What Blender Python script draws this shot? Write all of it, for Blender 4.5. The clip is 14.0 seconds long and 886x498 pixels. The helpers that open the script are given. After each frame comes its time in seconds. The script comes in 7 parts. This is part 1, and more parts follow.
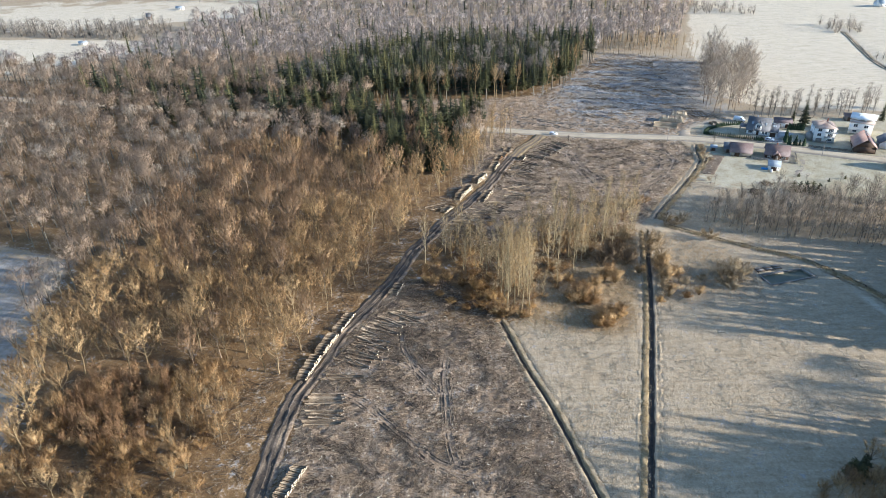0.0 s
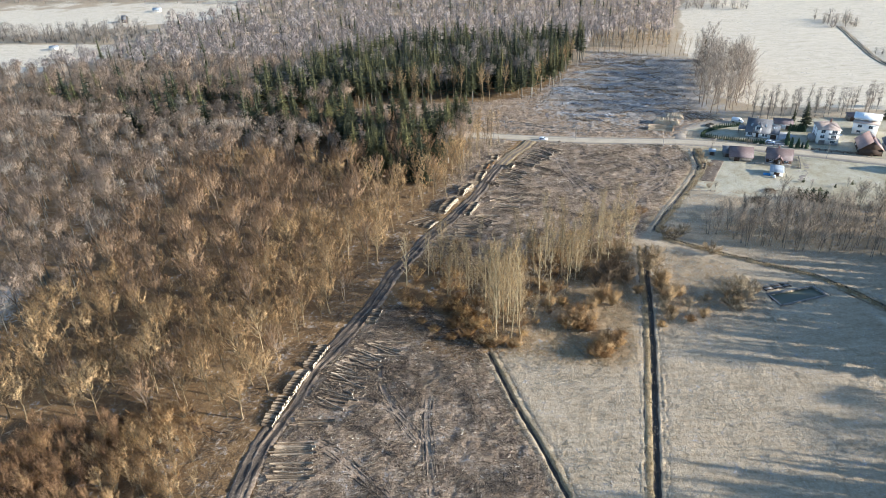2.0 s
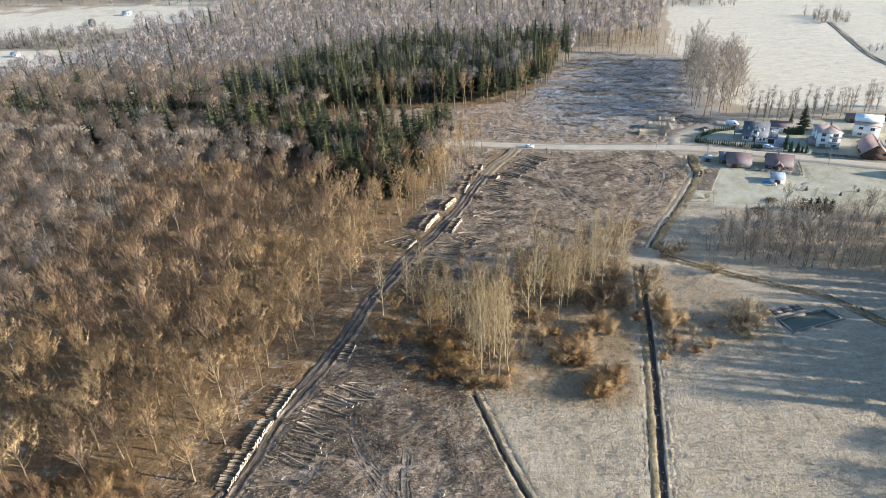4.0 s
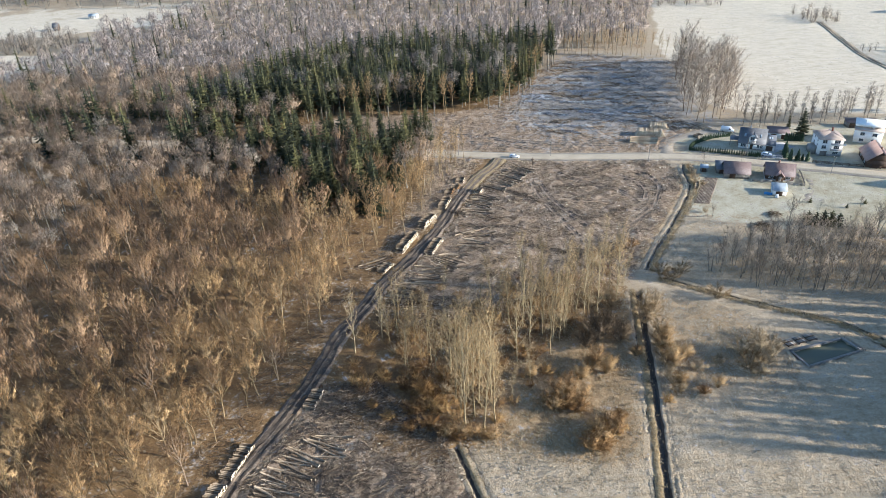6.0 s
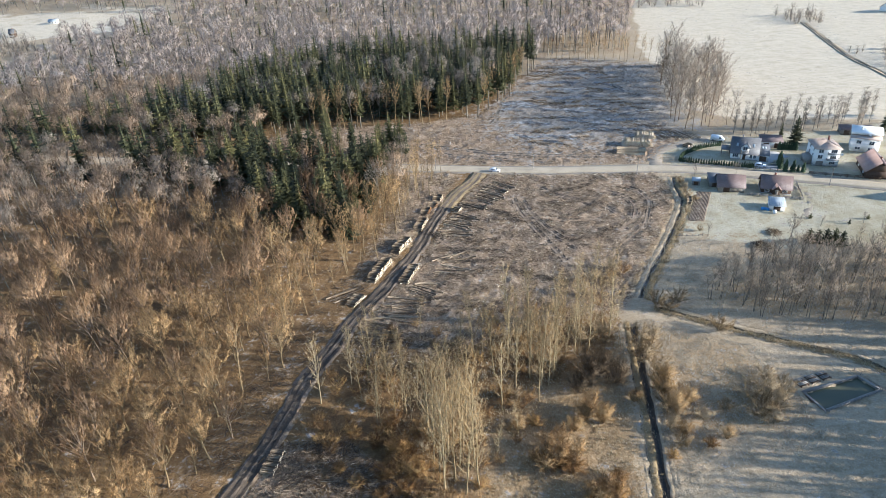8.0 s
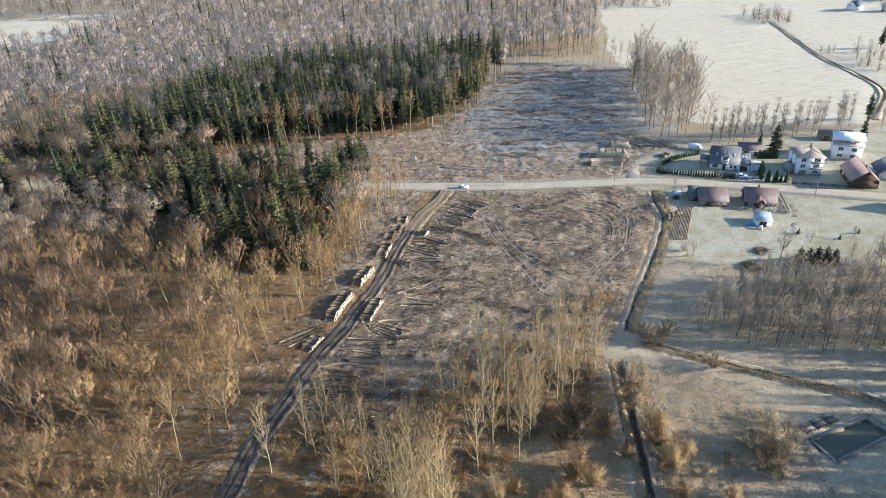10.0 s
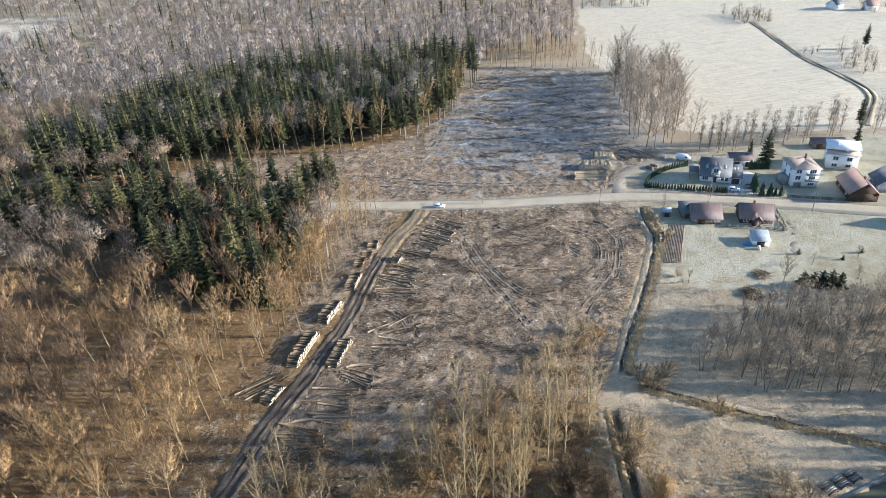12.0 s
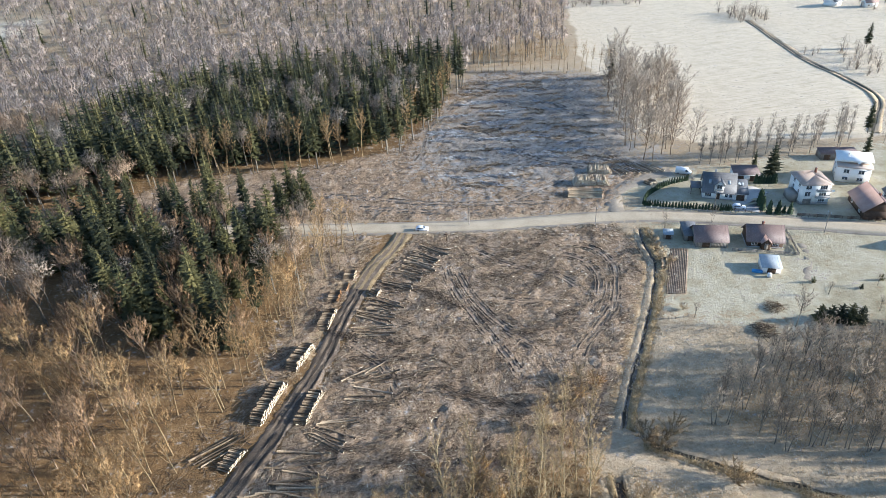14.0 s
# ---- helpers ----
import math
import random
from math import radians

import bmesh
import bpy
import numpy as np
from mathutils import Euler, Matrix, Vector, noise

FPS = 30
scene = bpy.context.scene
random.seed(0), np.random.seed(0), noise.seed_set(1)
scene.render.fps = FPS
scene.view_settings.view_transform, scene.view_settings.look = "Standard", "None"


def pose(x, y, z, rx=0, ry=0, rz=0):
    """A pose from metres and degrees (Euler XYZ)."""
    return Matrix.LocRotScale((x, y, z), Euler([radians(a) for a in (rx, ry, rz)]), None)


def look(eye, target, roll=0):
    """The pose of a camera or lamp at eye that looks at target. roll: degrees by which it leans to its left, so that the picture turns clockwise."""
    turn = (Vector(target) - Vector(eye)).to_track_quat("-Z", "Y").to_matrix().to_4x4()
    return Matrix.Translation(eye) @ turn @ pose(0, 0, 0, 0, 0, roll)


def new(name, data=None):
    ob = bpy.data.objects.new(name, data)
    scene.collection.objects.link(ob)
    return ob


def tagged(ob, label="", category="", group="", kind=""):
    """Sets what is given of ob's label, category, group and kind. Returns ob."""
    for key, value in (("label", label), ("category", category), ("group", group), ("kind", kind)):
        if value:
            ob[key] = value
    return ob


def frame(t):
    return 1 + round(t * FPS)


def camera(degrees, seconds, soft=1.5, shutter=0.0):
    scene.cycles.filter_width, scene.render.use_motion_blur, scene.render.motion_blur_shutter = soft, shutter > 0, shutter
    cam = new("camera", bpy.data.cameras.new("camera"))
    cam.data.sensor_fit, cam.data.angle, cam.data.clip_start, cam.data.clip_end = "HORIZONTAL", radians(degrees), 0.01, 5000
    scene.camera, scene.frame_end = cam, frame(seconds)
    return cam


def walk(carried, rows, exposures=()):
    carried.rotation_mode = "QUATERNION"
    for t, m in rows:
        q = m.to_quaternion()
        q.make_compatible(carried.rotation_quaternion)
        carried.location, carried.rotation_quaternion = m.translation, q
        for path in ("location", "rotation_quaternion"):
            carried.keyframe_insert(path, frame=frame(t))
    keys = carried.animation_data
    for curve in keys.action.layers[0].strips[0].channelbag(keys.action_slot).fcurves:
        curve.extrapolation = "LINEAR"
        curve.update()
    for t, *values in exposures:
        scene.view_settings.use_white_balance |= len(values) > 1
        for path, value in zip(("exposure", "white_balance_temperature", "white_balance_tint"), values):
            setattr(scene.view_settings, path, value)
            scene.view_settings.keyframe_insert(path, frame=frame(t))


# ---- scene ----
# camera and its flight: seconds, place, yaw, pitch, roll
FLIGHT = [
    (0, -0.57, 0.32, 118.92, 1.540, -29.587, -1.917),
    (0.5, 0.17, 5.11, 118.52, 1.419, -29.682, -2.020),
    (1, 0.93, 9.85, 117.97, 1.230, -29.733, -2.189),
    (1.5, 1.73, 14.66, 117.34, 1.032, -29.778, -2.309),
    (2, 2.52, 19.50, 116.72, 0.792, -29.814, -2.493),
    (2.5, 3.24, 24.38, 116.17, 0.504, -29.872, -2.559),
    (3, 3.91, 29.44, 115.65, 0.216, -29.957, -2.713),
    (5.5, 7.11, 55.50, 111.22, -1.597, -29.942, -2.936),
    (6, 7.78, 60.44, 110.70, -1.956, -29.971, -2.943),
    (6.5, 8.47, 65.40, 110.19, -2.335, -29.979, -2.959),
    (7, 9.23, 70.48, 109.65, -2.748, -29.989, -2.974),
    (7.5, 9.97, 75.41, 109.15, -3.229, -29.978, -3.005),
    (8, 10.72, 80.38, 108.79, -3.810, -30.002, -2.991),
    (10.5, 15.36, 105.29, 106.84, -7.524, -30.129, -3.094),
    (11, 16.15, 110.29, 106.56, -8.303, -30.213, -2.986),
    (11.5, 17.14, 115.23, 106.21, -8.677, -30.283, -2.974),
    (12, 18.63, 119.98, 106.01, -8.840, -30.325, -3.157),
    (12.5, 20.18, 124.71, 105.87, -9.021, -30.429, -3.182),
    (13, 21.79, 129.57, 105.78, -9.206, -30.510, -3.311),
    (13.5, 23.42, 134.51, 105.75, -9.408, -30.590, -3.466),
    (14, 25.05, 139.44, 105.73, -9.613, -30.747, -3.481),
]
cam = camera(68.25, 14.0, soft=0.5)
walk(cam, [(t, pose(x, y, z, 0, 0, yaw) @ pose(0, 0, 0, 90 + pitch, 0, 0) @ pose(0, 0, 0, 0, 0, roll))
           for t, x, y, z, yaw, pitch, roll in FLIGHT])

# ---- light: a low winter sun from the east and a hazy sky ----
SUN_AZ, SUN_EL = 104.0, 16.0   # clockwise from +y, degrees
world = bpy.data.worlds.new("sky")
scene.world = world
world.use_nodes = True
sky = world.node_tree.nodes.new("ShaderNodeTexSky")
sky.sky_type = "NISHITA"
sky.sun_disc = False
sky.sun_elevation, sky.sun_rotation = radians(SUN_EL), radians(SUN_AZ)
sky.dust_density, sky.air_density, sky.ozone_density = 0.35, 1.0, 3.0
world.node_tree.links.new(sky.outputs[0], world.node_tree.nodes["Background"].inputs[0])
world.node_tree.nodes["Background"].inputs[1].default_value = 0.138
sun = new("sun", bpy.data.lights.new("sun", "SUN"))
sun.data.energy, sun.data.angle, sun.data.color = 4.9, radians(1.0), (1.0, 0.945, 0.86)
SUN_DIR = Vector((math.sin(radians(SUN_AZ)) * math.cos(radians(SUN_EL)), math.cos(radians(SUN_AZ)) * math.cos(radians(SUN_EL)), math.sin(radians(SUN_EL))))
sun.matrix_world = look(SUN_DIR * 400, (0, 0, 0))
scene.view_settings.exposure = 1.2
scene.view_settings.use_white_balance = True
scene.view_settings.white_balance_temperature, scene.view_settings.white_balance_tint = 6100, 9.5
# ---- materials ----
def blank(name):
    m = bpy.data.materials.new(name)
    m.use_nodes = True
    return m, m.node_tree.nodes, m.node_tree.links, m.node_tree.nodes["Principled BSDF"]


def ntex(nodes, links, vec, scale, detail=4.0, rough=0.6, stretch=None, turn=0.0):
    n = nodes.new("ShaderNodeTexNoise")
    n.inputs["Scale"].default_value, n.inputs["Detail"].default_value, n.inputs["Roughness"].default_value = scale, detail, rough
    if stretch:
        mp = nodes.new("ShaderNodeMapping")
        mp.inputs["Scale"].default_value = stretch
        mp.inputs["Rotation"].default_value = (0, 0, radians(turn))
        links.new(vec, mp.inputs["Vector"])
        vec = mp.outputs[0]
    links.new(vec, n.inputs["Vector"])
    return n.outputs["Fac"]


def ramp(nodes, links, fac, stops):
    r = nodes.new("ShaderNodeValToRGB")
    e = r.color_ramp.elements
    while len(e) < len(stops):
        e.new(0.5)
    for k, (p, c) in enumerate(stops):
        e[k].position, e[k].color = p, (*c, 1)
    links.new(fac, r.inputs[0])
    return r.outputs[0]


def calc(nodes, links, op, a, b, c=None):
    n = nodes.new("ShaderNodeMath")
    n.operation = op
    for k, v in enumerate((a, b, c)):
        if v is None:
            continue
        if isinstance(v, (int, float)):
            n.inputs[k].default_value = v
        else:
            links.new(v, n.inputs[k])
    return n.outputs[0]


def blend(nodes, links, fac, a, b):
    n = nodes.new("ShaderNodeMix")
    n.data_type = "RGBA"
    links.new(fac, n.inputs[0])
    links.new(a, n.inputs[6])
    links.new(b, n.inputs[7])
    return n.outputs[2]


def bumped(nodes, links, bsdf, height, strength, dist):
    b = nodes.new("ShaderNodeBump")
    b.inputs["Strength"].default_value, b.inputs["Distance"].default_value = strength, dist
    links.new(height, b.inputs["Height"])
    links.new(b.outputs[0], bsdf.inputs["Normal"])


def surf(name, colours, fine=8.0, coarse=0.6, rough=0.85, bump=0.3, dist=0.02, metal=0.0, rand=0.0, stretch=None, spec=0.3, through_light=0.0):
    """A surface whose colour runs through the given ones by grain, patches and, with rand, from piece to piece."""
    m, nodes, links, bsdf = blank(name)
    pos = nodes.new("ShaderNodeTexCoord").outputs["Object"]
    a = ntex(nodes, links, pos, fine, 5, 0.65, stretch)
    b = ntex(nodes, links, pos, coarse, 3, 0.55)
    f = calc(nodes, links, "ADD", calc(nodes, links, "MULTIPLY", a, 0.6), calc(nodes, links, "MULTIPLY", b, 0.4))
    f = calc(nodes, links, "MULTIPLY_ADD", calc(nodes, links, "SUBTRACT", f, 0.5), 2.2, 0.5)
    if rand:
        info = nodes.new("ShaderNodeObjectInfo").outputs["Random"]
        tint = nodes.new("ShaderNodeAttribute")
        tint.attribute_name = "tint"
        r = calc(nodes, links, "FRACT", calc(nodes, links, "ADD", info, tint.outputs["Fac"]), 0)
        f = calc(nodes, links, "MULTIPLY_ADD", calc(nodes, links, "SUBTRACT", r, 0.5), rand, f)
    links.new(ramp(nodes, links, f, [(k / max(1, len(colours) - 1), c) for k, c in enumerate(colours)]), bsdf.inputs["Base Color"])
    bsdf.inputs["Roughness"].default_value, bsdf.inputs["Metallic"].default_value = rough, metal
    bsdf.inputs["Specular IOR Level"].default_value = spec
    if bump:
        bumped(nodes, links, bsdf, a, bump, dist)
    if through_light:
        # thin round twigs and blades pass and wrap some light round them
        t, mix = nodes.new("ShaderNodeBsdfTranslucent"), nodes.new("ShaderNodeMixShader")
        links.new(bsdf.inputs["Base Color"].links[0].from_socket, t.inputs["Color"])
        mix.inputs[0].default_value = through_light
        links.new(bsdf.outputs[0], mix.inputs[1])
        links.new(t.outputs[0], mix.inputs[2])
        links.new(mix.outputs[0], nodes["Material Output"].inputs["Surface"])
    return m


M = {}
M["bark_grey"] = surf("bark_grey", [(0.07, 0.06, 0.05), (0.16, 0.14, 0.11), (0.24, 0.21, 0.16)], 6, 0.7, rand=0.5)
M["bark_tan"] = surf("bark_tan", [(0.09, 0.07, 0.05), (0.22, 0.18, 0.12), (0.34, 0.28, 0.18)], 6, 0.7, rand=0.5)
M["bark_oak"] = surf("bark_oak", [(0.09, 0.061, 0.032), (0.215, 0.151, 0.08), (0.345, 0.252, 0.142)], 5, 0.6, rand=0.5)
M["bark_beech"] = surf("bark_beech", [(0.095, 0.066, 0.044), (0.215, 0.152, 0.102), (0.335, 0.245, 0.168)], 5, 0.6, rand=0.5)
M["bark_russet"] = surf("bark_russet", [(0.13, 0.072, 0.036), (0.29, 0.165, 0.083), (0.43, 0.265, 0.14)], 5, 0.6, rand=0.5)
M["bark_pale"] = surf("bark_pale", [(0.135, 0.097, 0.05), (0.305, 0.23, 0.126), (0.46, 0.365, 0.222)], 4, 0.5, rand=0.5)
M["bark_red"] = surf("bark_red", [(0.08, 0.05, 0.035), (0.19, 0.12, 0.08), (0.27, 0.18, 0.12)], 5, 0.6, rand=0.4)
M["twig_gold"] = surf("twig_gold", [(0.22, 0.13, 0.06), (0.43, 0.268, 0.123), (0.605, 0.412, 0.21)], 1.5, 0.25, rand=0.8, bump=0, through_light=0.2)
M["twig_red"] = surf("twig_red", [(0.185, 0.112, 0.06), (0.345, 0.217, 0.12), (0.485, 0.322, 0.19)], 1.5, 0.25, rand=0.8, bump=0, through_light=0.2)
M["twig_russet"] = surf("twig_russet", [(0.17, 0.092, 0.042), (0.36, 0.205, 0.098), (0.52, 0.325, 0.168)], 1.5, 0.25, rand=0.8, bump=0, through_light=0.2)
M["twig_dark"] = surf("twig_dark", [(0.07, 0.05, 0.03), (0.14, 0.10, 0.062), (0.23, 0.17, 0.11)], 1.5, 0.25, rand=0.7, bump=0, through_light=0.25)
M["twig_mid"] = surf("twig_mid", [(0.235, 0.164, 0.106), (0.365, 0.26, 0.176), (0.46, 0.343, 0.243)], 1.5, 0.25, rand=0.8, bump=0, through_light=0.2)
M["twig_grey"] = surf("twig_grey", [(0.21, 0.172, 0.135), (0.37, 0.31, 0.248), (0.50, 0.435, 0.365)], 1.5, 0.25, rand=0.8, bump=0, through_light=0.32)
M["twig_alder"] = surf("twig_alder", [(0.20, 0.158, 0.118), (0.36, 0.292, 0.222), (0.50, 0.415, 0.325)], 1.5, 0.25, rand=0.8, bump=0, through_light=0.32)
M["twig_pale"] = surf("twig_pale", [(0.24, 0.155, 0.074), (0.435, 0.292, 0.143), (0.59, 0.415, 0.225)], 1.5, 0.25, rand=0.7, bump=0, through_light=0.32)
M["twig_tan"] = surf("twig_tan", [(0.18, 0.125, 0.068), (0.34, 0.25, 0.145), (0.48, 0.385, 0.255)], 1.5, 0.25, rand=0.7, bump=0, through_light=0.32)
# far twigs: distance haze painted in as a paler base colour
M["twig_haze"] = surf("twig_haze", [(0.33, 0.262, 0.218), (0.41, 0.333, 0.284), (0.475, 0.396, 0.346)], 1.5, 0.1, rand=0.6, bump=0, through_light=0.22)
M["twig_haze_grey"] = surf("twig_haze_grey", [(0.33, 0.272, 0.235), (0.40, 0.338, 0.298), (0.47, 0.405, 0.365)], 1.5, 0.1, rand=0.6, bump=0, through_light=0.22)
M["twig_orange"] = surf("twig_orange", [(0.15, 0.08, 0.032), (0.33, 0.19, 0.075), (0.52, 0.34, 0.145)], 1.5, 0.25, rand=0.9, bump=0, through_light=0.2)
M["needles"] = surf("needles", [(0.018, 0.023, 0.013), (0.06, 0.062, 0.026), (0.15, 0.132, 0.05)], 1.2, 0.2, rand=0.8, bump=0, rough=0.7, through_light=0.15)
M["thuja"] = surf("thuja", [(0.015, 0.03, 0.015), (0.04, 0.065, 0.03), (0.08, 0.10, 0.05)], 4, 0.5, rand=0.6, bump=0)
M["mud"] = surf("mud", [(0.03, 0.022, 0.015), (0.08, 0.06, 0.042), (0.21, 0.165, 0.12)], 2.2, 0.15, rough=0.8, bump=0.8, dist=0.12)
M["rut_mud"] = surf("rut_mud", [(0.06, 0.042, 0.027), (0.175, 0.127, 0.086), (0.38, 0.30, 0.22)], 1.6, 0.3, rough=0.85, bump=0.8, dist=0.12)
M["rut_frost"] = surf("rut_frost", [(0.07, 0.06, 0.048), (0.17, 0.147, 0.12), (0.34, 0.305, 0.265)], 1.2, 0.25, rough=0.85, bump=0.8, dist=0.12)
M["asphalt"] = surf("asphalt", [(0.30, 0.24, 0.163), (0.46, 0.372, 0.257), (0.56, 0.467, 0.338)], 3, 0.15, rough=0.85, bump=0.2)
M["ochre_grass"] = surf("ochre_grass", [(0.13, 0.088, 0.04), (0.30, 0.212, 0.108), (0.44, 0.335, 0.20)], 2.0, 0.35, bump=1.0, dist=0.2)
M["ditch_mud"] = surf("ditch_mud", [(0.012, 0.010, 0.008), (0.04, 0.033, 0.025), (0.12, 0.10, 0.08)], 2.0, 0.3, rough=0.5, bump=0.8, dist=0.1)
M["bank_dark"] = surf("bank_dark", [(0.03, 0.024, 0.016), (0.085, 0.067, 0.044), (0.19, 0.155, 0.108)], 2.0, 0.3, bump=0.9, dist=0.15)
M["gravel"] = surf("gravel", [(0.13, 0.108, 0.08), (0.27, 0.225, 0.17), (0.40, 0.35, 0.29)], 5, 0.3, bump=0.6, dist=0.06)
M["paint_white"] = surf("paint_white", [(0.62, 0.62, 0.60), (0.78, 0.78, 0.76), (0.82, 0.82, 0.80)], 5, 0.4, bump=0.1)
M["log_bark"] = surf("log_bark", [(0.065, 0.046, 0.03), (0.195, 0.143, 0.092), (0.38, 0.30, 0.205)], 4, 0.5, rand=0.7, bump=0.5, dist=0.04)
M["log_peeled"] = surf("log_peeled", [(0.20, 0.145, 0.09), (0.42, 0.33, 0.22), (0.60, 0.50, 0.36)], 4, 0.5, rand=0.8, bump=0.4, dist=0.03)
M["log_end"] = surf("log_end", [(0.52, 0.41, 0.26), (0.70, 0.59, 0.43), (0.80, 0.72, 0.58)], 6, 1.0, rand=0.6, bump=0.2)
M["log_end_red"] = surf("log_end_red", [(0.36, 0.16, 0.06), (0.52, 0.27, 0.11), (0.66, 0.40, 0.19)], 6, 1.0, rand=0.5, bump=0.2)
M["stick"] = surf("stick", [(0.046, 0.031, 0.019), (0.18, 0.123, 0.073), (0.46, 0.352, 0.238)], 2.0, 0.3, rand=1.3, bump=0)
M["stick_rime"] = surf("stick_rime", [(0.08, 0.085, 0.085), (0.24, 0.245, 0.25), (0.52, 0.54, 0.56)], 2.0, 0.3, rand=1.2, bump=0)
M["stick_brown"] = surf("stick_brown", [(0.04, 0.028, 0.02), (0.12, 0.085, 0.055), (0.27, 0.205, 0.14)], 2.0, 0.3, rand=1.2, bump=0)
M["straw"] = surf("straw", [(0.26, 0.19, 0.10), (0.42, 0.33, 0.20), (0.56, 0.48, 0.35)], 1.5, 0.1, rand=0.7, bump=0, through_light=0.32)
M["frost_grass"] = surf("frost_grass", [(0.385, 0.325, 0.24), (0.54, 0.472, 0.372), (0.665, 0.605, 0.515)], 1.5, 0.1, rand=0.7, bump=0, through_light=0.32)


def ground_material():
    m, nodes, links, bsdf = blank("winter_ground")
    pos = nodes.new("ShaderNodeTexCoord").outputs["Object"]

    def mask(name, wobble):
        a = nodes.new("ShaderNodeAttribute")
        a.attribute_name = name
        f = calc(nodes, links, "MULTIPLY_ADD", calc(nodes, links, "SUBTRACT", wobble, 0.5), 1.6, a.outputs["Fac"])
        r = nodes.new("ShaderNodeMapRange")
        r.interpolation_type = "SMOOTHSTEP"
        r.inputs["From Min"].default_value, r.inputs["From Max"].default_value = 0.35, 0.65
        links.new(f, r.inputs["Value"])
        return r.outputs[0]

    fine = ntex(nodes, links, pos, 2.2, 6, 0.7)
    tuft = ntex(nodes, links, pos, 0.75, 4, 0.7)
    mid = ntex(nodes, links, pos, 0.16, 4, 0.6)
    big = ntex(nodes, links, pos, 0.028, 3, 0.5)
    rows = ntex(nodes, links, pos, 0.5, 3, 0.6, (0.12, 1.6, 1), 14)
    litterstroke = ntex(nodes, links, pos, 0.9, 5, 0.75, (0.35, 1.7, 1), 20)
    litterstroke2 = ntex(nodes, links, pos, 0.9, 5, 0.75, (1.7, 0.35, 1), 35)

    def mixf(*pairs):
        f = None
        for src, w in pairs:
            t = calc(nodes, links, "MULTIPLY", src, w)
            f = t if f is None else calc(nodes, links, "ADD", f, t)
        return calc(nodes, links, "MULTIPLY_ADD", calc(nodes, links, "SUBTRACT", f, 0.5), 3.0, 0.5)

    grass = ramp(nodes, links, mixf((fine, 0.25), (tuft, 0.35), (mid, 0.2), (rows, 0.2)),
                 [(0.0, (0.20, 0.146, 0.083)), (0.35, (0.332, 0.25, 0.155)), (0.65, (0.448, 0.35, 0.234)), (1.0, (0.558, 0.464, 0.342))])
    white = ramp(nodes, links, mixf((fine, 0.3), (mid, 0.35), (rows, 0.35)),
                 [(0.0, (0.385, 0.312, 0.214)), (0.5, (0.595, 0.50, 0.362)), (1.0, (0.72, 0.625, 0.48))])
    tan = ramp(nodes, links, mixf((fine, 0.35), (tuft, 0.35), (mid, 0.3)),
               [(0.0, (0.135, 0.086, 0.044)), (0.5, (0.305, 0.206, 0.108)), (1.0, (0.485, 0.38, 0.252))])
    litter = ramp(nodes, links, mixf((fine, 0.3), (tuft, 0.3), (mid, 0.4)),
                  [(0.0, (0.062, 0.036, 0.017)), (0.5, (0.19, 0.113, 0.05)), (1.0, (0.37, 0.245, 0.125))])
    stroke = calc(nodes, links, "MAXIMUM", litterstroke, litterstroke2)
    lawn = ramp(nodes, links, mixf((fine, 0.12), (tuft, 0.2), (mid, 0.4), (big, 0.28)),
                [(0.0, (0.19, 0.155, 0.085)), (0.45, (0.37, 0.32, 0.212)), (1.0, (0.54, 0.49, 0.375))])
    slash = ramp(nodes, links, mixf((fine, 0.25), (stroke, 0.5), (mid, 0.25)),
                 [(0.0, (0.042, 0.027, 0.016)), (0.34, (0.15, 0.099, 0.06)), (0.6, (0.33, 0.233, 0.15)), (1.0, (0.59, 0.473, 0.345))])
    mud = ramp(nodes, links, mixf((fine, 0.4), (mid, 0.6)),
               [(0.0, (0.018, 0.015, 0.012)), (0.5, (0.06, 0.048, 0.036)), (1.0, (0.14, 0.11, 0.085))])
    rime_and_shade = ramp(nodes, links, mixf((fine, 0.25), (stroke, 0.5), (mid, 0.25)),
                [(0.0, (0.075, 0.06, 0.044)), (0.4, (0.225, 0.192, 0.152)), (0.7, (0.37, 0.331, 0.284)), (1.0, (0.50, 0.465, 0.422))])
    wob = mixf((tuft, 0.6), (mid, 0.4))
    col = blend(nodes, links, mask("white", big), grass, white)
    for name, c in (("lawn", lawn), ("tan", tan), ("litter", litter), ("slash", slash), ("rime_and_shade", rime_and_shade), ("mud", mud)):
        col = blend(nodes, links, mask(name, tuft if name == "mud" else wob), col, c)
    links.new(col, bsdf.inputs["Base Color"])
    bsdf.inputs["Roughness"].default_value = 0.9
    bsdf.inputs["Specular IOR Level"].default_value = 0.2
    bumped(nodes, links, bsdf, calc(nodes, links, "ADD", calc(nodes, links, "MULTIPLY", fine, 0.6), calc(nodes, links, "MULTIPLY", tuft, 0.8)), 1.0, 0.42)
    return m


M["ground"] = ground_material()


def glass(name, tint=(0.05, 0.06, 0.07)):
    m, nodes, links, bsdf = blank(name)
    bsdf.inputs["Base Color"].default_value = (*tint, 1)
    bsdf.inputs["Roughness"].default_value = 0.08
    bsdf.inputs["Specular IOR Level"].default_value = 0.8
    return m


M["glass"] = glass("window_glass")
M["pond"] = glass("pond_water", (0.085, 0.085, 0.05))
M["pond"].node_tree.nodes["Principled BSDF"].inputs["Roughness"].default_value = 0.3
M["pond"].node_tree.nodes["Principled BSDF"].inputs["Specular IOR Level"].default_value = 0.25
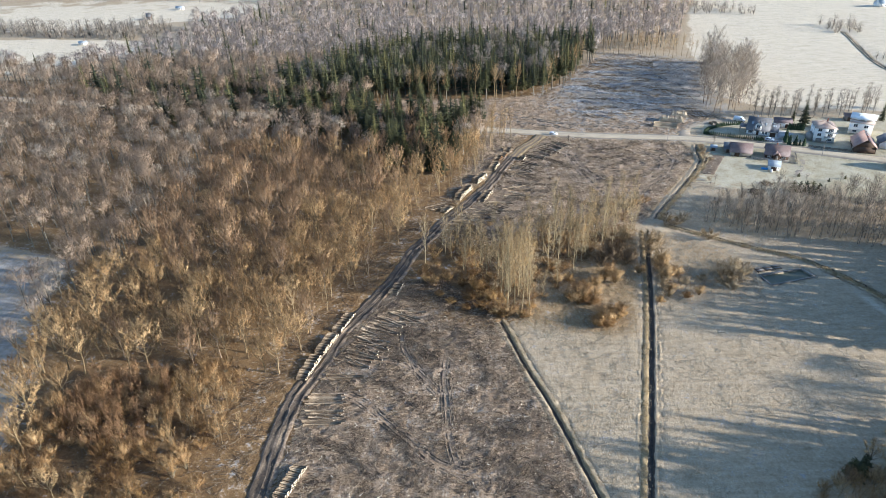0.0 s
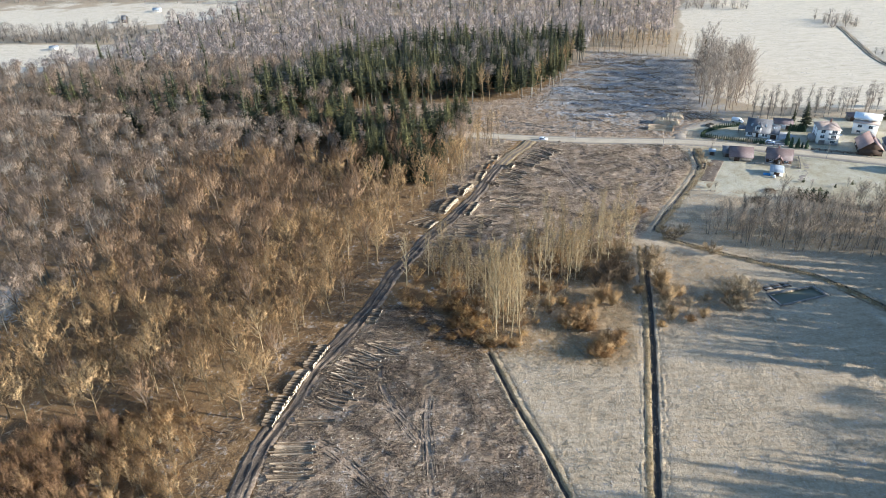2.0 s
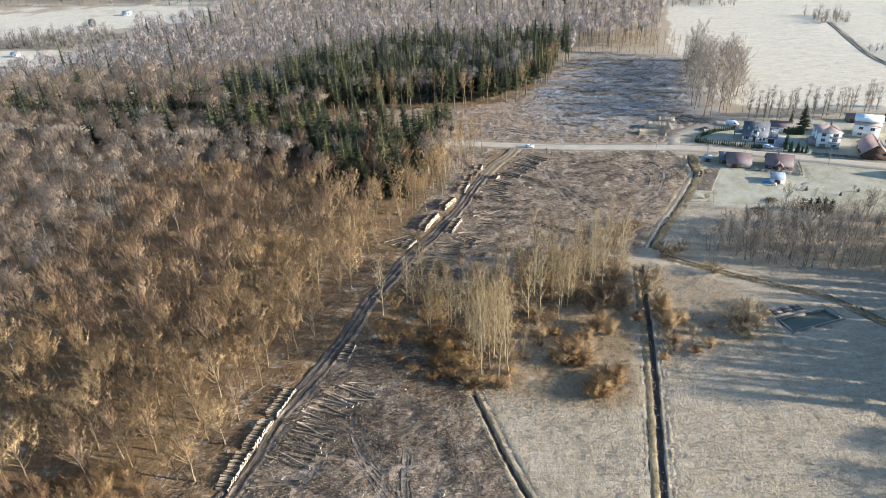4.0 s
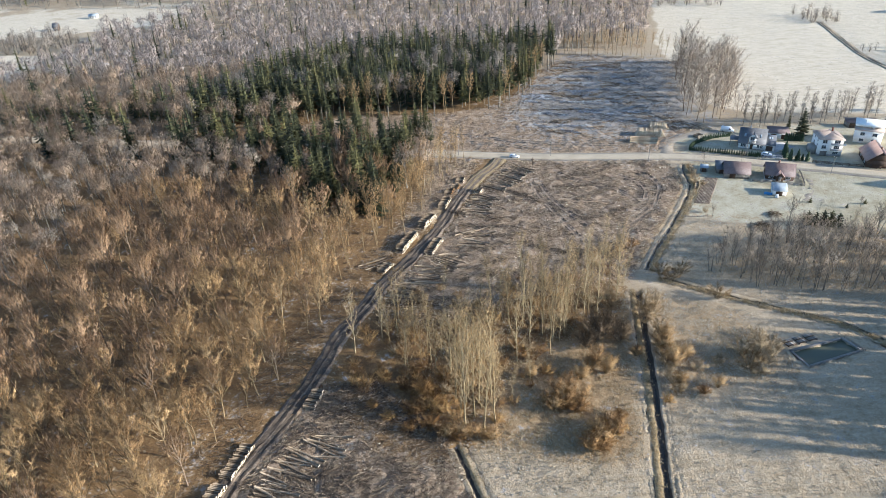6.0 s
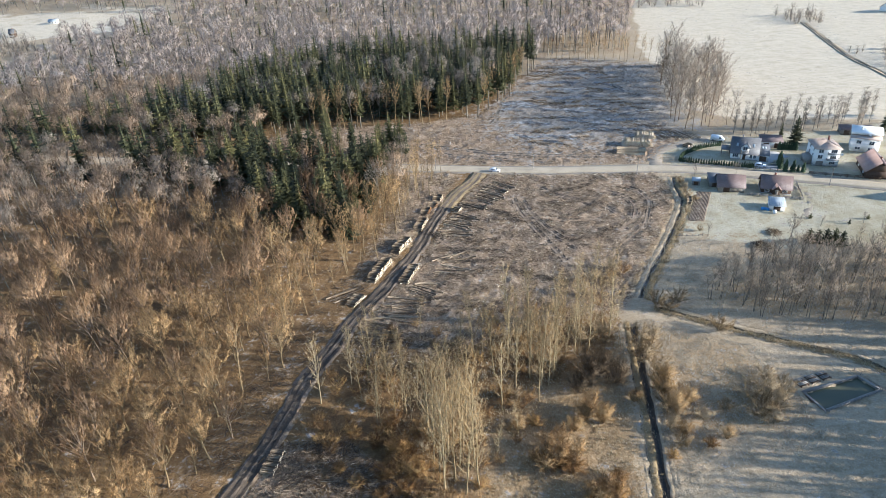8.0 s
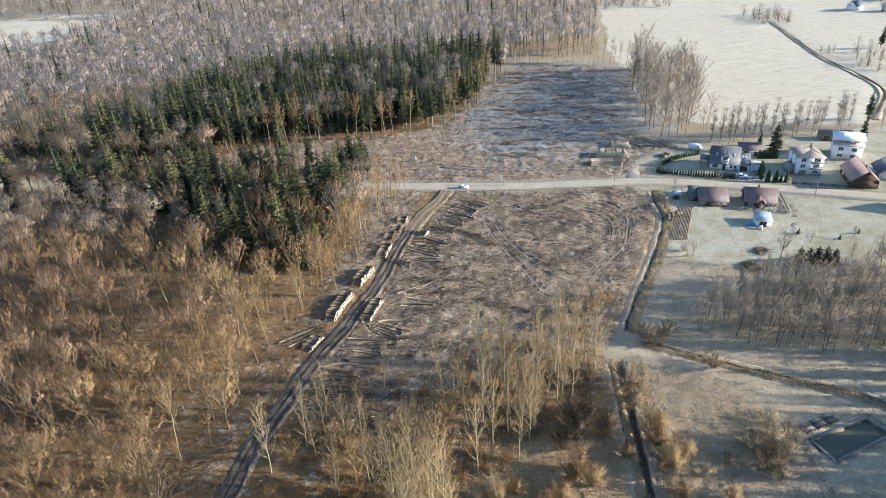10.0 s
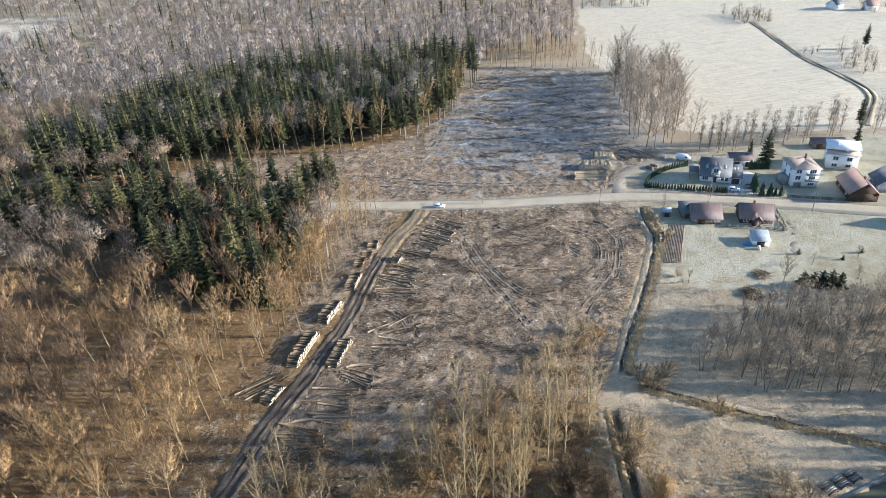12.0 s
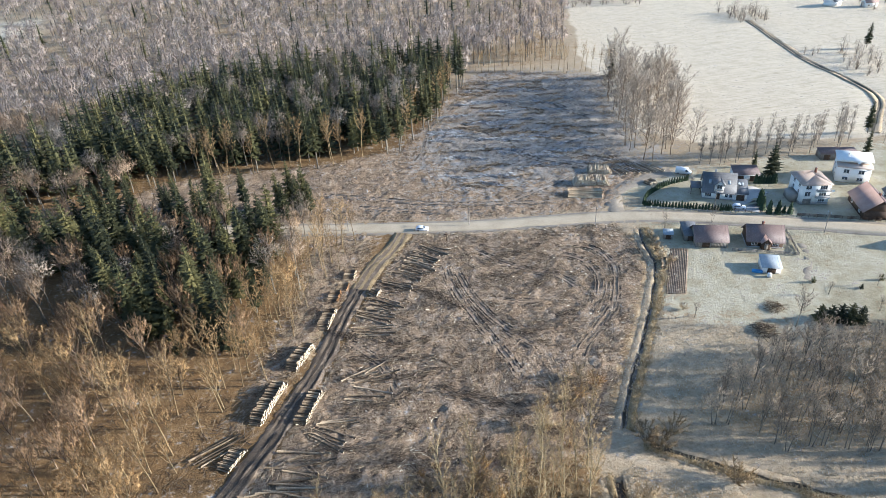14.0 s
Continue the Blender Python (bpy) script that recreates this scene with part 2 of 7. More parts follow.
# ---- mesh helpers ----
class Geo:
    """Triangles gathered in plain lists."""

    def __init__(self):
        self.v, self.f, self.m = [], [], []

    def add(self, verts, faces, mi=0):
        k = len(self.v)
        self.v += [tuple(p) for p in verts]
        for f in faces:
            for n in range(1, len(f) - 1):
                self.f.append((k + f[0], k + f[n], k + f[n + 1]))
                self.m.append(mi)
        return self

    def box(self, c, s, rz=0.0, mi=0, taper=1.0):
        ca, sa = math.cos(radians(rz)), math.sin(radians(rz))
        vs = []
        for dz in (-0.5, 0.5):
            k = taper if dz > 0 else 1.0
            for dx, dy in ((-0.5, -0.5), (0.5, -0.5), (0.5, 0.5), (-0.5, 0.5)):
                x, y = dx * s[0] * k, dy * s[1] * k
                vs.append((c[0] + x * ca - y * sa, c[1] + x * sa + y * ca, c[2] + dz * s[2]))
        return self.add(vs, [(3, 2, 1, 0), (4, 5, 6, 7), (0, 1, 5, 4), (1, 2, 6, 5), (2, 3, 7, 6), (3, 0, 4, 7)], mi)

    def prism(self, outline, axis, a, b, mi=0):
        """An outline in two axes, drawn out along the third from a to b."""
        n = len(outline)

        def put(p, w):
            return {"x": (w, p[0], p[1]), "y": (p[0], w, p[1]), "z": (p[0], p[1], w)}[axis]
        vs = [put(p, a) for p in outline] + [put(p, b) for p in outline]
        fs = [tuple(range(n - 1, -1, -1)), tuple(range(n, 2 * n))] + [(k, (k + 1) % n, n + (k + 1) % n, n + k) for k in range(n)]
        return self.add(vs, fs, mi)

    def tube(self, pts, radii, n=5, mi=0, cap=False, end_mi=None):
        pts = [Vector(p) for p in pts]
        k = len(self.v)
        for i, p in enumerate(pts):
            d = (pts[min(i + 1, len(pts) - 1)] - pts[max(i - 1, 0)]).normalized()
            u = d.cross(Vector((0.31, 0.95, 0.1)) if abs(d.z) > 0.6 else Vector((0, 0, 1))).normalized()
            w = d.cross(u)
            for j in range(n):
                a = 2 * math.pi * j / n
                self.v.append(tuple(p + radii[i] * (math.cos(a) * u + math.sin(a) * w)))
        for i in range(len(pts) - 1):
            for j in range(n):
                a, b = k + i * n + j, k + i * n + (j + 1) % n
                self.f += [(a, b, b + n), (a, b + n, a + n)]
                self.m += [mi, mi]
        if cap:
            e = mi if end_mi is None else end_mi
            last = k + (len(pts) - 1) * n
            for j in range(1, n - 1):
                self.f += [(k, k + j, k + j + 1), (last, last + j + 1, last + j)]
                self.m += [e, e]
        return self

    def spike(self, p, q, w, rng, mi=0):
        """A thin blade from p to a point at q."""
        p, q = Vector(p), Vector(q)
        u = (q - p).cross(Vector((rng.gauss(0, 1), rng.gauss(0, 1), rng.gauss(0, 1)))).normalized() * (w / 2)
        k = len(self.v)
        self.v += [tuple(p - u), tuple(p + u), tuple(q)]
        self.f.append((k, k + 1, k + 2))
        self.m.append(mi)
        return self

    def arrays(self):
        return np.array(self.v, dtype=np.float32), np.array(self.f, dtype=np.int32), np.array(self.m, dtype=np.int32)


def raw_mesh(name, v, f, mats, m=None, attrs=None, smooth=False, normals=None):
    me = bpy.data.meshes.new(name)
    me.vertices.add(len(v))
    me.vertices.foreach_set("co", np.asarray(v, dtype=np.float32).ravel())
    n = f.shape[1]
    me.loops.add(len(f) * n)
    me.loops.foreach_set("vertex_index", np.asarray(f, dtype=np.int32).ravel())
    me.polygons.add(len(f))
    me.polygons.foreach_set("loop_start", np.arange(0, len(f) * n, n, dtype=np.int32))
    if m is not None:
        me.polygons.foreach_set("material_index", m)
    me.update(calc_edges=True)
    for mat in mats:
        me.materials.append(mat)
    for key, values in (attrs or {}).items():
        me.attributes.new(key, "FLOAT", "POINT").data.foreach_set("value", np.asarray(values, dtype=np.float32))
    if smooth:
        me.polygons.foreach_set("use_smooth", np.ones(len(f), dtype=bool))
    if normals is not None:
        me.polygons.foreach_set("use_smooth", np.ones(len(f), dtype=bool))
        me.normals_split_custom_set_from_vertices(normals)
    return me


def rounded(v, f):
    """Normals that swell outwards from a crown's heart, so that its twigs shade as one dome; faces turned to suit."""
    lo, hi = v.min(0), v.max(0)
    heart = np.array([v[:, 0].mean(), v[:, 1].mean(), lo[2] + 0.38 * (hi[2] - lo[2])])
    n = (v - heart) / np.maximum(hi - lo, 0.01)
    n /= np.linalg.norm(n, axis=1)[:, None] + 1e-6
    n += 0.14 * np.random.default_rng(len(v)).normal(0, 1, (len(v) // 3 + 1, 3)).repeat(3, axis=0)[:len(v)] + np.array([0, 0, 0.15])
    n /= np.linalg.norm(n, axis=1)[:, None] + 1e-6
    flat = np.cross(v[f[:, 1]] - v[f[:, 0]], v[f[:, 2]] - v[f[:, 0]])
    wrong = (flat * n[f[:, 0]]).sum(1) < 0
    f = f.copy()
    f[wrong] = f[wrong][:, [0, 2, 1]]
    return n.astype(np.float32), f


def plain_normals(v, f):
    flat = np.cross(v[f[:, 1]] - v[f[:, 0]], v[f[:, 2]] - v[f[:, 0]])
    n = np.zeros_like(v)
    for k in range(3):
        np.add.at(n, f[:, k], flat)
    return n / (np.linalg.norm(n, axis=1)[:, None] + 1e-9)


def crown_mesh(name, geo, mat):
    v, f, m = geo.arrays()
    n, f = rounded(v, f)
    return raw_mesh(name, v, f, [mat], m, normals=n)


def mesh_of(name, geo, *mats, smooth=False):
    v, f, m = geo.arrays()
    return raw_mesh(name, v, f, mats, m, smooth=smooth)


def part(name, geo, mats, parent=None, label="", smooth=False):
    mats = mats if isinstance(mats, (list, tuple)) else [mats]
    ob = new(name, mesh_of(name, geo, *mats, smooth=smooth))
    ob.parent = parent
    return tagged(ob, label)


def share(name, me, parent, m=None):
    """A further part on a mesh that exists."""
    ob = new(name, me)
    ob.parent = parent
    if m is not None:
        ob.matrix_basis = m
    return ob


def thing(name, m, label, category, group="", kind=""):
    ob = new(name)
    ob.matrix_basis = m
    return tagged(ob, label, category, group, kind)


def spline(pts, step):
    """Points every step metres on a smooth line through pts."""
    p = np.array(pts, dtype=float)
    out = []
    for i in range(len(p) - 1):
        a, b, c, d = p[max(i - 1, 0)], p[i], p[i + 1], p[min(i + 2, len(p) - 1)]
        n = max(1, int(round(np.linalg.norm(c - b) / step)))
        for t in np.arange(n) / n:
            out.append(0.5 * (2 * b + (c - a) * t + (2 * a - 5 * b + 4 * c - d) * t * t + (3 * b - a - 3 * c + d) * t ** 3))
    out.append(p[-1])
    return np.array(out)


def to_line(x, y, line):
    """Distance of points from a line of points."""
    best = np.full(np.shape(x), 1e9)
    for (ax, ay), (bx, by) in zip(line[:-1], line[1:]):
        dx, dy = bx - ax, by - ay
        t = np.clip(((x - ax) * dx + (y - ay) * dy) / (dx * dx + dy * dy + 1e-9), 0, 1)
        best = np.minimum(best, np.hypot(x - ax - t * dx, y - ay - t * dy))
    return best


def depth_in(x, y, poly):
    """Distance from a polygon's edge, positive inside."""
    inside = np.zeros(np.shape(x), dtype=bool)
    for (ax, ay), (bx, by) in zip(poly, poly[1:] + poly[:1]):
        if ay != by:
            inside ^= ((ay > y) != (by > y)) & (x < (bx - ax) * (y - ay) / (by - ay) + ax)
    d = to_line(x, y, poly + poly[:1])
    return np.where(inside, d, -d)


def soft_in(x, y, poly, width):
    return np.clip(0.5 + depth_in(x, y, poly) / (2 * width), 0, 1)


def scatter(poly, spacing, seed, jitter=0.42):
    rng = np.random.default_rng(seed)
    p = np.array(poly, dtype=float)
    xs, ys = np.meshgrid(np.arange(p[:, 0].min(), p[:, 0].max(), spacing), np.arange(p[:, 1].min(), p[:, 1].max(), spacing))
    xs[::2] += spacing / 2
    x = (xs + rng.uniform(-jitter, jitter, xs.shape) * spacing).ravel()
    y = (ys + rng.uniform(-jitter, jitter, ys.shape) * spacing).ravel()
    k = depth_in(x, y, poly) > 0
    return np.stack([x[k], y[k]], 1)


def planted(name, protos, places, heights, mats, label, category, seed, split=1):
    """Many trees in one mesh: protos are lists of (arrays) of unit height; per-tree tint as an attribute."""
    rng = np.random.default_rng(seed)
    vs, fs, ms, ts, ns, base = [], [], [], [], [], 0
    for (x, y), h in zip(places, heights):
        v, f, m, nrm = protos[rng.integers(len(protos))]
        a, k = rng.uniform(0, 2 * np.pi), h * rng.uniform(0.9, 1.1)
        ca, sa = np.cos(a), np.sin(a)
        w = np.empty_like(v)
        w[:, 0], w[:, 1], w[:, 2] = x + k * (ca * v[:, 0] - sa * v[:, 1]), y + k * (sa * v[:, 0] + ca * v[:, 1]), h * v[:, 2] - 0.1
        ns.append(np.stack([ca * nrm[:, 0] - sa * nrm[:, 1], sa * nrm[:, 0] + ca * nrm[:, 1], nrm[:, 2]], 1))
        vs.append(w), fs.append(f + base), ms.append(m), ts.append(np.full(len(v), rng.random()))
        base += len(v)
    if not vs:
        return None
    ob = new(name, raw_mesh(name, np.concatenate(vs), np.concatenate(fs), mats, np.concatenate(ms), {"tint": np.concatenate(ts)}, normals=np.concatenate(ns)))
    return tagged(ob, label, category, kind="stuff")


# ---- plan ----
ROAD = [(-760, 545), (-160, 386), (-80, 364.5), (-18.7, 348.3), (10.1, 341), (42, 332.7), (67.9, 326.5), (90.4, 323), (109.3, 320.2),
        (124, 316.8), (138, 311.6), (150.3, 306.1), (173, 295.6), (190, 287.3), (260, 255), (420, 185)]
TRACK = [(43.9, 328.5), (40, 320.5), (33, 310.5), (27, 299), (21.5, 287), (14.2, 268), (7.5, 255), (0.8, 242.5), (-5.6, 232), (-10.5, 221), (-17, 208),
         (-22, 191.5), (-29.5, 173.4), (-36, 160), (-40, 145), (-45.2, 128), (-46.5, 101), (-48, 60)]
MAIN_DITCH = [(30, 60), (40.4, 98.1), (49, 130.2), (59, 168.3), (64.5, 191.7), (71, 222)]
STRIP = [(27.5, 60), (38.0, 98.1), (46.4, 130.2), (56.4, 168.3), (62, 191.7), (69, 222)]
DIAG_DITCH = [(11.1, 167), (13.2, 159.4), (17.6, 142.3), (23, 124.5), (29.3, 98.3), (34.2, 78)]
EAST_DITCH = [(119.5, 312), (116.5, 303), (114.5, 293), (112, 285), (97, 261), (83.5, 241.5), (76, 229)]
PATH = [(73, 225), (82, 217.6), (94.6, 209), (107, 201), (117, 192.5), (126, 178), (131, 160), (134, 120)]
PATH_DITCH = [(78, 227), (96, 213.5), (109, 204.8), (121, 196), (131, 180), (137, 160), (141, 120)]
WEST_FIELD = [(-112, 40), (-113.6, 114), (-115, 121), (-128, 148), (-137.6, 171), (-141, 204), (-176, 217), (-400, 290), (-400, 40)]
EDGE = [(-56, 40), (-55, 100), (-54, 128), (-50, 145), (-44, 158), (-36, 176), (-27, 196), (-21, 215), (-14, 236), (-9, 250), (-3, 266), (4, 281), (9, 297), (13, 318)]
WOOD_SOUTH = EDGE + [(14, 333), (-18, 342), (-80, 359), (-160, 381), (-420, 450), (-760, 540), (-760, 300), (-400, 292), (-176, 219), (-143, 206), (-139, 171), (-130, 148), (-117, 121), (-115, 112), (-113, 40)]
CLEAR_SOUTH = [(-46, 60), (-43, 100), (-42, 128), (-37, 146), (-33, 160), (-26, 174), (-20, 188), (-8, 188), (8, 170), (12, 158), (16, 142), (21, 124.5), (27, 98), (36, 60)]
CLEAR_MID = [(-8, 219), (-2, 232), (5, 243), (12, 256), (19, 270), (26, 287), (32, 300), (39, 312), (48, 326), (68, 321), (90, 318), (112, 314), (113, 300), (108, 285), (93, 262), (80, 244), (72, 228), (45, 222), (20, 216), (0, 205)]
CLEAR_NORTH = [(-60, 372), (-18, 354), (10, 347), (42, 338), (68, 332), (90, 328.5), (112, 325), (128, 340), (146, 352), (140, 368), (151, 393), (160, 430), (178, 470), (117, 505), (99, 486), (72, 430), (53, 402), (26, 395), (-40, 397), (-62, 382)]
GROVE = [(-4, 210), (-1, 190), (9, 176), (17, 171), (24, 184), (34, 196), (48, 200), (62, 208), (68, 226), (78, 247), (70, 250), (57, 236), (31, 229), (6, 231)]
TAN = [(8, 170), (14, 164), (22, 163), (34, 158), (44, 156), (52, 157), (54, 166), (61, 192), (68, 222), (62, 232), (20, 228), (5, 200)]
SPRUCE_NEAR = [(-19, 277), (-9, 277), (0, 294), (6, 318), (5, 334), (-18, 338), (-80, 354), (-105, 360), (-105, 346), (-80, 342), (-60, 327), (-46, 312), (-35, 291)]
SPRUCE_FAR = [(-44, 393), (26, 392), (57, 400), (76, 429), (101, 484), (88, 508), (30, 520), (-40, 512), (-80, 466), (-112, 420), (-106, 386)]
SPRUCE_WEST = [(-270, 412), (-150, 350), (-110, 352), (-112, 430), (-200, 440)]
FIELD_A = [(-345, 488), (-318, 490), (-262, 552), (-283, 596), (-425, 626), (-620, 640), (-620, 470)]
FIELD_B = [(-480, 700), (-376, 655), (-290, 680), (-222, 700), (-196, 755), (-400, 812), (-700, 900), (-700, 720)]
WOOD_NORTH = [(-760, 550), (-160, 391), (-104, 376), (-64, 374), (-44, 392), (26, 391), (58, 399), (78, 427), (104, 482), (116, 506), (168, 504), (190, 566), (214, 632), (246, 712), (330, 900), (380, 1040), (-760, 1040), (-760, 920), (-380, 830), (-180, 770), (-205, 690), (-250, 650), (-225, 560), (-300, 482), (-640, 560)]
WEDGE = [(139, 368), (147, 356), (168, 360), (180, 395), (199, 436), (190, 474), (176, 468), (158, 428), (150, 393)]
WILLOWS = [(92, 230), (104, 217), (124, 212), (150, 203), (172, 192), (190, 235), (160, 250), (134, 245), (118, 243), (101, 235)]
EAST_FIELD = [(176, 500), (150, 400), (175, 366), (262, 350), (420, 300), (900, 300), (900, 1000), (340, 905), (250, 715), (216, 632)]
GARDENS = [(118, 300), (130, 295), (160, 280), (240, 240), (240, 200), (152, 255), (120, 256), (100, 262), (110, 282)]
# wheel tracks of the forestry machines, each the middle of a pair of ruts
RUTS = [[(-18.5, 163), (-17.3, 152.5), (-14.9, 146.5), (-11.1, 139), (-7.9, 133.2)], [(-40, 131), (-32.9, 132.6), (-27.2, 129.7), (-22, 124.5), (-14, 116), (-6, 108), (4, 104)],
        [(-30, 147), (-18.2, 144.8), (-12.5, 140.9), (-8.4, 135.2), (-4, 128)], [(-4.6, 150), (-5.1, 138.7), (-4.4, 130.4), (-3.7, 118), (-1, 104)],
        [(53.2, 307), (53.1, 297), (54, 287), (57.4, 270), (60.2, 257.5), (61.1, 249)], [(56, 302), (57.5, 287), (62, 272), (70, 258)], [(92, 308), (99.7, 301.8), (101.6, 291.3), (98.5, 282.6), (93.2, 272.7), (85.7, 265), (78.5, 258), (73.8, 248.6)],
        [(86, 303), (93, 298), (95.5, 289), (92, 279), (84, 270)], [(19.6, 278), (24.9, 271.4), (29.7, 263.5), (31.3, 254.9), (32.8, 247)], [(44, 236.5), (41.9, 230), (41.3, 226)], [(6, 242), (9.5, 236.7), (13, 230)], [(43, 251.9), (48.6, 247.5), (54, 243.3), (60, 240.9)],
        [(62, 284), (74, 280), (84, 284)], [(64, 312), (72, 300), (84, 290), (88, 280)],
        [(109.7, 490), (113, 462), (112.5, 438.5), (104, 424), (99.6, 411), (98.8, 396.2), (100.9, 382.3), (106.8, 371), (114.9, 364.2), (121, 358)], [(107.2, 482), (86.2, 448.2), (71, 420.8), (65, 401.4), (57.3, 384.4)], [(84, 340), (92, 344), (101.2, 348.1), (112.6, 354.9), (119, 360)],
        [(16.7, 367), (35.1, 358.4), (56.4, 347.6), (75.5, 341.2), (95, 336.8), (105, 336)], [(28.4, 353), (43.8, 345.9), (62.5, 338.5), (76, 335)], [(128, 444), (135.7, 434.5), (140.1, 419.7), (146, 412)], [(84, 428), (90.2, 417.5), (96.3, 402), (99, 390)], [(136, 392), (126, 376), (134, 362), (142, 358)]]
# ---- ground: one sheet to the horizon, with banks, ditches and hollows ----
def axis_steps(lo, a, b, hi, fine, mid, far):
    inner = np.arange(a, b, fine)
    left, right = np.arange(a - mid, lo, -mid)[::-1], np.arange(b, hi, mid)
    out = [hi + 20.0]
    while out[-1] < far:
        out.append(out[-1] * 1.25 + 20)
    neg = [lo - 20.0]
    while neg[-1] > -far:
        neg.append(neg[-1] * 1.25 - 20)
    return np.concatenate([neg[::-1], left, inner, right, out])


def waves(x, y, size, seed):
    """Smooth uneven relief from a few crossing waves, about -1 to 1."""
    rng = np.random.default_rng(seed)
    z = np.zeros_like(x)
    for _ in range(9):
        a, k = rng.uniform(0, np.pi), 2 * np.pi / (size * rng.uniform(0.6, 1.7))
        z += np.sin(k * (x * np.cos(a) + y * np.sin(a)) + rng.uniform(0, 6.28) + 1.5 * np.sin(0.37 * k * (y * np.cos(a) - x * np.sin(a))))
    return z / 4


def trimmed(line, d):
    """A line cut short by d metres at both ends."""
    p = [Vector(q) for q in line]
    return [tuple(p[0] + (p[1] - p[0]).normalized() * d)] + line[1:-1] + [tuple(p[-1] + (p[-2] - p[-1]).normalized() * d)]


gx = axis_steps(-360, -60, 160, 420, 1.25, 4.5, 4200)
gy = axis_steps(20, 88, 500, 700, 1.25, 4.5, 4200)
X, Y = np.meshgrid(gx, gy)
x, y = X.ravel(), Y.ravel()
slash = np.maximum.reduce([soft_in(x, y, p, 2.5) for p in (CLEAR_SOUTH, CLEAR_MID, CLEAR_NORTH)])
# frosty ground inside WILLOWS is browned to stand in for the alders' shade
tan = np.maximum.reduce([soft_in(x, y, TAN, 4), 0.8 * np.exp(-(to_line(x, y, [(78, 238), (93, 263), (108.5, 287), (113, 306)]) / 2.6) ** 2),
                         0.62 * soft_in(x, y, [(60, 170), (68, 222), (95, 208), (98, 182), (80, 176)], 5), 0.55 * soft_in(x, y, WILLOWS, 6)])
litter = np.maximum.reduce([soft_in(x, y, WOOD_SOUTH, 3), soft_in(x, y, WOOD_NORTH, 4), soft_in(x, y, GROVE, 4), 0.35 * soft_in(x, y, WEDGE, 4)])
# litter thinned beyond y 470, so the far floor pales like haze
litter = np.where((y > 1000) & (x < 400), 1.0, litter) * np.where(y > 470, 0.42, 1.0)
white = np.maximum.reduce([soft_in(x, y, EAST_FIELD, 6), soft_in(x, y, FIELD_A, 6), soft_in(x, y, FIELD_B, 6), 0.2 * soft_in(x, y, GARDENS, 16),
                           0.4 * np.exp(-(to_line(x, y, PATH) / 3.0) ** 2)])
white = np.where((x > 420) | (x < -640), 0.9, white)
FIELD_DITCH = [(318, 556), (300, 496), (289.6, 458), (286, 427), (282.9, 408), (275.7, 390), (261.5, 374), (244.9, 357)]
ditches = 0.5 * np.exp(-(to_line(x, y, FIELD_DITCH) / 4) ** 2)
trench = np.maximum.reduce([np.exp(-(to_line(x, y, trimmed(line, 4.5)) / w) ** 4) for line, w in ((MAIN_DITCH, 1.6), (DIAG_DITCH, 1.5), (EAST_DITCH, 1.7), (PATH_DITCH, 1.5))])
mud = np.clip(ditches * 1.05, 0, 1) * 0.9
verge = np.where(y > 70, np.exp(-(to_line(x, y, [(p[0] - 4, p[1] + 2) for p in TRACK]) / 12.0) ** 4), 0)
litter = np.maximum(litter, 1.1 * verge * (slash < 0.6))
litter = np.maximum(litter, soft_in(x, y, [(-24, 236), (-2, 240), (12, 268), (24, 299), (37, 322), (38, 335), (12, 336), (4, 297)], 3))
# brush litter beside the grove, darkened further to paint in the grove's shade
brush_and_shade = soft_in(x, y, [(-20, 192), (-19, 178), (-6, 163), (6, 158), (14, 160), (22, 200), (6, 228), (-8, 226)], 4)
litter = np.maximum(litter, 1.1 * brush_and_shade)
roadside = soft_in(x, y, [(-6, 250), (14, 275), (30, 312), (36, 333), (14, 334), (10, 300)], 5)
tan = np.maximum(tan, 0.6 * roadside)
litter = litter * (1 - 0.6 * roadside)
slash = np.maximum.reduce([slash, 0.2 * verge, 0.7 * roadside]) * (1 - 0.7 * brush_and_shade)
rime_and_shade = soft_in(x, y, [(70, 352), (112, 348), (150, 358), (178, 470), (117, 502), (103, 482), (77, 427), (58, 399)], 22)
# west field toned down with the rime colours, painting in the wood's shade
rime_and_shade = np.maximum(rime_and_shade, 0.8 * soft_in(x, y, WEST_FIELD, 6))
lawn = soft_in(x, y, [(122, 345), (128, 328), (119, 300), (106, 266), (122, 256), (150, 248), (240, 200), (300, 250), (262, 346), (180, 345)], 8)
pressed = np.exp(-(np.minimum.reduce([to_line(x, y, line) for line in RUTS]) / 2.2) ** 4)
near = (x > -64) & (x < 164) & (y > 84) & (y < 502)
grain = np.random.default_rng(8).normal(0, 1, x.shape) * near
z = -ditches - 1.25 * trench + 0.045 * waves(x, y, 4, 1) + grain * (0.07 + 0.13 * slash * (1 - 0.7 * pressed) + 0.05 * tan) * (1 - trench) + 0.08 * waves(x, y, 30, 2) * (1 - slash) + slash * near * (1 - 0.75 * pressed) * (0.22 * waves(x, y, 3.4, 3) + 0.17 * waves(x, y, 9, 4))
z -= 0.12 * np.exp(-(to_line(x, y, ROAD) / 6.0) ** 4) + 0.18 * np.exp(-(to_line(x, y, TRACK) / 4.0) ** 4)
POND = [(100.4, 187.6), (101.7, 181.7), (117.6, 186.1), (115.5, 190.9)]
z = np.where(depth_in(x, y, POND) > 0.2, -1.4, z)
n, k = len(gx), len(gy)
idx = np.arange(n * k).reshape(k, n)
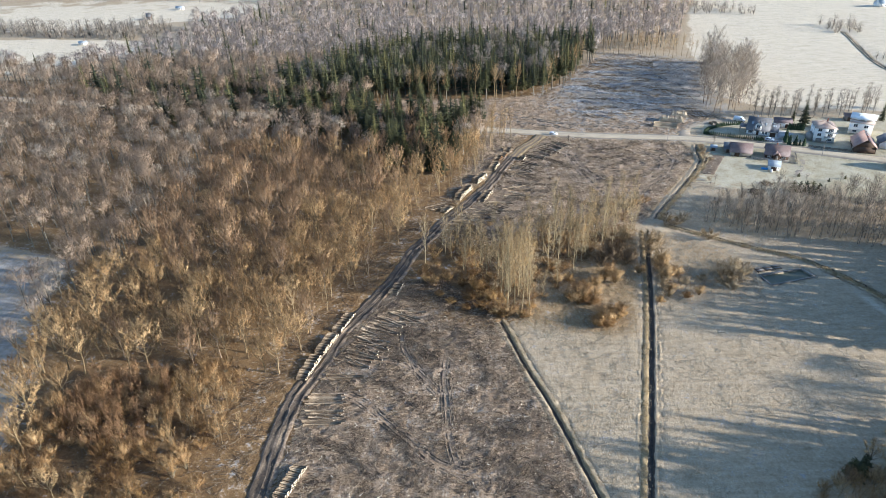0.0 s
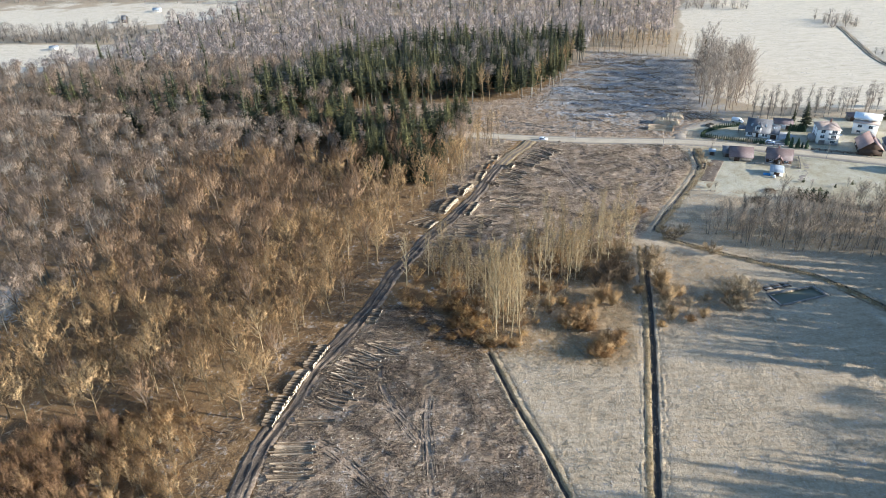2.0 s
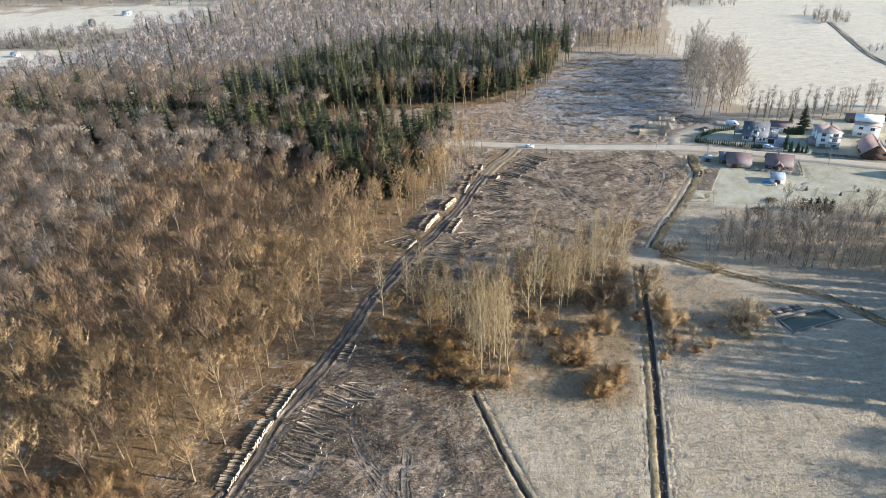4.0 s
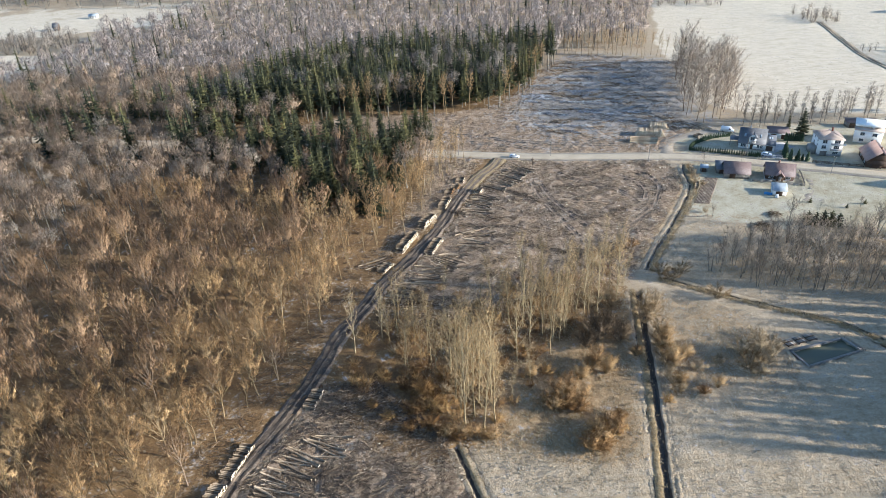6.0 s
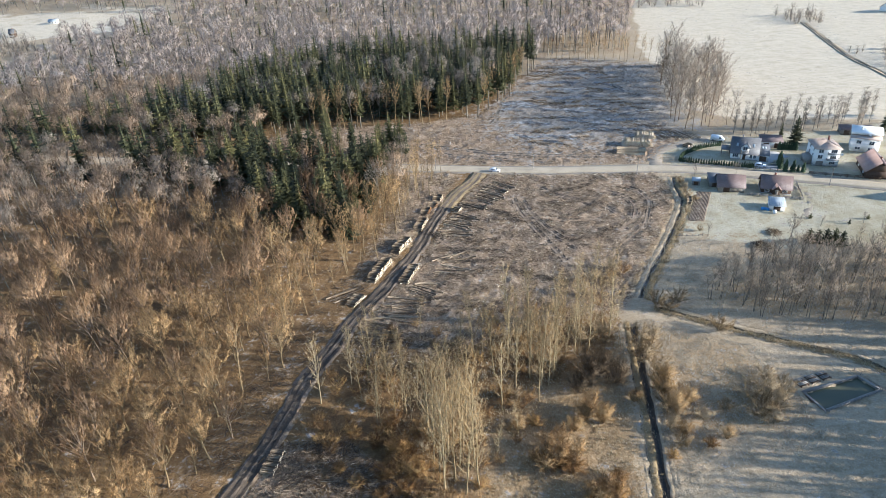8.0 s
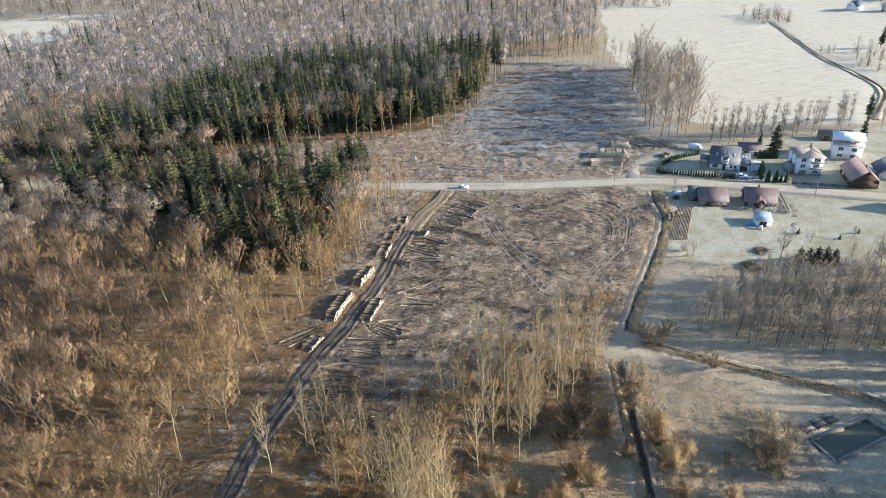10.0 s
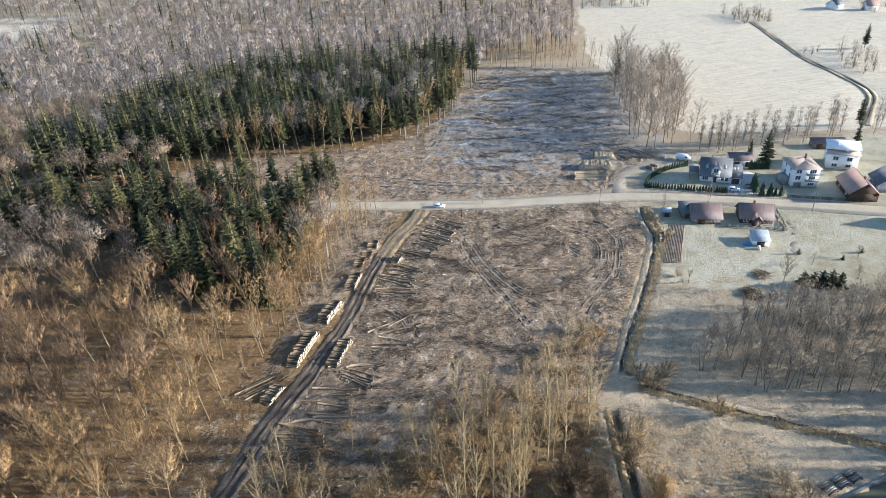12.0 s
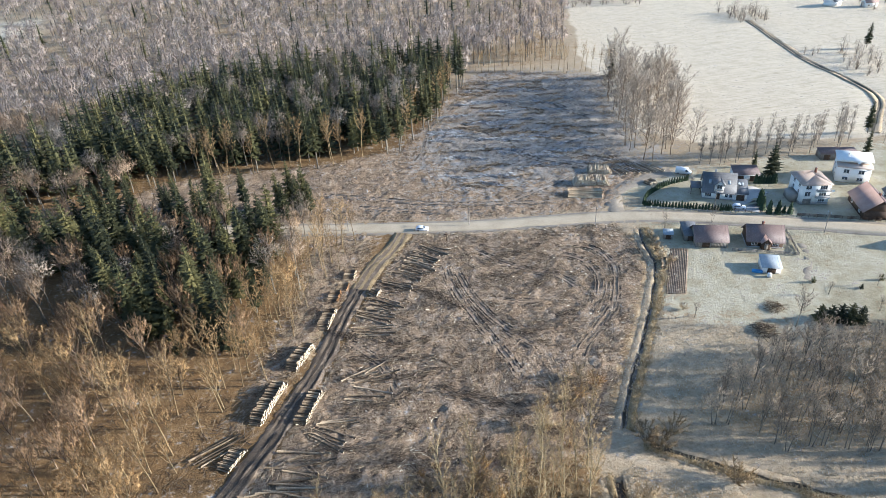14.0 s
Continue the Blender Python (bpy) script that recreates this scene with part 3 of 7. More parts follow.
quads = np.stack([idx[:-1, :-1], idx[:-1, 1:], idx[1:, 1:], idx[1:, :-1]], -1).reshape(-1, 4)
ground = new("ground", raw_mesh("ground", np.stack([x, y, z], 1), quads, [M["ground"]], attrs={"slash": slash, "tan": tan, "litter": litter, "white": white, "mud": mud, "rime_and_shade": rime_and_shade, "lawn": lawn}, smooth=True))
tagged(ground, "frosted winter meadow, leaf litter and churned felling ground", "ground", kind="structure")


def ribbon(name, line, step, profile, mats, label, category, wobble=0.0, rough=0.0, seed=1, bands=None, fade=0):
    """A strip along a line; profile: (across, height) pairs."""
    p = spline(line, step)
    d = np.gradient(p, axis=0)
    d /= np.linalg.norm(d, axis=1)[:, None] + 1e-9
    side = np.stack([d[:, 1], -d[:, 0]], 1)
    rng = np.random.default_rng(seed)
    vs = []
    for a, h in profile:
        o = a + wobble * np.convolve(rng.normal(0, 1, len(p) + 4), np.ones(5) / 2.2, "valid")
        vs.append(np.c_[p + side * o[:, None], h + rough * rng.normal(0, 1, len(p)) * (abs(a) < max(abs(profile[0][0]), 0.1) * 0.98)])
    v = np.stack(vs, 1)
    if fade:
        # both ends run out into the ground
        near_end = np.clip(np.minimum(np.arange(len(p)), np.arange(len(p))[::-1]) / fade, 0, 1)[:, None]
        v[:, :, 2] = v[:, :, 2] * near_end - 0.5 * (1 - near_end)
    v = v.reshape(-1, 3)
    n = len(profile)
    i = np.arange(len(p) * n).reshape(len(p), n)
    f = np.stack([i[:-1, :-1], i[:-1, 1:], i[1:, 1:], i[1:, :-1]], -1).reshape(-1, 4)
    ob = new(name, raw_mesh(name, v, f, mats, None if bands is None else np.tile(np.array(bands, dtype=np.int32), len(p) - 1), smooth=True))
    return tagged(ob, label, category, kind="structure")


ribbon("road", ROAD, 3.0, [(-3.1, -0.2), (-3.05, 0.05), (-1.5, 0.11), (0, 0.13), (1.5, 0.11), (3.05, 0.05), (3.1, -0.2)], [M["asphalt"]], "pale grey asphalt country road dusted with frost", "road")
ribbon("road_shoulder", ROAD, 3.0, [(-4.6, -0.25), (-4.2, 0.02), (-3.0, 0.03), (3.0, 0.03), (4.2, 0.02), (4.6, -0.25)], [M["gravel"]], "frosted gravel shoulder along the road", "road", wobble=0.12)
ribbon("dirt_track", TRACK[3:], 1.2, [(-2.8, -0.25), (-2.3, 0.06), (-1.85, 0.18), (-1.4, 0.1), (-1.05, -0.02), (-0.65, 0.03), (-0.25, 0.12), (0.25, 0.12), (0.65, 0.03), (1.05, -0.02), (1.4, 0.1), (1.85, 0.18), (2.3, 0.06), (2.8, -0.25)],
       [M["mud"], M["rut_mud"]], "rutted dark mud forestry track", "track", wobble=0.2, rough=0.07, bands=[1, 1, 0, 0, 0, 0, 1, 0, 0, 0, 0, 1, 1])
ribbon("track_mouth", TRACK[:4], 1.2, [(-3.2, -0.25), (-2.8, 0.04), (-1.7, 0.08), (-1.2, 0.03), (-0.7, 0.09), (0.7, 0.09), (1.2, 0.03), (1.7, 0.08), (2.8, 0.04), (3.2, -0.25)],
       [M["ochre_grass"], M["rut_mud"]], "flattened brown mouth of the forestry track at the road", "track", wobble=0.2, rough=0.02, bands=[0, 0, 1, 1, 0, 1, 1, 0, 0], seed=3)
ribbon("yard_road", [(116.5, 322), (119, 330), (123, 337), (130, 341), (140, 345.5), (149, 345.5)], 1.5, [(-3.2, -0.2), (-2.6, 0.05), (0, 0.09), (2.6, 0.05), (3.2, -0.2)], [M["gravel"]], "frosty gravel lane into the log yard", "lane", wobble=0.2, rough=0.02)
ribbon("garden_lane", [(156, 301), (157.5, 293), (160, 288), (158, 281), (154, 275.5), (149, 270)], 1.5, [(-1.5, -0.2), (-1.0, 0.03), (0, 0.05), (1.0, 0.03), (1.5, -0.2)], [M["gravel"]], "worn gravel lane between the gardens", "lane", wobble=0.12, rough=0.015)
ribbon("ditch", MAIN_DITCH, 0.5, [(-4.2, -0.3), (-3.4, 0.0), (-2.9, 0.03), (-2.7, -0.1), (-2.45, -0.1), (-2.3, 0.06), (-1.6, 0.08), (-1.1, 0.06), (-0.75, -0.22), (-0.4, -0.62), (0.1, -0.75), (0.5, -0.7), (0.8, -0.05), (1.15, 0.1), (1.6, 0.03), (1.8, -0.07), (2.1, 0.05), (2.7, 0.0), (3.4, -0.3)],
       [M["ground"], M["ochre_grass"], M["ditch_mud"], M["mud"]], "straight dark drainage ditch beside a strip of ochre grass", "ditch", wobble=0.11, rough=0.05, fade=8, seed=4, bands=[0, 0, 0, 3, 0, 1, 1, 1, 3, 3, 2, 3, 0, 0, 0, 0, 0, 0])
ribbon("ditch", DIAG_DITCH, 0.5, [(-2.6, -0.3), (-1.9, 0.0), (-1.2, 0.05), (-0.75, 0.06), (-0.4, -0.35), (-0.1, -0.6), (0.3, -0.6), (0.55, 0.04), (1.0, 0.08), (1.6, 0.0), (2.3, -0.3)],
       [M["ground"], M["ochre_grass"], M["ditch_mud"], M["mud"]], "narrow dark drainage ditch across the frosted meadow", "ditch", wobble=0.1, rough=0.05, fade=12, seed=5, bands=[0, 0, 1, 1, 3, 2, 3, 0, 0, 0])
ribbon("ditch", EAST_DITCH, 0.5, [(-2.8, -0.3), (-2.1, 0.0), (-1.4, 0.06), (-0.8, 0.08), (-0.45, -0.25), (-0.1, -0.55), (0.3, -0.55), (0.6, 0.03), (1.1, 0.06), (1.8, 0.0), (2.5, -0.3)],
       [M["ground"], M["ochre_grass"], M["bank_dark"], M["rut_frost"]], "deep frosted ditch along the felling and the gardens", "ditch", wobble=0.14, rough=0.05, fade=8, seed=6, bands=[1, 1, 1, 1, 3, 2, 3, 0, 0, 0])
ribbon("ditch", PATH_DITCH, 0.6, [(-2.4, -0.3), (-1.7, 0.0), (-0.9, 0.04), (-0.5, 0.0), (-0.2, -0.3), (0.25, -0.3), (0.55, 0.06), (1.2, 0.06), (1.8, 0.0), (2.4, -0.3)],
       [M["ground"], M["ochre_grass"], M["bank_dark"]], "narrow dark ditch beside the grass path", "ditch", wobble=0.13, rough=0.05, fade=8, seed=7, bands=[0, 0, 0, 2, 2, 2, 1, 1, 0])
ribbon("ditch", FIELD_DITCH, 3.0, [(-2.6, -0.6), (-1.9, 0.05), (-1.0, 0.08), (-0.5, -0.2), (0.5, -0.2), (1.0, 0.08), (1.9, 0.05), (2.6, -0.6)],
       [M["ground"], M["bank_dark"]], "narrow dark ditch between distant frosted fields", "ditch", wobble=0.3, rough=0.06, seed=8, bands=[0, 0, 0, 1, 1, 0, 0])
# each wheel leaves a trough of dark mud between two pressed-up rims
for i, line in enumerate(RUTS):
    for side in (-1.05, 1.05):
        p = spline(line, 2.0)
        d = np.gradient(p, axis=0)
        d /= np.linalg.norm(d, axis=1)[:, None] + 1e-9
        track = [tuple(q) for q in p + side * np.stack([d[:, 1], -d[:, 0]], 1)]
        ribbon("wheel_rut", track, 0.7, [(-0.8, -0.2), (-0.5, 0.1), (-0.3, 0.07), (-0.17, -0.06), (0.17, -0.06), (0.3, 0.07), (0.5, 0.1), (0.8, -0.2)], [M["rut_frost" if line[0][1] > 338 else "rut_mud"], M["mud"]],
               "muddy wheel rut pressed into the felling ground", "ruts", wobble=0.08, rough=0.04, seed=20 + 2 * i + (side > 0), bands=[0, 0, 1, 1, 1, 0, 0], fade=5)
# ---- trees: one builder a kind, all of unit-free metres, base at z = 0 ----
def bare_tree(seed, h, spread, clear, limbs, subs, twigs, width, rise=0.5, branch=1.5, trunk_r=0.013, sides=5, lean=0.03, whip=0.09, mid=0.64, levels=7, cheap=False, low=-0.15, inner=0.42):
    """Trunk grown together with its limbs, and a domed crown of branches and twigs, as two Geo."""
    rng = random.Random(seed)
    wood, crown = Geo(), Geo()
    r0 = h * trunk_r
    lx, ly = rng.uniform(-lean, lean), rng.uniform(-lean, lean)
    spine = []
    for i in range(levels):
        z = h * 0.8 * i / (levels - 1)
        spine.append(Vector((lx * z + rng.uniform(-0.008, 0.008) * h * (i > 0), ly * z + rng.uniform(-0.008, 0.008) * h * (i > 0), z)))
    wood.tube(spine, [r0 * (1.3 if i == 0 else 1.0) * (1 - i / levels) ** 0.8 + 0.02 for i in range(levels)], sides)
    trunk_v = len(wood.v)

    def on_spine(z):
        t = min(levels - 1.001, max(0, z / (h * 0.8) * (levels - 1)))
        return spine[int(t)].lerp(spine[int(t) + 1], t - int(t))
    centre, tall = on_spine(h * mid), h * (1 - mid)
    for i in range(limbs):
        up = low + (0.99 - low) * (i + rng.random()) / limbs
        a = 2.4 * i + rng.uniform(-0.5, 0.5)
        flat = math.sqrt(max(0.03, 1 - min(1, up) ** 2))
        goal = centre + Vector((math.cos(a) * flat * spread, math.sin(a) * flat * spread, min(1, up) * tall)) * rng.uniform(0.72, 1.02)
        z0 = h * (clear + (0.72 - clear) * max(0, (up - low) / (1 - low)) * rng.uniform(0.6, 1.0))
        z0 = min(z0, goal.z - rise * 0.4 * (goal - centre).length)
        z0 = max(z0, h * clear * 0.75)
        start = on_spine(z0)
        run = goal - start
        knee = start + run * 0.45 + Vector((rng.gauss(0, 0.05) * spread, rng.gauss(0, 0.05) * spread, -0.06 * run.length * (1 - rise)))
        rl = r0 * 0.36 * (1 - 0.35 * max(0, up))
        k = len(wood.v)
        if cheap:
            crown.spike(start, goal, rl * 2, rng)
        else:
            wood.tube([start + run * 0.06, knee, goal], [rl, rl * 0.62, 0.02], 3)
        root = min(range(trunk_v), key=lambda n: (Vector(wood.v[n]) - start).length_squared)
        for n in range(0 if cheap else 3):
            wood.f.append((root, k + n, k + (n + 1) % 3))
            wood.m.append(0)
        for j in range(subs):
            g = inner + (1 - inner) * (j + rng.random()) / subs
            p = start.lerp(knee, g / 0.45) if g < 0.45 else knee.lerp(goal, (g - 0.45) / 0.55)
            out = (p - centre + Vector((0, 0, 0.35 * tall))).normalized()
            d = (run.normalized() * 0.55 + out * 0.5 + Vector((rng.gauss(0, 0.5), rng.gauss(0, 0.5), rng.gauss(0.1, 0.4)))).normalized()
            n = (0.34 * spread + 0.035 * h) * rng.uniform(0.6, 1.15) * (1.15 - 0.4 * g)
            q = p + d * n
            crown.spike(p, q, width * branch, rng)
            for _ in range(twigs):
                t = 0.1 + 0.9 * rng.random()
                s = p.lerp(q, t)
                e = (d * 0.35 + out * 0.42 + Vector((rng.gauss(0, 0.56), rng.gauss(0, 0.56), rng.gauss(0.14, 0.48)))).normalized()
                crown.spike(s, s + e * h * whip * rng.uniform(0.4, 1.0), width * rng.uniform(0.7, 1.2), rng)
    for _ in range(limbs * twigs // 4):
        s = on_spine(h * rng.uniform(0.6, 0.8))
        e = Vector((rng.gauss(0, 0.6), rng.gauss(0, 0.6), rng.uniform(0.4, 1.0))).normalized()
        crown.spike(s, s + e * h * whip * rng.uniform(0.6, 1.3), width, rng)
    return wood, crown


def limbed_tree(seed, h, spread, clear, limbs, branches, twigs, trunk_r=0.014, rise=0.7, lean=0.05, fine=0.05, arm=0.055, whip=0.06, crook=0.05, sides=6, top=0.86, flare=0.35, slight=False, sweep=0.22, loose=0.5, fork=0.0):
    """A trunk, crooked limbs that leave it one above the other, their branches, and twigs only on the branches: as two Geo.
    With fork, the limbs all part below that share of the height and fan out like a vase to a domed top."""
    rng = random.Random(seed)
    wood, crown = Geo(), Geo()
    r0, levels = h * trunk_r, 7
    tilt, drift = Vector((rng.uniform(-lean, lean), rng.uniform(-lean, lean), 0)), Vector((0, 0, 0))
    spine = []
    for i in range(levels):
        z = h * top * i / (levels - 1)
        drift += Vector((rng.gauss(0, crook), rng.gauss(0, crook), 0)) * h * 0.1 * (i > 0)
        spine.append(tilt * z + drift + Vector((0, 0, z)))
    thick = [r0 * (1.35 if i == 0 else 1.0) * (1 - i / levels) ** 0.75 + 0.015 for i in range(levels)]
    wood.tube(spine, thick, sides)
    for i in range(limbs):
        f = (i + 0.8 * rng.random()) / limbs
        z0 = h * (clear + ((fork or top * 0.94) - clear) * f)
        g = z0 / (h * top) * (levels - 1)
        k = min(levels - 2, int(g))
        start, rl = spine[k].lerp(spine[k + 1], g - k), (thick[k] + (thick[k + 1] - thick[k]) * (g - k)) * 0.66
        a = 2.4 * i + rng.uniform(-0.45, 0.45)
        out, across = Vector((math.cos(a), math.sin(a), 0)), Vector((-math.sin(a), math.cos(a), 0))
        reach = spread * math.sqrt(max(0.08, 1 - ((f - flare) / 0.78) ** 2)) * rng.uniform(0.75, 1.12)
        gain = min(h * 1.01 - z0, reach * rise * rng.uniform(0.7, 1.2) + (h - z0) * 0.55 * f)
        bow = rng.uniform(0.9, 1.7)
        if fork:
            wide = math.sqrt((limbs - i - 0.5) / limbs)
            reach, bow = spread * wide * rng.uniform(0.85, 1.12), rng.uniform(0.95, 1.3)
            gain = h * (1.0 - 0.27 * wide * wide) * rng.uniform(0.94, 1.02) - z0
        line = [start]
        for n in range(1, 5):
            t = n / 4
            line.append(start + out * reach * t + Vector((0, 0, gain * t ** bow)) + (across * rng.gauss(0, 1) + Vector((0, 0, rng.gauss(0, 0.6)))) * crook * 1.3 * reach * t)
        first = len(wood.v)
        wood.tube(line, [rl * (1 - n / 4.6) ** 0.85 + 0.012 for n in range(5)], 3)
        wood.f += [(k * sides + (i + n) % sides, first + n, first + (n + 1) % 3) for n in range(3)]
        wood.m += [0, 0, 0]
        for j in range(branches):
            t = (0.4 if fork else 0.2) + (0.6 if fork else 0.8) * (j + rng.random()) / branches
            k = min(3, int(t * 4))
            p = line[k].lerp(line[k + 1], t * 4 - k)
            along = (line[k + 1] - line[k]).normalized()
            d = (along * 0.75 + across * (1 if j % 2 else -1) * rng.uniform(0.3, 1.0) + Vector((0, 0, rng.uniform(-0.15, 0.75)))).normalized()
            n = (reach * 0.34 + 0.035 * h) * (1.2 - 0.6 * t) * rng.uniform(0.6, 1.25)
            if fork:
                d = (along + across * (1 if j % 2 else -1) * rng.uniform(0.2, 0.75) + out * rng.uniform(-0.5, 0.5) + Vector((0, 0, 0.1))).normalized()
                n = (0.2 * spread + 0.05 * h) * (1.35 - 0.7 * t) * rng.uniform(0.6, 1.2)
            knee = p + d * n * 0.5 + Vector((rng.gauss(0, 0.09), rng.gauss(0, 0.09), 0.02 + rng.gauss(0, 0.07))) * n
            tip = p + d * n + Vector((0, 0, 0.12 * n))
            w = max(arm * 0.5, min(arm, rl * 0.4))
            if slight:
                crown.spike(p, tip, w * 1.6, rng)
            else:
                root = len(wood.v)
                wood.tube([p, knee, tip], [w, w * 0.7, 0.012], 3)
                wood.f.append((first + 3 * k, root, root + 1))
                wood.m.append(0)
            for _ in range(twigs):
                u = 0.2 + 0.8 * rng.random() ** 0.8
                q = p.lerp(knee, u * 2) if u < 0.5 else knee.lerp(tip, u * 2 - 1)
                e = (d * 0.75 + Vector((rng.gauss(0, loose), rng.gauss(0, loose), rng.gauss(sweep, 0.84 * loose)))).normalized()
                crown.spike(q, q + e * h * whip * rng.uniform(0.35, 1.1), fine * rng.uniform(0.7, 1.3), rng)
    return wood, crown


def joined(pairs, gap, seed):
    """Several leaning stems from one root."""
    rng = random.Random(seed)
    wood, crown = Geo(), Geo()
    for i, (a, b) in enumerate(pairs):
        turn, lean = 2 * math.pi * i / len(pairs) + rng.uniform(-0.5, 0.5), rng.uniform(0.04, 0.14)
        for src, dst in ((a, wood), (b, crown)):
            k = len(dst.v)
            dst.v += [(p[0] + math.cos(turn) * (gap + lean * p[2]), p[1] + math.sin(turn) * (gap + lean * p[2]), p[2]) for p in src.v]
            dst.f += [(k + f[0], k + f[1], k + f[2]) for f in src.f]
            dst.m += src.m
            if src is a and i:
                dst.f.append((0, 1, k))
                dst.m.append(0)
    return wood, crown


def fuzz(pair, seed, h, spread, low, count, length, width, lobes=4, sink=0.42):
    """Fine twigs all over a lumpy domed crown, swept outwards and up; limbs reach into each lobe."""
    rng = random.Random(seed)
    crown = pair[1]
    top, half = h * 0.97, (0.97 - low) * h
    heads = []
    for i in range(lobes):
        a, far = 2.4 * i + rng.uniform(-0.4, 0.4), spread * (0.0 if i == 0 else rng.uniform(0.36, 0.5))
        r = spread * (0.66 if i == 0 else rng.uniform(0.46, 0.6))
        heads.append((Vector((math.cos(a) * far, math.sin(a) * far, top - r * 0.8 - (0 if i == 0 else rng.uniform(0.1, sink) * half))), r))
        crown.spike((0, 0, h * low * 0.9), heads[-1][0] + Vector((0, 0, r * 0.5)), width * 2.5, rng)
    total = sum(r * r for _, r in heads)
    for c, r in heads:
        for _ in range(int(count * r * r / total)):
            up = rng.uniform(-0.45, 1.0)
            a, flat = rng.uniform(0, 2 * math.pi), math.sqrt(1 - min(1, up * up))
            d = Vector((math.cos(a) * flat, math.sin(a) * flat, up))
            p = c + Vector((d.x, d.y, d.z * 0.85)) * r * (0.42 + 0.58 * math.sqrt(rng.random()))
            e = (d * 0.7 + Vector((rng.gauss(0, 0.32), rng.gauss(0, 0.32), 0.4 + rng.gauss(0, 0.25)))).normalized()
            n = length * rng.uniform(0.55, 1.15)
            crown.spike(p - e * n * 0.6, p + e * n * 0.4, width * rng.uniform(0.75, 1.25), rng)
    return pair


def conifer(seed, h, spread, clear, whorls, arms, sprigs, sides=5):
    """Spruce: a straight trunk and drooping, folded branches in whorls."""
    rng = random.Random(seed)
    wood, crown = Geo(), Geo()
    r0 = h * 0.013
    wood.tube([(0, 0, 0), (0, 0, h * 0.5), (0, 0, h * 0.97)], [r0, r0 * 0.7, 0.03], sides)
    crown.spike((0, 0, h * 0.93), (0, 0, h), 0.25, rng)
    crown.tube([(0, 0, h * (clear + 0.02)), (0, 0, h * (clear + 0.12)), (0, 0, h * 0.95)], [0.12, spread * 0.26, 0.05], 5)
    for i in range(whorls):
        f = (i + 0.3 + rng.uniform(-0.3, 0.3)) / whorls
        z = h * (clear + (0.97 - clear) * f)
        r = spread * ((1 - f) ** 0.66 * 0.92 + 0.06) * rng.uniform(0.85, 1.1) * (0.72 + 0.28 * min(1, f / 0.18))
        for j in range(arms):
            a = 2 * math.pi * (j + 0.5 * (i % 2)) / arms + rng.uniform(-0.25, 0.25)
            n = r * rng.uniform(0.55, 1.22)
            out, across = Vector((math.cos(a), math.sin(a), 0)), Vector((-math.sin(a), math.cos(a), 0))
            p = Vector((0, 0, z + rng.uniform(-0.6, 0.6) * h * (0.97 - clear) / whorls))
            drop = n * (0.45 - 0.55 * f)
            mid = p + out * n * 0.55 + Vector((0, 0, -drop * 0.35))
            tip = p + out * n + Vector((0, 0, -drop * 0.8 + 0.06 * n))
            w = 0.42 * n
            lo = Vector((0, 0, -0.14 * n))
            crown.add([p, mid + across * w * 0.6 + lo, tip, mid - across * w * 0.6 + lo, mid + Vector((0, 0, 0.04 * n))],
                      [(0, 1, 4), (4, 1, 2), (0, 4, 3), (4, 2, 3)])
            for k in range(sprigs):
                t = rng.uniform(0.3, 1.0)
                s = p.lerp(tip, t)
                e = out * 0.6 + across * rng.choice((-1, 1)) * rng.uniform(0.5, 1.1) + Vector((0, 0, rng.uniform(-0.5, 0.15)))
                crown.spike(s, s + e * n * 0.32 * rng.uniform(0.6, 1.2), 0.1 * n + 0.14, rng)
    return wood, crown


def shrub(seed, h, spread, stems, twigs, width):
    rng = random.Random(seed)
    wood, crown = Geo(), Geo()
    for i in range(stems):
        a, lean = 2.4 * i, rng.uniform(0.15, 1.0)
        base = Vector((math.cos(a) * 0.12 * spread, math.sin(a) * 0.12 * spread, 0))
        n = h * rng.uniform(0.65, 1.0) * (1 - 0.3 * lean)
        tip = base + Vector((math.cos(a) * spread * lean, math.sin(a) * spread * lean, n))
        mid = base.lerp(tip, 0.5) + Vector((0, 0, 0.12 * n))
        wood.tube([base, mid, tip], [0.05, 0.035, 0.01], 3)
        for _ in range(twigs):
            t = rng.uniform(0.2, 1.0)
            s = base.lerp(mid, t / 0.5) if t < 0.5 else mid.lerp(tip, (t - 0.5) / 0.5)
            e = Vector((math.cos(a) * 0.5 * lean + rng.gauss(0, 0.5), math.sin(a) * 0.5 * lean + rng.gauss(0, 0.5), abs(rng.gauss(0.8, 0.4)))).normalized()
            crown.spike(s, s + e * h * rng.uniform(0.15, 0.42), width * rng.uniform(0.7, 1.3), rng)
    return wood, crown


def unit(pair, h, dome=True):
    """Trunk and crown in one set of arrays of unit height."""
    (v1, f1, m1), (v2, f2, m2) = pair[0].arrays(), pair[1].arrays()
    n1 = plain_normals(v1, f1)
    n2, f2 = rounded(v2, f2) if dome else (plain_normals(v2, f2), f2)
    return np.concatenate([v1, v2]) / h, np.concatenate([f1, f2 + len(v1)]), np.concatenate([m1 * 0, m2 * 0 + 1]), np.concatenate([n1, n2])


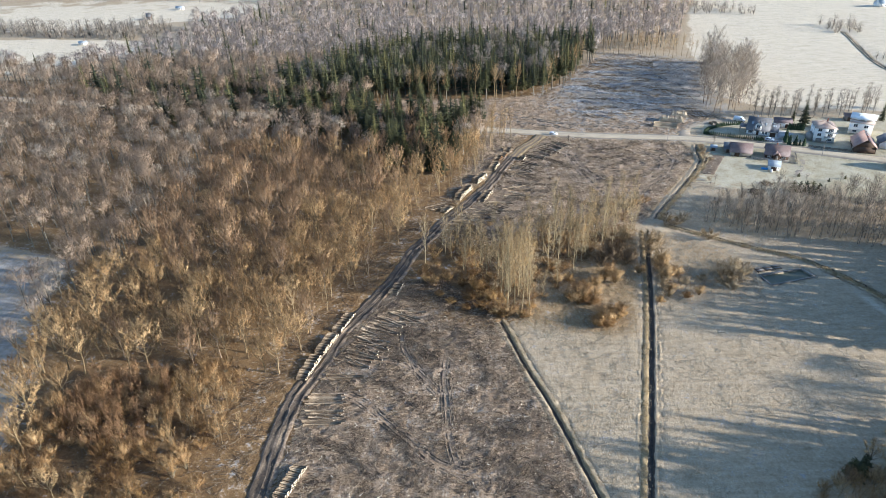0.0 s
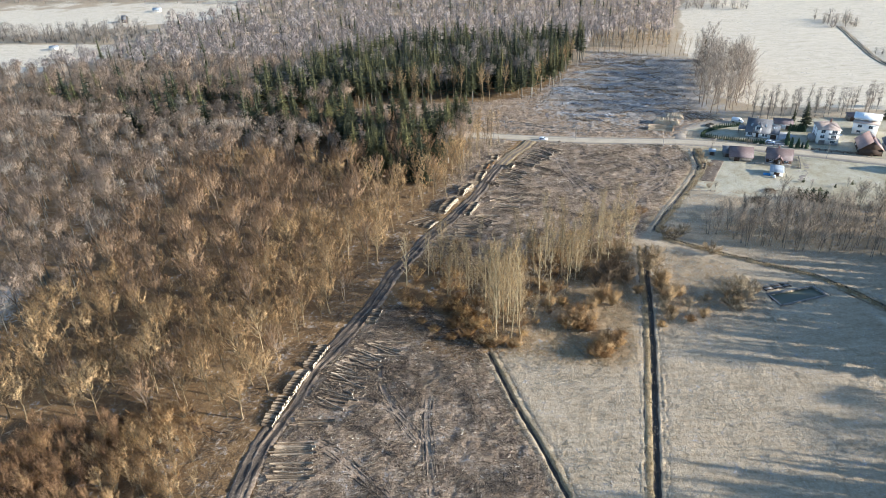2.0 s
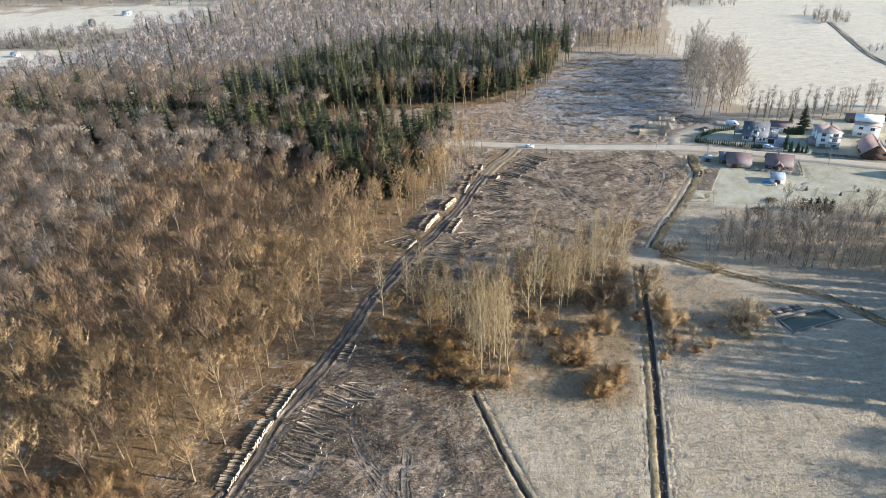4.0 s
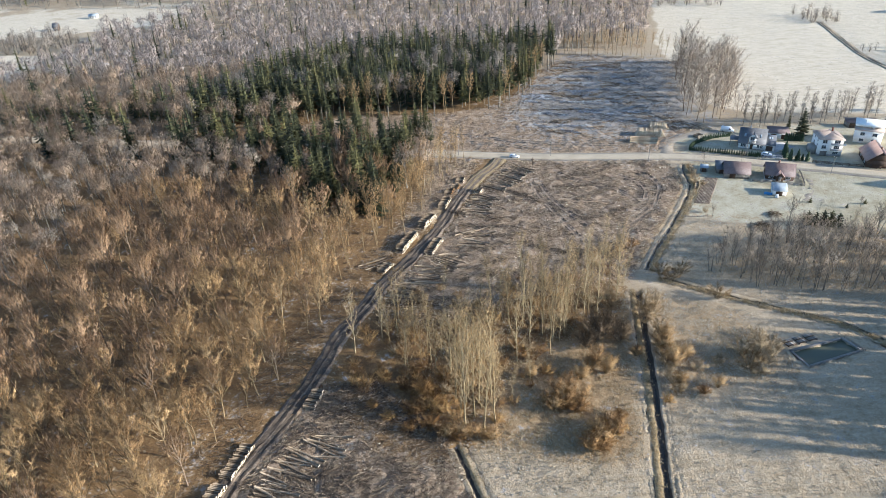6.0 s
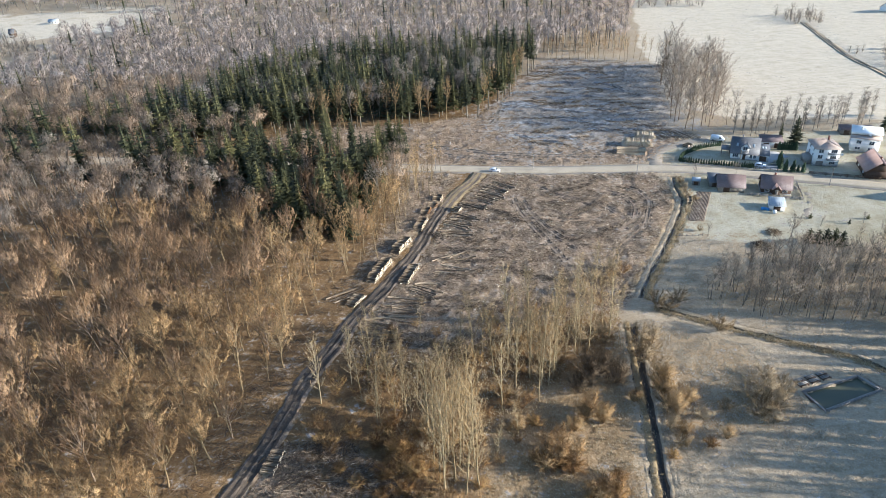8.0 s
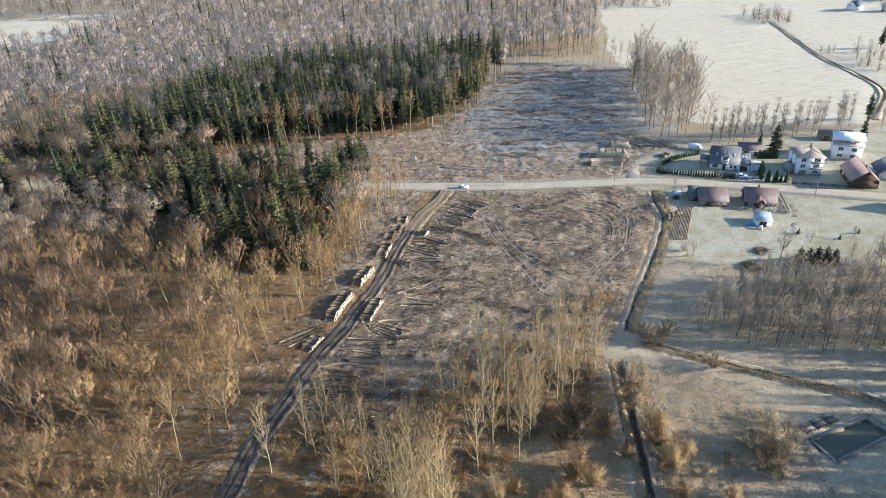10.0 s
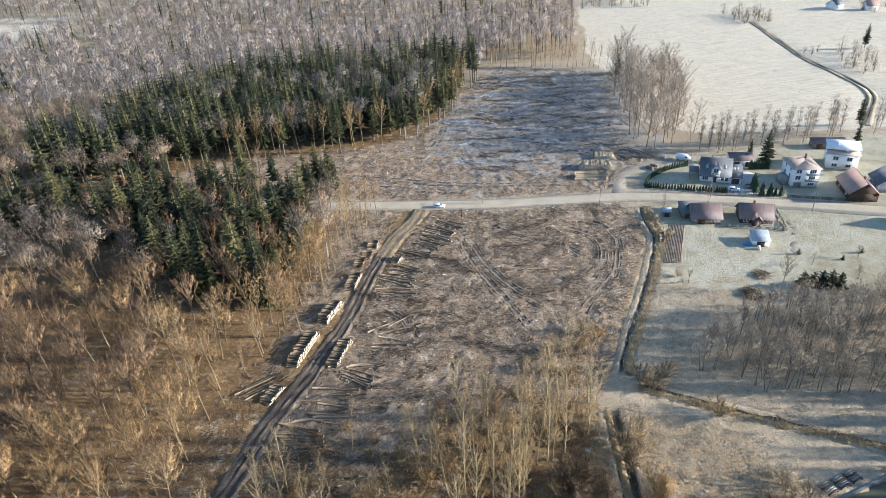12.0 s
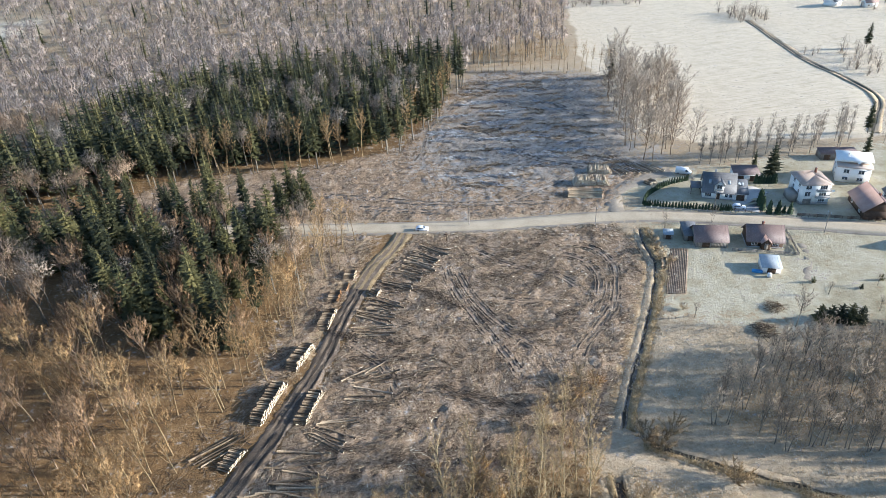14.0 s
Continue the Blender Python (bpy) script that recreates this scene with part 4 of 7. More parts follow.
class Kind:
    """A kind of tree: a few prototypes whose meshes all its trees share."""

    def __init__(self, name, pairs, bark, leaf, label, category, group, crown_name="crown", dome=True):
        self.meshes = [(mesh_of("trunk", a, bark), (crown_mesh if dome else mesh_of)(crown_name, b, leaf)) for a, b in pairs]
        self.name, self.label, self.category, self.group, self.crown_name = name, label, category, group, crown_name
        self.rng = random.Random(name)

    def plant(self, x, y, scale=1.0, z=-0.05, tall=1.0):
        a, b = self.meshes[self.rng.randrange(len(self.meshes))]
        m = pose(x, y, z, self.rng.uniform(-1.5, 1.5), self.rng.uniform(-1.5, 1.5), self.rng.uniform(0, 360)) @ Matrix.Diagonal((scale, scale, scale * tall, 1))
        ob = thing(self.name, m, self.label, self.category, self.group)
        share("trunk", a, ob)
        share(self.crown_name, b, ob)
        return ob


oak = Kind("bare_oak", [limbed_tree(s, 17, 5.7, 0.26, 12, 8, 19, trunk_r=0.0115, lean=0.1, whip=0.08, crook=0.1, arm=0.042, fine=0.066, fork=0.56, sweep=0.2, loose=0.6) for s in (1, 2, 3, 4, 5, 6)], M["bark_oak"], M["twig_gold"], "bare broadleaf tree with a wide golden-brown crown on leaf litter", "tree", "trees of the near wood")
beech = Kind("bare_beech", [limbed_tree(s, 18, 4.6, 0.33, 15, 7, 16, trunk_r=0.0088, lean=0.08, whip=0.076, fine=0.07, crook=0.045, fork=0.6, slight=True, sweep=0.55, loose=0.4) for s in (11, 12, 13, 14, 15)], M["bark_beech"], M["twig_red"], "bare reddish-brown broadleaf tree with upswept twigs", "tree", "trees of the near wood")
young = Kind("young_tree", [limbed_tree(s, 13, 2.3, 0.28, 10, 4, 13, trunk_r=0.0065, fork=0.66, lean=0.1, whip=0.075, arm=0.04, fine=0.062, sweep=0.5, loose=0.4, sides=5, slight=True) for s in (26, 27, 28, 29)], M["bark_oak"], M["twig_gold"], "young bare golden-brown tree on leaf litter", "tree", "young trees of the near wood")
sapling = Kind("red_sapling", [joined([limbed_tree(s * 10 + i, 8.5, 1.0, 0.2, 8, 3, 6, trunk_r=0.0065, rise=2.2, lean=0.12, whip=0.11, fine=0.055, arm=0.03, sides=3, slight=True) for i in range(3)], 0.3, s) for s in (36, 37, 38)], M["bark_russet"], M["twig_russet"], "clump of upright reddish-brown saplings in the undergrowth", "tree", "saplings of the near wood")
slim = Kind("slim_tree", [limbed_tree(s, 23, 2.7, 0.42, 12, 5, 11, trunk_r=0.0072, rise=1.5, lean=0.07, whip=0.05, arm=0.045, slight=True) for s in (21, 22, 23, 24)], M["bark_oak"], M["twig_gold"], "tall slender bare tree with a pale trunk at the wood's edge", "tree", "trees of the near wood")
aspen = Kind("bare_aspen", [limbed_tree(s, 25, 2.6, 0.18, 18, 4, 8, trunk_r=0.0062, rise=1.25, lean=0.1, whip=0.05, fine=0.055, arm=0.04, crook=0.04, top=0.93, flare=0.25) for s in (31, 32, 33, 34, 35)], M["bark_pale"], M["twig_pale"], "tall pale bare aspen with upright branches in dry grass", "tree", "aspen grove by the felling")
willow = Kind("bare_alder", [joined([limbed_tree(s * 10 + i, 11.5, 2.4, 0.42, 8, 4, 17, trunk_r=0.0085, rise=1.1, lean=0.07, whip=0.085, fine=0.046, arm=0.035, sweep=0.5, loose=0.4, sides=4, slight=True) for i in range(2)], 0.35, s) for s in (41, 42, 43, 44)], M["bark_grey"], M["twig_alder"], "bare grey-brown alder with a rounded crown on frosty grass", "tree", "alders on the frosty meadow")
linden = Kind("bare_lime_tree", [limbed_tree(s, 21, 4.9, 0.2, 12, 7, 16, trunk_r=0.009, rise=0.85, whip=0.085, fine=0.072, slight=True) for s in (51, 52, 53)], M["bark_beech"], M["twig_grey"], "tall bare broadleaf tree with a hazy grey-brown crown", "tree", "trees behind the log yard")
larch = Kind("bare_larch", [fuzz(bare_tree(s, 15, 1.9, 0.12, 20, 3, 5, 0.08, rise=0.6, trunk_r=0.006, lean=0.02, whip=0.05, mid=0.5, low=-0.8, inner=0.2), s, 15, 2.3, 0.2, 260, 1.5, 0.09, 7, 0.8) for s in (61, 62, 63)], M["bark_grey"], M["twig_grey"], "thin bare larch in a row behind the gardens", "tree", "row behind the gardens")
spruce = Kind("spruce", [conifer(s, 25, 4.7, c, 22, 8, 3) for s, c in ((71, 0.08), (72, 0.14), (73, 0.2), (74, 0.05))], M["bark_grey"], M["needles"], "tall dark green spruce with drooping branches", "tree", "spruces by the road", dome=False)
edge_spruce = Kind("tall_spruce", [conifer(s, 26, 3.7, c, 17, 7, 3) for s, c in ((75, 0.34), (76, 0.26), (77, 0.44))], M["bark_grey"], M["needles"], "tall spruce with a long bare trunk at the felled edge", "tree", "spruces at the felled edge", dome=False)
bush = Kind("bush", [shrub(s, 4.2, 2.6, 15, 40, 0.052) for s in (81, 82, 83)], M["bark_red"], M["twig_orange"], "orange-brown leafless bush in dry undergrowth", "bush", "bushes")
tan_bush = Kind("tan_bush", [shrub(s, 4.0, 2.8, 15, 36, 0.095) for s in (84, 85, 86)], M["bark_tan"], M["twig_tan"], "pale tan leafless bush on frosted grass", "bush", "bushes")
gold_bush = Kind("golden_bush", [shrub(s, 5.0, 2.2, 16, 38, 0.06) for s in (89, 90)], M["bark_tan"], M["twig_gold"], "golden-brown leafless thicket bush", "bush", "bushes")
fine_bush = Kind("brown_thicket", [shrub(s, 3.6, 3.0, 42, 62, 0.036) for s in (93, 94, 95)], M["bark_russet"], M["twig_orange"], "dense soft mound of orange-brown leafless twigs in dry grass", "bush", "bushes")
soft_bush = Kind("tan_thicket", [shrub(s, 4.4, 2.6, 36, 60, 0.036) for s in (96, 97, 98)], M["bark_oak"], M["twig_pale"], "dense tan leafless thicket beside the ditch", "bush", "bushes")
dark_thicket = Kind("dark_bush", [shrub(s, 5.2, 3.4, 22, 46, 0.065) for s in (91, 92)], M["bark_grey"], M["twig_dark"], "dense dark brown leafless bush beside the ditch", "bush", "bushes")
dark_bush = Kind("evergreen_bush", [conifer(s, 6, 2.8, 0.02, 9, 8, 3) for s in (87, 88)], M["bark_grey"], M["needles"], "low dark evergreen in a garden", "bush", "evergreens", dome=False)

rng = np.random.default_rng(5)
# near wood west of the track
pts = scatter(WOOD_SOUTH, 8.0, 101)
d_track, d_road = to_line(pts[:, 0], pts[:, 1], TRACK), to_line(pts[:, 0], pts[:, 1], ROAD)
in_spruce = depth_in(pts[:, 0], pts[:, 1], SPRUCE_NEAR) > 0
keep = (d_track > 7) & (d_road > 5) & (pts[:, 1] > 66)
pts, in_spruce = pts[keep], in_spruce[keep]
far_mid = []
counts = {"near": 0}
for (px, py), s in zip(pts, in_spruce):
    u = rng.random()
    if s and u < 0.8:
        continue
    if py < 298 and px > -128 + 0.1 * (py - 100) and counts["near"] < 345:
        counts["near"] += 1
        edge = py > 205 and px > -40
        if py < 140 and px > -106:
            continue
        reddish = (px < -58 and py > 185) or (py > 238 and px < -25)
        (slim if (edge and u < 0.4) else beech if (reddish and u < 0.75) or u > 0.86 else oak).plant(px, py, rng.uniform(0.72, 1.1))
    else:
        far_mid.append((px, py))
MID_BROAD = [unit(fuzz(bare_tree(s, 20, 4.4, 0.34, 6, 3, 1, 0.12, rise=0.9, branch=0.8, sides=3, levels=4, whip=0.05, mid=0.66, cheap=True), s, 20, 5.4, 0.45, 500, 1.5, 0.13, 6), 20) for s in (111, 112, 113, 114, 115)]
FAR_BROAD = [unit(fuzz(bare_tree(s, 20, 4.4, 0.3, 3, 1, 1, 0.2, rise=0.9, branch=0.6, sides=3, whip=0.06, levels=3, cheap=True, mid=0.66), s, 20, 5.8, 0.42, 150, 2.1, 0.29, 4), 20) for s in (121, 122, 123, 124)]
far_mid = np.array([p for p in far_mid if p[0] > -0.69 * p[1] - 50])
u = rng.random(len(far_mid))
planted("woodland", MID_BROAD, far_mid[u < 0.8], rng.uniform(15, 21, (u < 0.8).sum()), [M["bark_grey"], M["twig_mid"]], "dense bare reddish-brown winter wood", "wood", 1)
planted("woodland", MID_BROAD, far_mid[u >= 0.8], rng.uniform(15, 21, (u >= 0.8).sum()), [M["bark_grey"], M["twig_alder"]], "dense bare grey-brown winter wood", "wood", 2)

for px, py in scatter([(-105, 146), (-52, 146), (-38, 176), (-23, 215), (-11, 250), (-2, 275), (-30, 262), (-70, 240), (-110, 190)], 7.4, 120):
    if to_line(px, py, TRACK) > 7 and rng.random() < 0.85:
        young.plant(px, py, rng.uniform(0.7, 1.25))
# spruces
n_sp = 0
MID_SPRUCE = [unit(conifer(s, 25, 5.2, c, 11, 7, 1, 3), 25, False) for s, c in ((131, 0.1), (132, 0.18), (133, 0.26), (134, 0.14))]
rest = []
for (px, py) in scatter(SPRUCE_NEAR, 6.2, 102):
    if to_line(px, py, ROAD) < 6.5:
        continue
    if rng.random() < 0.2:
        beech.plant(px, py, rng.uniform(0.8, 1.1))
    elif n_sp < 190 and px > -85:
        spruce.plant(px, py, rng.uniform(0.55, 1.08))
        n_sp += 1
    else:
        rest.append((px, py))
for px, py in scatter([(-66, 362), (-18, 353), (-2, 350), (-4, 366), (-30, 372), (-62, 376)], 6.2, 127):
    if to_line(px, py, ROAD) > 5.5 and rng.random() < 0.8:
        (spruce if rng.random() < 0.65 else slim).plant(px, py, rng.uniform(0.6, 0.95))
for px, py, k in ((10.6, 352, 0.66), (13, 355.5, 0.75), (8, 357, 0.8), (4, 355, 0.7), (6, 350.5, 0.62), (14.5, 351.5, 0.55)):
    spruce.plant(px, py, k)
far_sp = scatter(SPRUCE_FAR, 6.0, 103)
front = (depth_in(far_sp[:, 0], far_sp[:, 1], SPRUCE_FAR) < 7.5) & (to_line(far_sp[:, 0], far_sp[:, 1], [(-44, 393), (26, 392), (57, 400), (76, 429), (101, 484)]) < 8)
for px, py in far_sp[front]:
    if rng.random() < 0.6:
        edge_spruce.plant(px, py, rng.uniform(0.82, 1.08))
    else:
        slim.plant(px, py, rng.uniform(0.8, 1.05))
inner = far_sp[~front]
u = rng.random(len(inner))
rest += [tuple(p) for p in inner[u < 0.8]]
rest += [tuple(p) for p in scatter(SPRUCE_WEST, 8.5, 104) if rng.random() < 0.45 and to_line(p[0], p[1], ROAD) > 6]
planted("spruce_wood", MID_SPRUCE, rest, rng.uniform(15, 27, len(rest)), [M["bark_grey"], M["needles"]], "dense dark green spruce plantation", "wood", 3)
planted("woodland", MID_BROAD, inner[u >= 0.8], rng.uniform(17, 23, (u >= 0.8).sum()), [M["bark_grey"], M["twig_grey"]], "bare trees scattered among the spruces", "wood", 4)

# northern and far woods
pts = scatter(WOOD_NORTH, 9.2, 105)
keep = (depth_in(pts[:, 0], pts[:, 1], SPRUCE_FAR) < 0) & (to_line(pts[:, 0], pts[:, 1], ROAD) > 5) & (depth_in(pts[:, 0], pts[:, 1], FIELD_A) < -2) & (depth_in(pts[:, 0], pts[:, 1], FIELD_B) < -2)
pts = pts[keep]
pts = pts[(pts[:, 0] > -0.68 * pts[:, 1] - 50) & (pts[:, 1] < 1010 + 0.15 * pts[:, 0])]
pts = pts[(pts[:, 1] < 600) | (rng.random(len(pts)) < np.where(pts[:, 1] < 760, 0.62, 0.45))]
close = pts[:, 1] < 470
planted("woodland", MID_BROAD, pts[close], rng.uniform(16, 22, close.sum()), [M["bark_grey"], M["twig_mid"]], "bare reddish-brown wood beyond the road", "wood", 5)
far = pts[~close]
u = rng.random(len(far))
# the far woods carry haze in their pale twig colour
planted("far_woodland", FAR_BROAD, far[u < 0.5], rng.uniform(15, 22, (u < 0.5).sum()), [M["bark_grey"], M["twig_haze"]], "distant bare reddish-brown wood, twig colour paled for haze", "wood", 6)
planted("far_woodland", FAR_BROAD, far[(u >= 0.5) & (u < 0.94)], rng.uniform(15, 22, ((u >= 0.5) & (u < 0.94)).sum()), [M["bark_grey"], M["twig_haze_grey"]], "distant bare greyish wood, twig colour paled for haze", "wood", 7)
planted("far_spruces", [unit(conifer(s, 25, 4, 0.2, 8, 6, 0, 3), 25, False) for s in (141, 142)], far[u >= 0.94], rng.uniform(18, 26, (u >= 0.94).sum()), [M["bark_grey"], M["needles"]], "scattered distant spruces among bare woods", "wood", 8)

# far hedges and scattered trees on the open fields
hedge_pts = np.concatenate([scatter([(-430, 632), (-285, 600), (-262, 640), (-300, 672), (-370, 650), (-470, 690), (-520, 660)], 7.5, 106),
                            scatter([(226, 650), (278, 637), (283, 648), (246, 712)], 6.5, 107),
                            scatter([(308, 552), (332, 546), (340, 580), (312, 586)], 5.5, 122), scatter([(294, 468), (300, 458), (304, 470)], 5, 123),
                            scatter([(292, 420), (306, 424), (330, 458), (318, 470), (296, 440)], 6.5, 108), scatter([(390, 540), (520, 470), (560, 560), (420, 600)], 15, 109)])
HEDGE = [unit(fuzz(bare_tree(s, 10, 3.0, 0.08, 4, 2, 2, 0.12, branch=0.8, sides=3, levels=3, cheap=True, mid=0.5, low=-0.8, whip=0.09), s, 10, 3.6, 0.05, 150, 1.3, 0.16, 8, 0.8), 10) for s in (125, 126, 127)]
planted("field_trees", HEDGE, hedge_pts, np.where(hedge_pts[:, 0] < 0, rng.uniform(9, 15, len(hedge_pts)), rng.uniform(5, 11, len(hedge_pts))), [M["bark_grey"], M["twig_grey"]], "bare trees along far field edges", "trees", 9)

# aspen grove between the fellings
CLUMP_A = [(14.6, 170.7), (12.8, 177.9), (12.4, 184.6), (18.1, 187), (21.1, 188.2), (18.4, 177.5), (18.8, 169.4), (21.6, 170.2), (21.4, 176), (16.2, 180.3), (17, 173), (15, 175.5), (19.6, 181), (15.6, 184), (19.8, 184.6), (13.8, 173.6)]
CLUMP_B = [(-5.3, 205.7), (-6.4, 212.6), (-3.1, 202.3), (0.9, 193.3), (1.7, 190.3), (7.8, 193.6), (5.2, 193.8), (8.9, 190.6), (-0.7, 212.6), (3.7, 201.7), (7, 198), (-1, 207), (10.4, 196), (-12.4, 199.8)]
CLUMP_C = [(26.1, 209.8), (30.2, 206.1), (33.8, 205.8), (34.5, 198.6), (38.5, 201.5), (38.9, 193.6), (40.7, 198.7), (44.2, 201), (42.5, 198.6), (48.8, 207.9), (52.8, 209.3), (55.7, 210.1), (53.8, 218.2), (58.9, 219.6), (62.4, 220.4), (62.2, 213.8), (28.3, 213.2), (30, 191.9), (47.5, 215.1), (51.4, 220.3), (36.3, 216.1), (40.9, 215.7)]
for clump, low, high in ((CLUMP_A, 0.95, 1.12), (CLUMP_B, 0.52, 0.82), (CLUMP_C, 0.7, 0.95)):
    for px, py in clump:
        aspen.plant(px, py, rng.uniform(low, high), tall=rng.uniform(0.95, 1.08))
for px, py in ((26.6, 179), (32.2, 183.7), (24, 184)):
    aspen.plant(px, py, rng.uniform(0.4, 0.55))
for px, py in scatter([(27, 216), (31, 206), (43, 202), (62, 210), (72, 232), (62, 231), (42, 224)], 4.3, 110):
    if rng.random() < 0.62:
        aspen.plant(px, py, rng.uniform(0.55, 0.92), tall=rng.uniform(0.95, 1.1))
for px, py in scatter([(-8, 222), (-6, 204), (4, 196), (26, 200), (24, 222)], 7.5, 129):
    if rng.random() < 0.5 and to_line(px, py, TRACK) > 5:
        aspen.plant(px, py, rng.uniform(0.35, 0.6))
# wedge of trees north of the yard, alders, larches
for px, py in scatter(WEDGE, 6.7, 111):
    linden.plant(px, py, rng.uniform(0.58, 1.08), tall=rng.uniform(0.9, 1.15))
for px, py in scatter(WILLOWS, 4.0, 112):
    if to_line(px, py, PATH) > 6 and rng.random() < 0.9 and not (136 < px < 154 and py > 242):
        willow.plant(px, py, rng.uniform(0.66, 0.98), tall=rng.uniform(0.85, 1.05))
for px, py in ((163, 350), (166, 348), (169, 346), (172, 347.5), (175.5, 346), (178, 348), (182.6, 346), (186, 350), (190, 349), (194, 347), (198, 346), (202, 349), (206.7, 345.5), (211, 349), (217.4, 344.4), (222, 348), (228, 351), (240, 346), (248, 352)):
    larch.plant(px, py, rng.uniform(0.8, 1.02), tall=rng.uniform(1.1, 1.3))
for px, py in ((215, 352), (219, 356), (224, 353.5), (229, 357), (171, 350.5), (184, 352.5), (196, 351.5), (209, 353)):
    larch.plant(px, py, rng.uniform(0.7, 0.95), tall=1.25)
for px, py, s in ((179.9, 340.7, 0.3), (242, 357, 0.55), (225.4, 338, 0.45), (334, 467, 0.6), (178, 466, 0.75)):
    spruce.plant(px, py, s)
spruce.plant(182, 333.3, 0.78, tall=0.68)
# thin trees along the north end of the felling and in the strip by the road
for k in range(26):
    slim.plant(112 + 70 * k / 25 + rng.normal(0, 1.5), 506 - 27 * k / 25 + rng.normal(0, 3), rng.uniform(0.5, 0.75))
for px, py in ((17, 322), (20, 316), (14, 309), (19, 326), (24, 321), (10, 300), (22, 311), (6, 291), (12, 315), (28, 326)):
    slim.plant(px, py, rng.uniform(0.55, 0.95))
for px, py in scatter([(-14, 262), (1, 264), (9, 283), (17, 304), (26, 326), (12, 331), (3, 300), (-8, 280)], 4.6, 121):
    if rng.random() < 0.7:
        slim.plant(px, py, rng.uniform(0.5, 0.95))
# thickets round the grove and along its ditch
for px, py, k in ((0.5, 184.3, 0.8), (2.8, 176, 0.95), (6.3, 171, 0.9), (9.7, 168, 0.8), (12.5, 166.4, 0.75), (18.8, 166, 0.7), (5.5, 181.8, 1.0), (8.9, 175.6, 1.05), (1.5, 170.4, 0.7), (21.8, 170.8, 0.7),
                  (35.6, 174.6, 0.75), (38.4, 173.5, 1.0), (41.2, 172.3, 1.05), (41, 161.6, 0.95), (43.6, 160.6, 1.15), (47.7, 164.5, 0.9), (49.9, 168.9, 0.7), (44.4, 165, 1.0), (39.6, 176, 0.8),
                  (-7, 178.7, 0.6), (-4.6, 189, 0.75), (-3.3, 174.5, 0.65), (36.3, 185.9, 0.8), (10.5, 187, 0.8), (4, 190, 0.7), (62.9, 173, 0.6), (72.1, 174.9, 0.6)):
    fine_bush.plant(px, py, k, tall=rng.uniform(0.8, 1.1))
for px, py, k in ((48.1, 187.1, 0.85), (51.4, 184.7, 1.05), (44.7, 183.1, 0.9), (32.4, 185.1, 0.7), (68.2, 185.6, 1.15), (68, 179.2, 0.8), (68.3, 192.3, 1.25), (73, 188.5, 0.8), (60.7, 190.4, 0.8), (76.4, 176.6, 0.7), (70.6, 196.5, 0.9)):
    soft_bush.plant(px, py, k, tall=rng.uniform(0.9, 1.25))
# garden trees
for px, py, s in ((126.2, 307.3, 0.5), (142.3, 306.4, 0.45), (133, 252, 0.9), (150, 262, 0.35), (165, 262, 0.35), (111, 262, 0.4), (157, 252, 0.4)):
    willow.plant(px, py, s)
# trees east of the meadow, which shade it
for px, py in scatter([(76, 84), (79, 96), (84, 101), (92, 101), (104, 98), (100, 74)], 4.0, 113):
    (beech if rng.random() < 0.3 else oak).plant(px, py, rng.uniform(0.42, 0.62))
for px, py, k in ((91, 105.5, 0.52), (94, 103.5, 0.5), (96.5, 107, 0.55), (88.5, 99, 0.42), (84, 98.5, 0.38), (80, 97, 0.36), (98, 108, 0.6)):
    oak.plant(px, py, k)
for px, py, k in ((86.5, 104.2, 0.85), (89, 104.4, 1.0), (87.6, 102.6, 0.8)):
    dark_bush.plant(px, py, k)
for px, py, k in ((78, 99, 0.7), (81.5, 100.5, 0.8), (85, 100.6, 0.9), (76.5, 96.5, 0.6), (90, 101, 0.9)):
    gold_bush.plant(px, py, k)
# belt out of view, added and sized only for the shade it casts
belt = scatter([(98, 66), (102, 86), (104, 104), (120, 131), (138, 161), (156, 191), (176, 224), (194, 224), (174, 191), (156, 161), (138, 131), (128, 66)], 3.7, 118)
# along the low sun's rays: how high the belt stands for each strip of meadow
ray = belt[:, 1] + 0.2495 * belt[:, 0]
tall = np.select([ray < 126, ray < 137, ray < 145, ray < 176, ray < 214], [25.0, 20.0, 14.5, 11.5, 23.0], np.where(ray < 244, 22.0, 9.0)) * rng.uniform(0.85, 1.1, len(belt))
leafless = (ray >= 144) & (ray < 178)
stands = rng.random(len(belt)) < np.select([ray < 145, leafless], [1.0, 0.5], 0.9)
planted("shelter_belt", [unit(conifer(s, 25, 4.6, 0.08, 8, 6, 0, 3), 25, False) for s in (143, 144)], belt[stands & ~leafless], tall[stands & ~leafless], [M["bark_grey"], M["needles"]], "unseen dark evergreens placed to shade the meadow", "wood", 10)
planted("shelter_belt", MID_BROAD, belt[stands & leafless], tall[stands & leafless], [M["bark_grey"], M["twig_mid"]], "unseen bare broadleaf trees placed to shade the meadow", "wood", 11)

# bushes: in the near wood, by the ditches and in the dry grass
for px, py in scatter([(-112, 60), (-112, 112), (-104, 138), (-62, 146), (-56, 60)], 4.1, 115):
    if rng.random() < 0.85 and py > 84:
        (bush if rng.random() < 0.55 else gold_bush).plant(px, py, rng.uniform(0.6, 1.25), tall=rng.uniform(0.9, 1.5))
for px, py in scatter([(-100, 112), (-104, 136), (-84, 142), (-74, 128), (-76, 112)], 3.0, 122):
    if rng.random() < 0.85:
        sapling.plant(px, py, rng.uniform(0.65, 1.05))
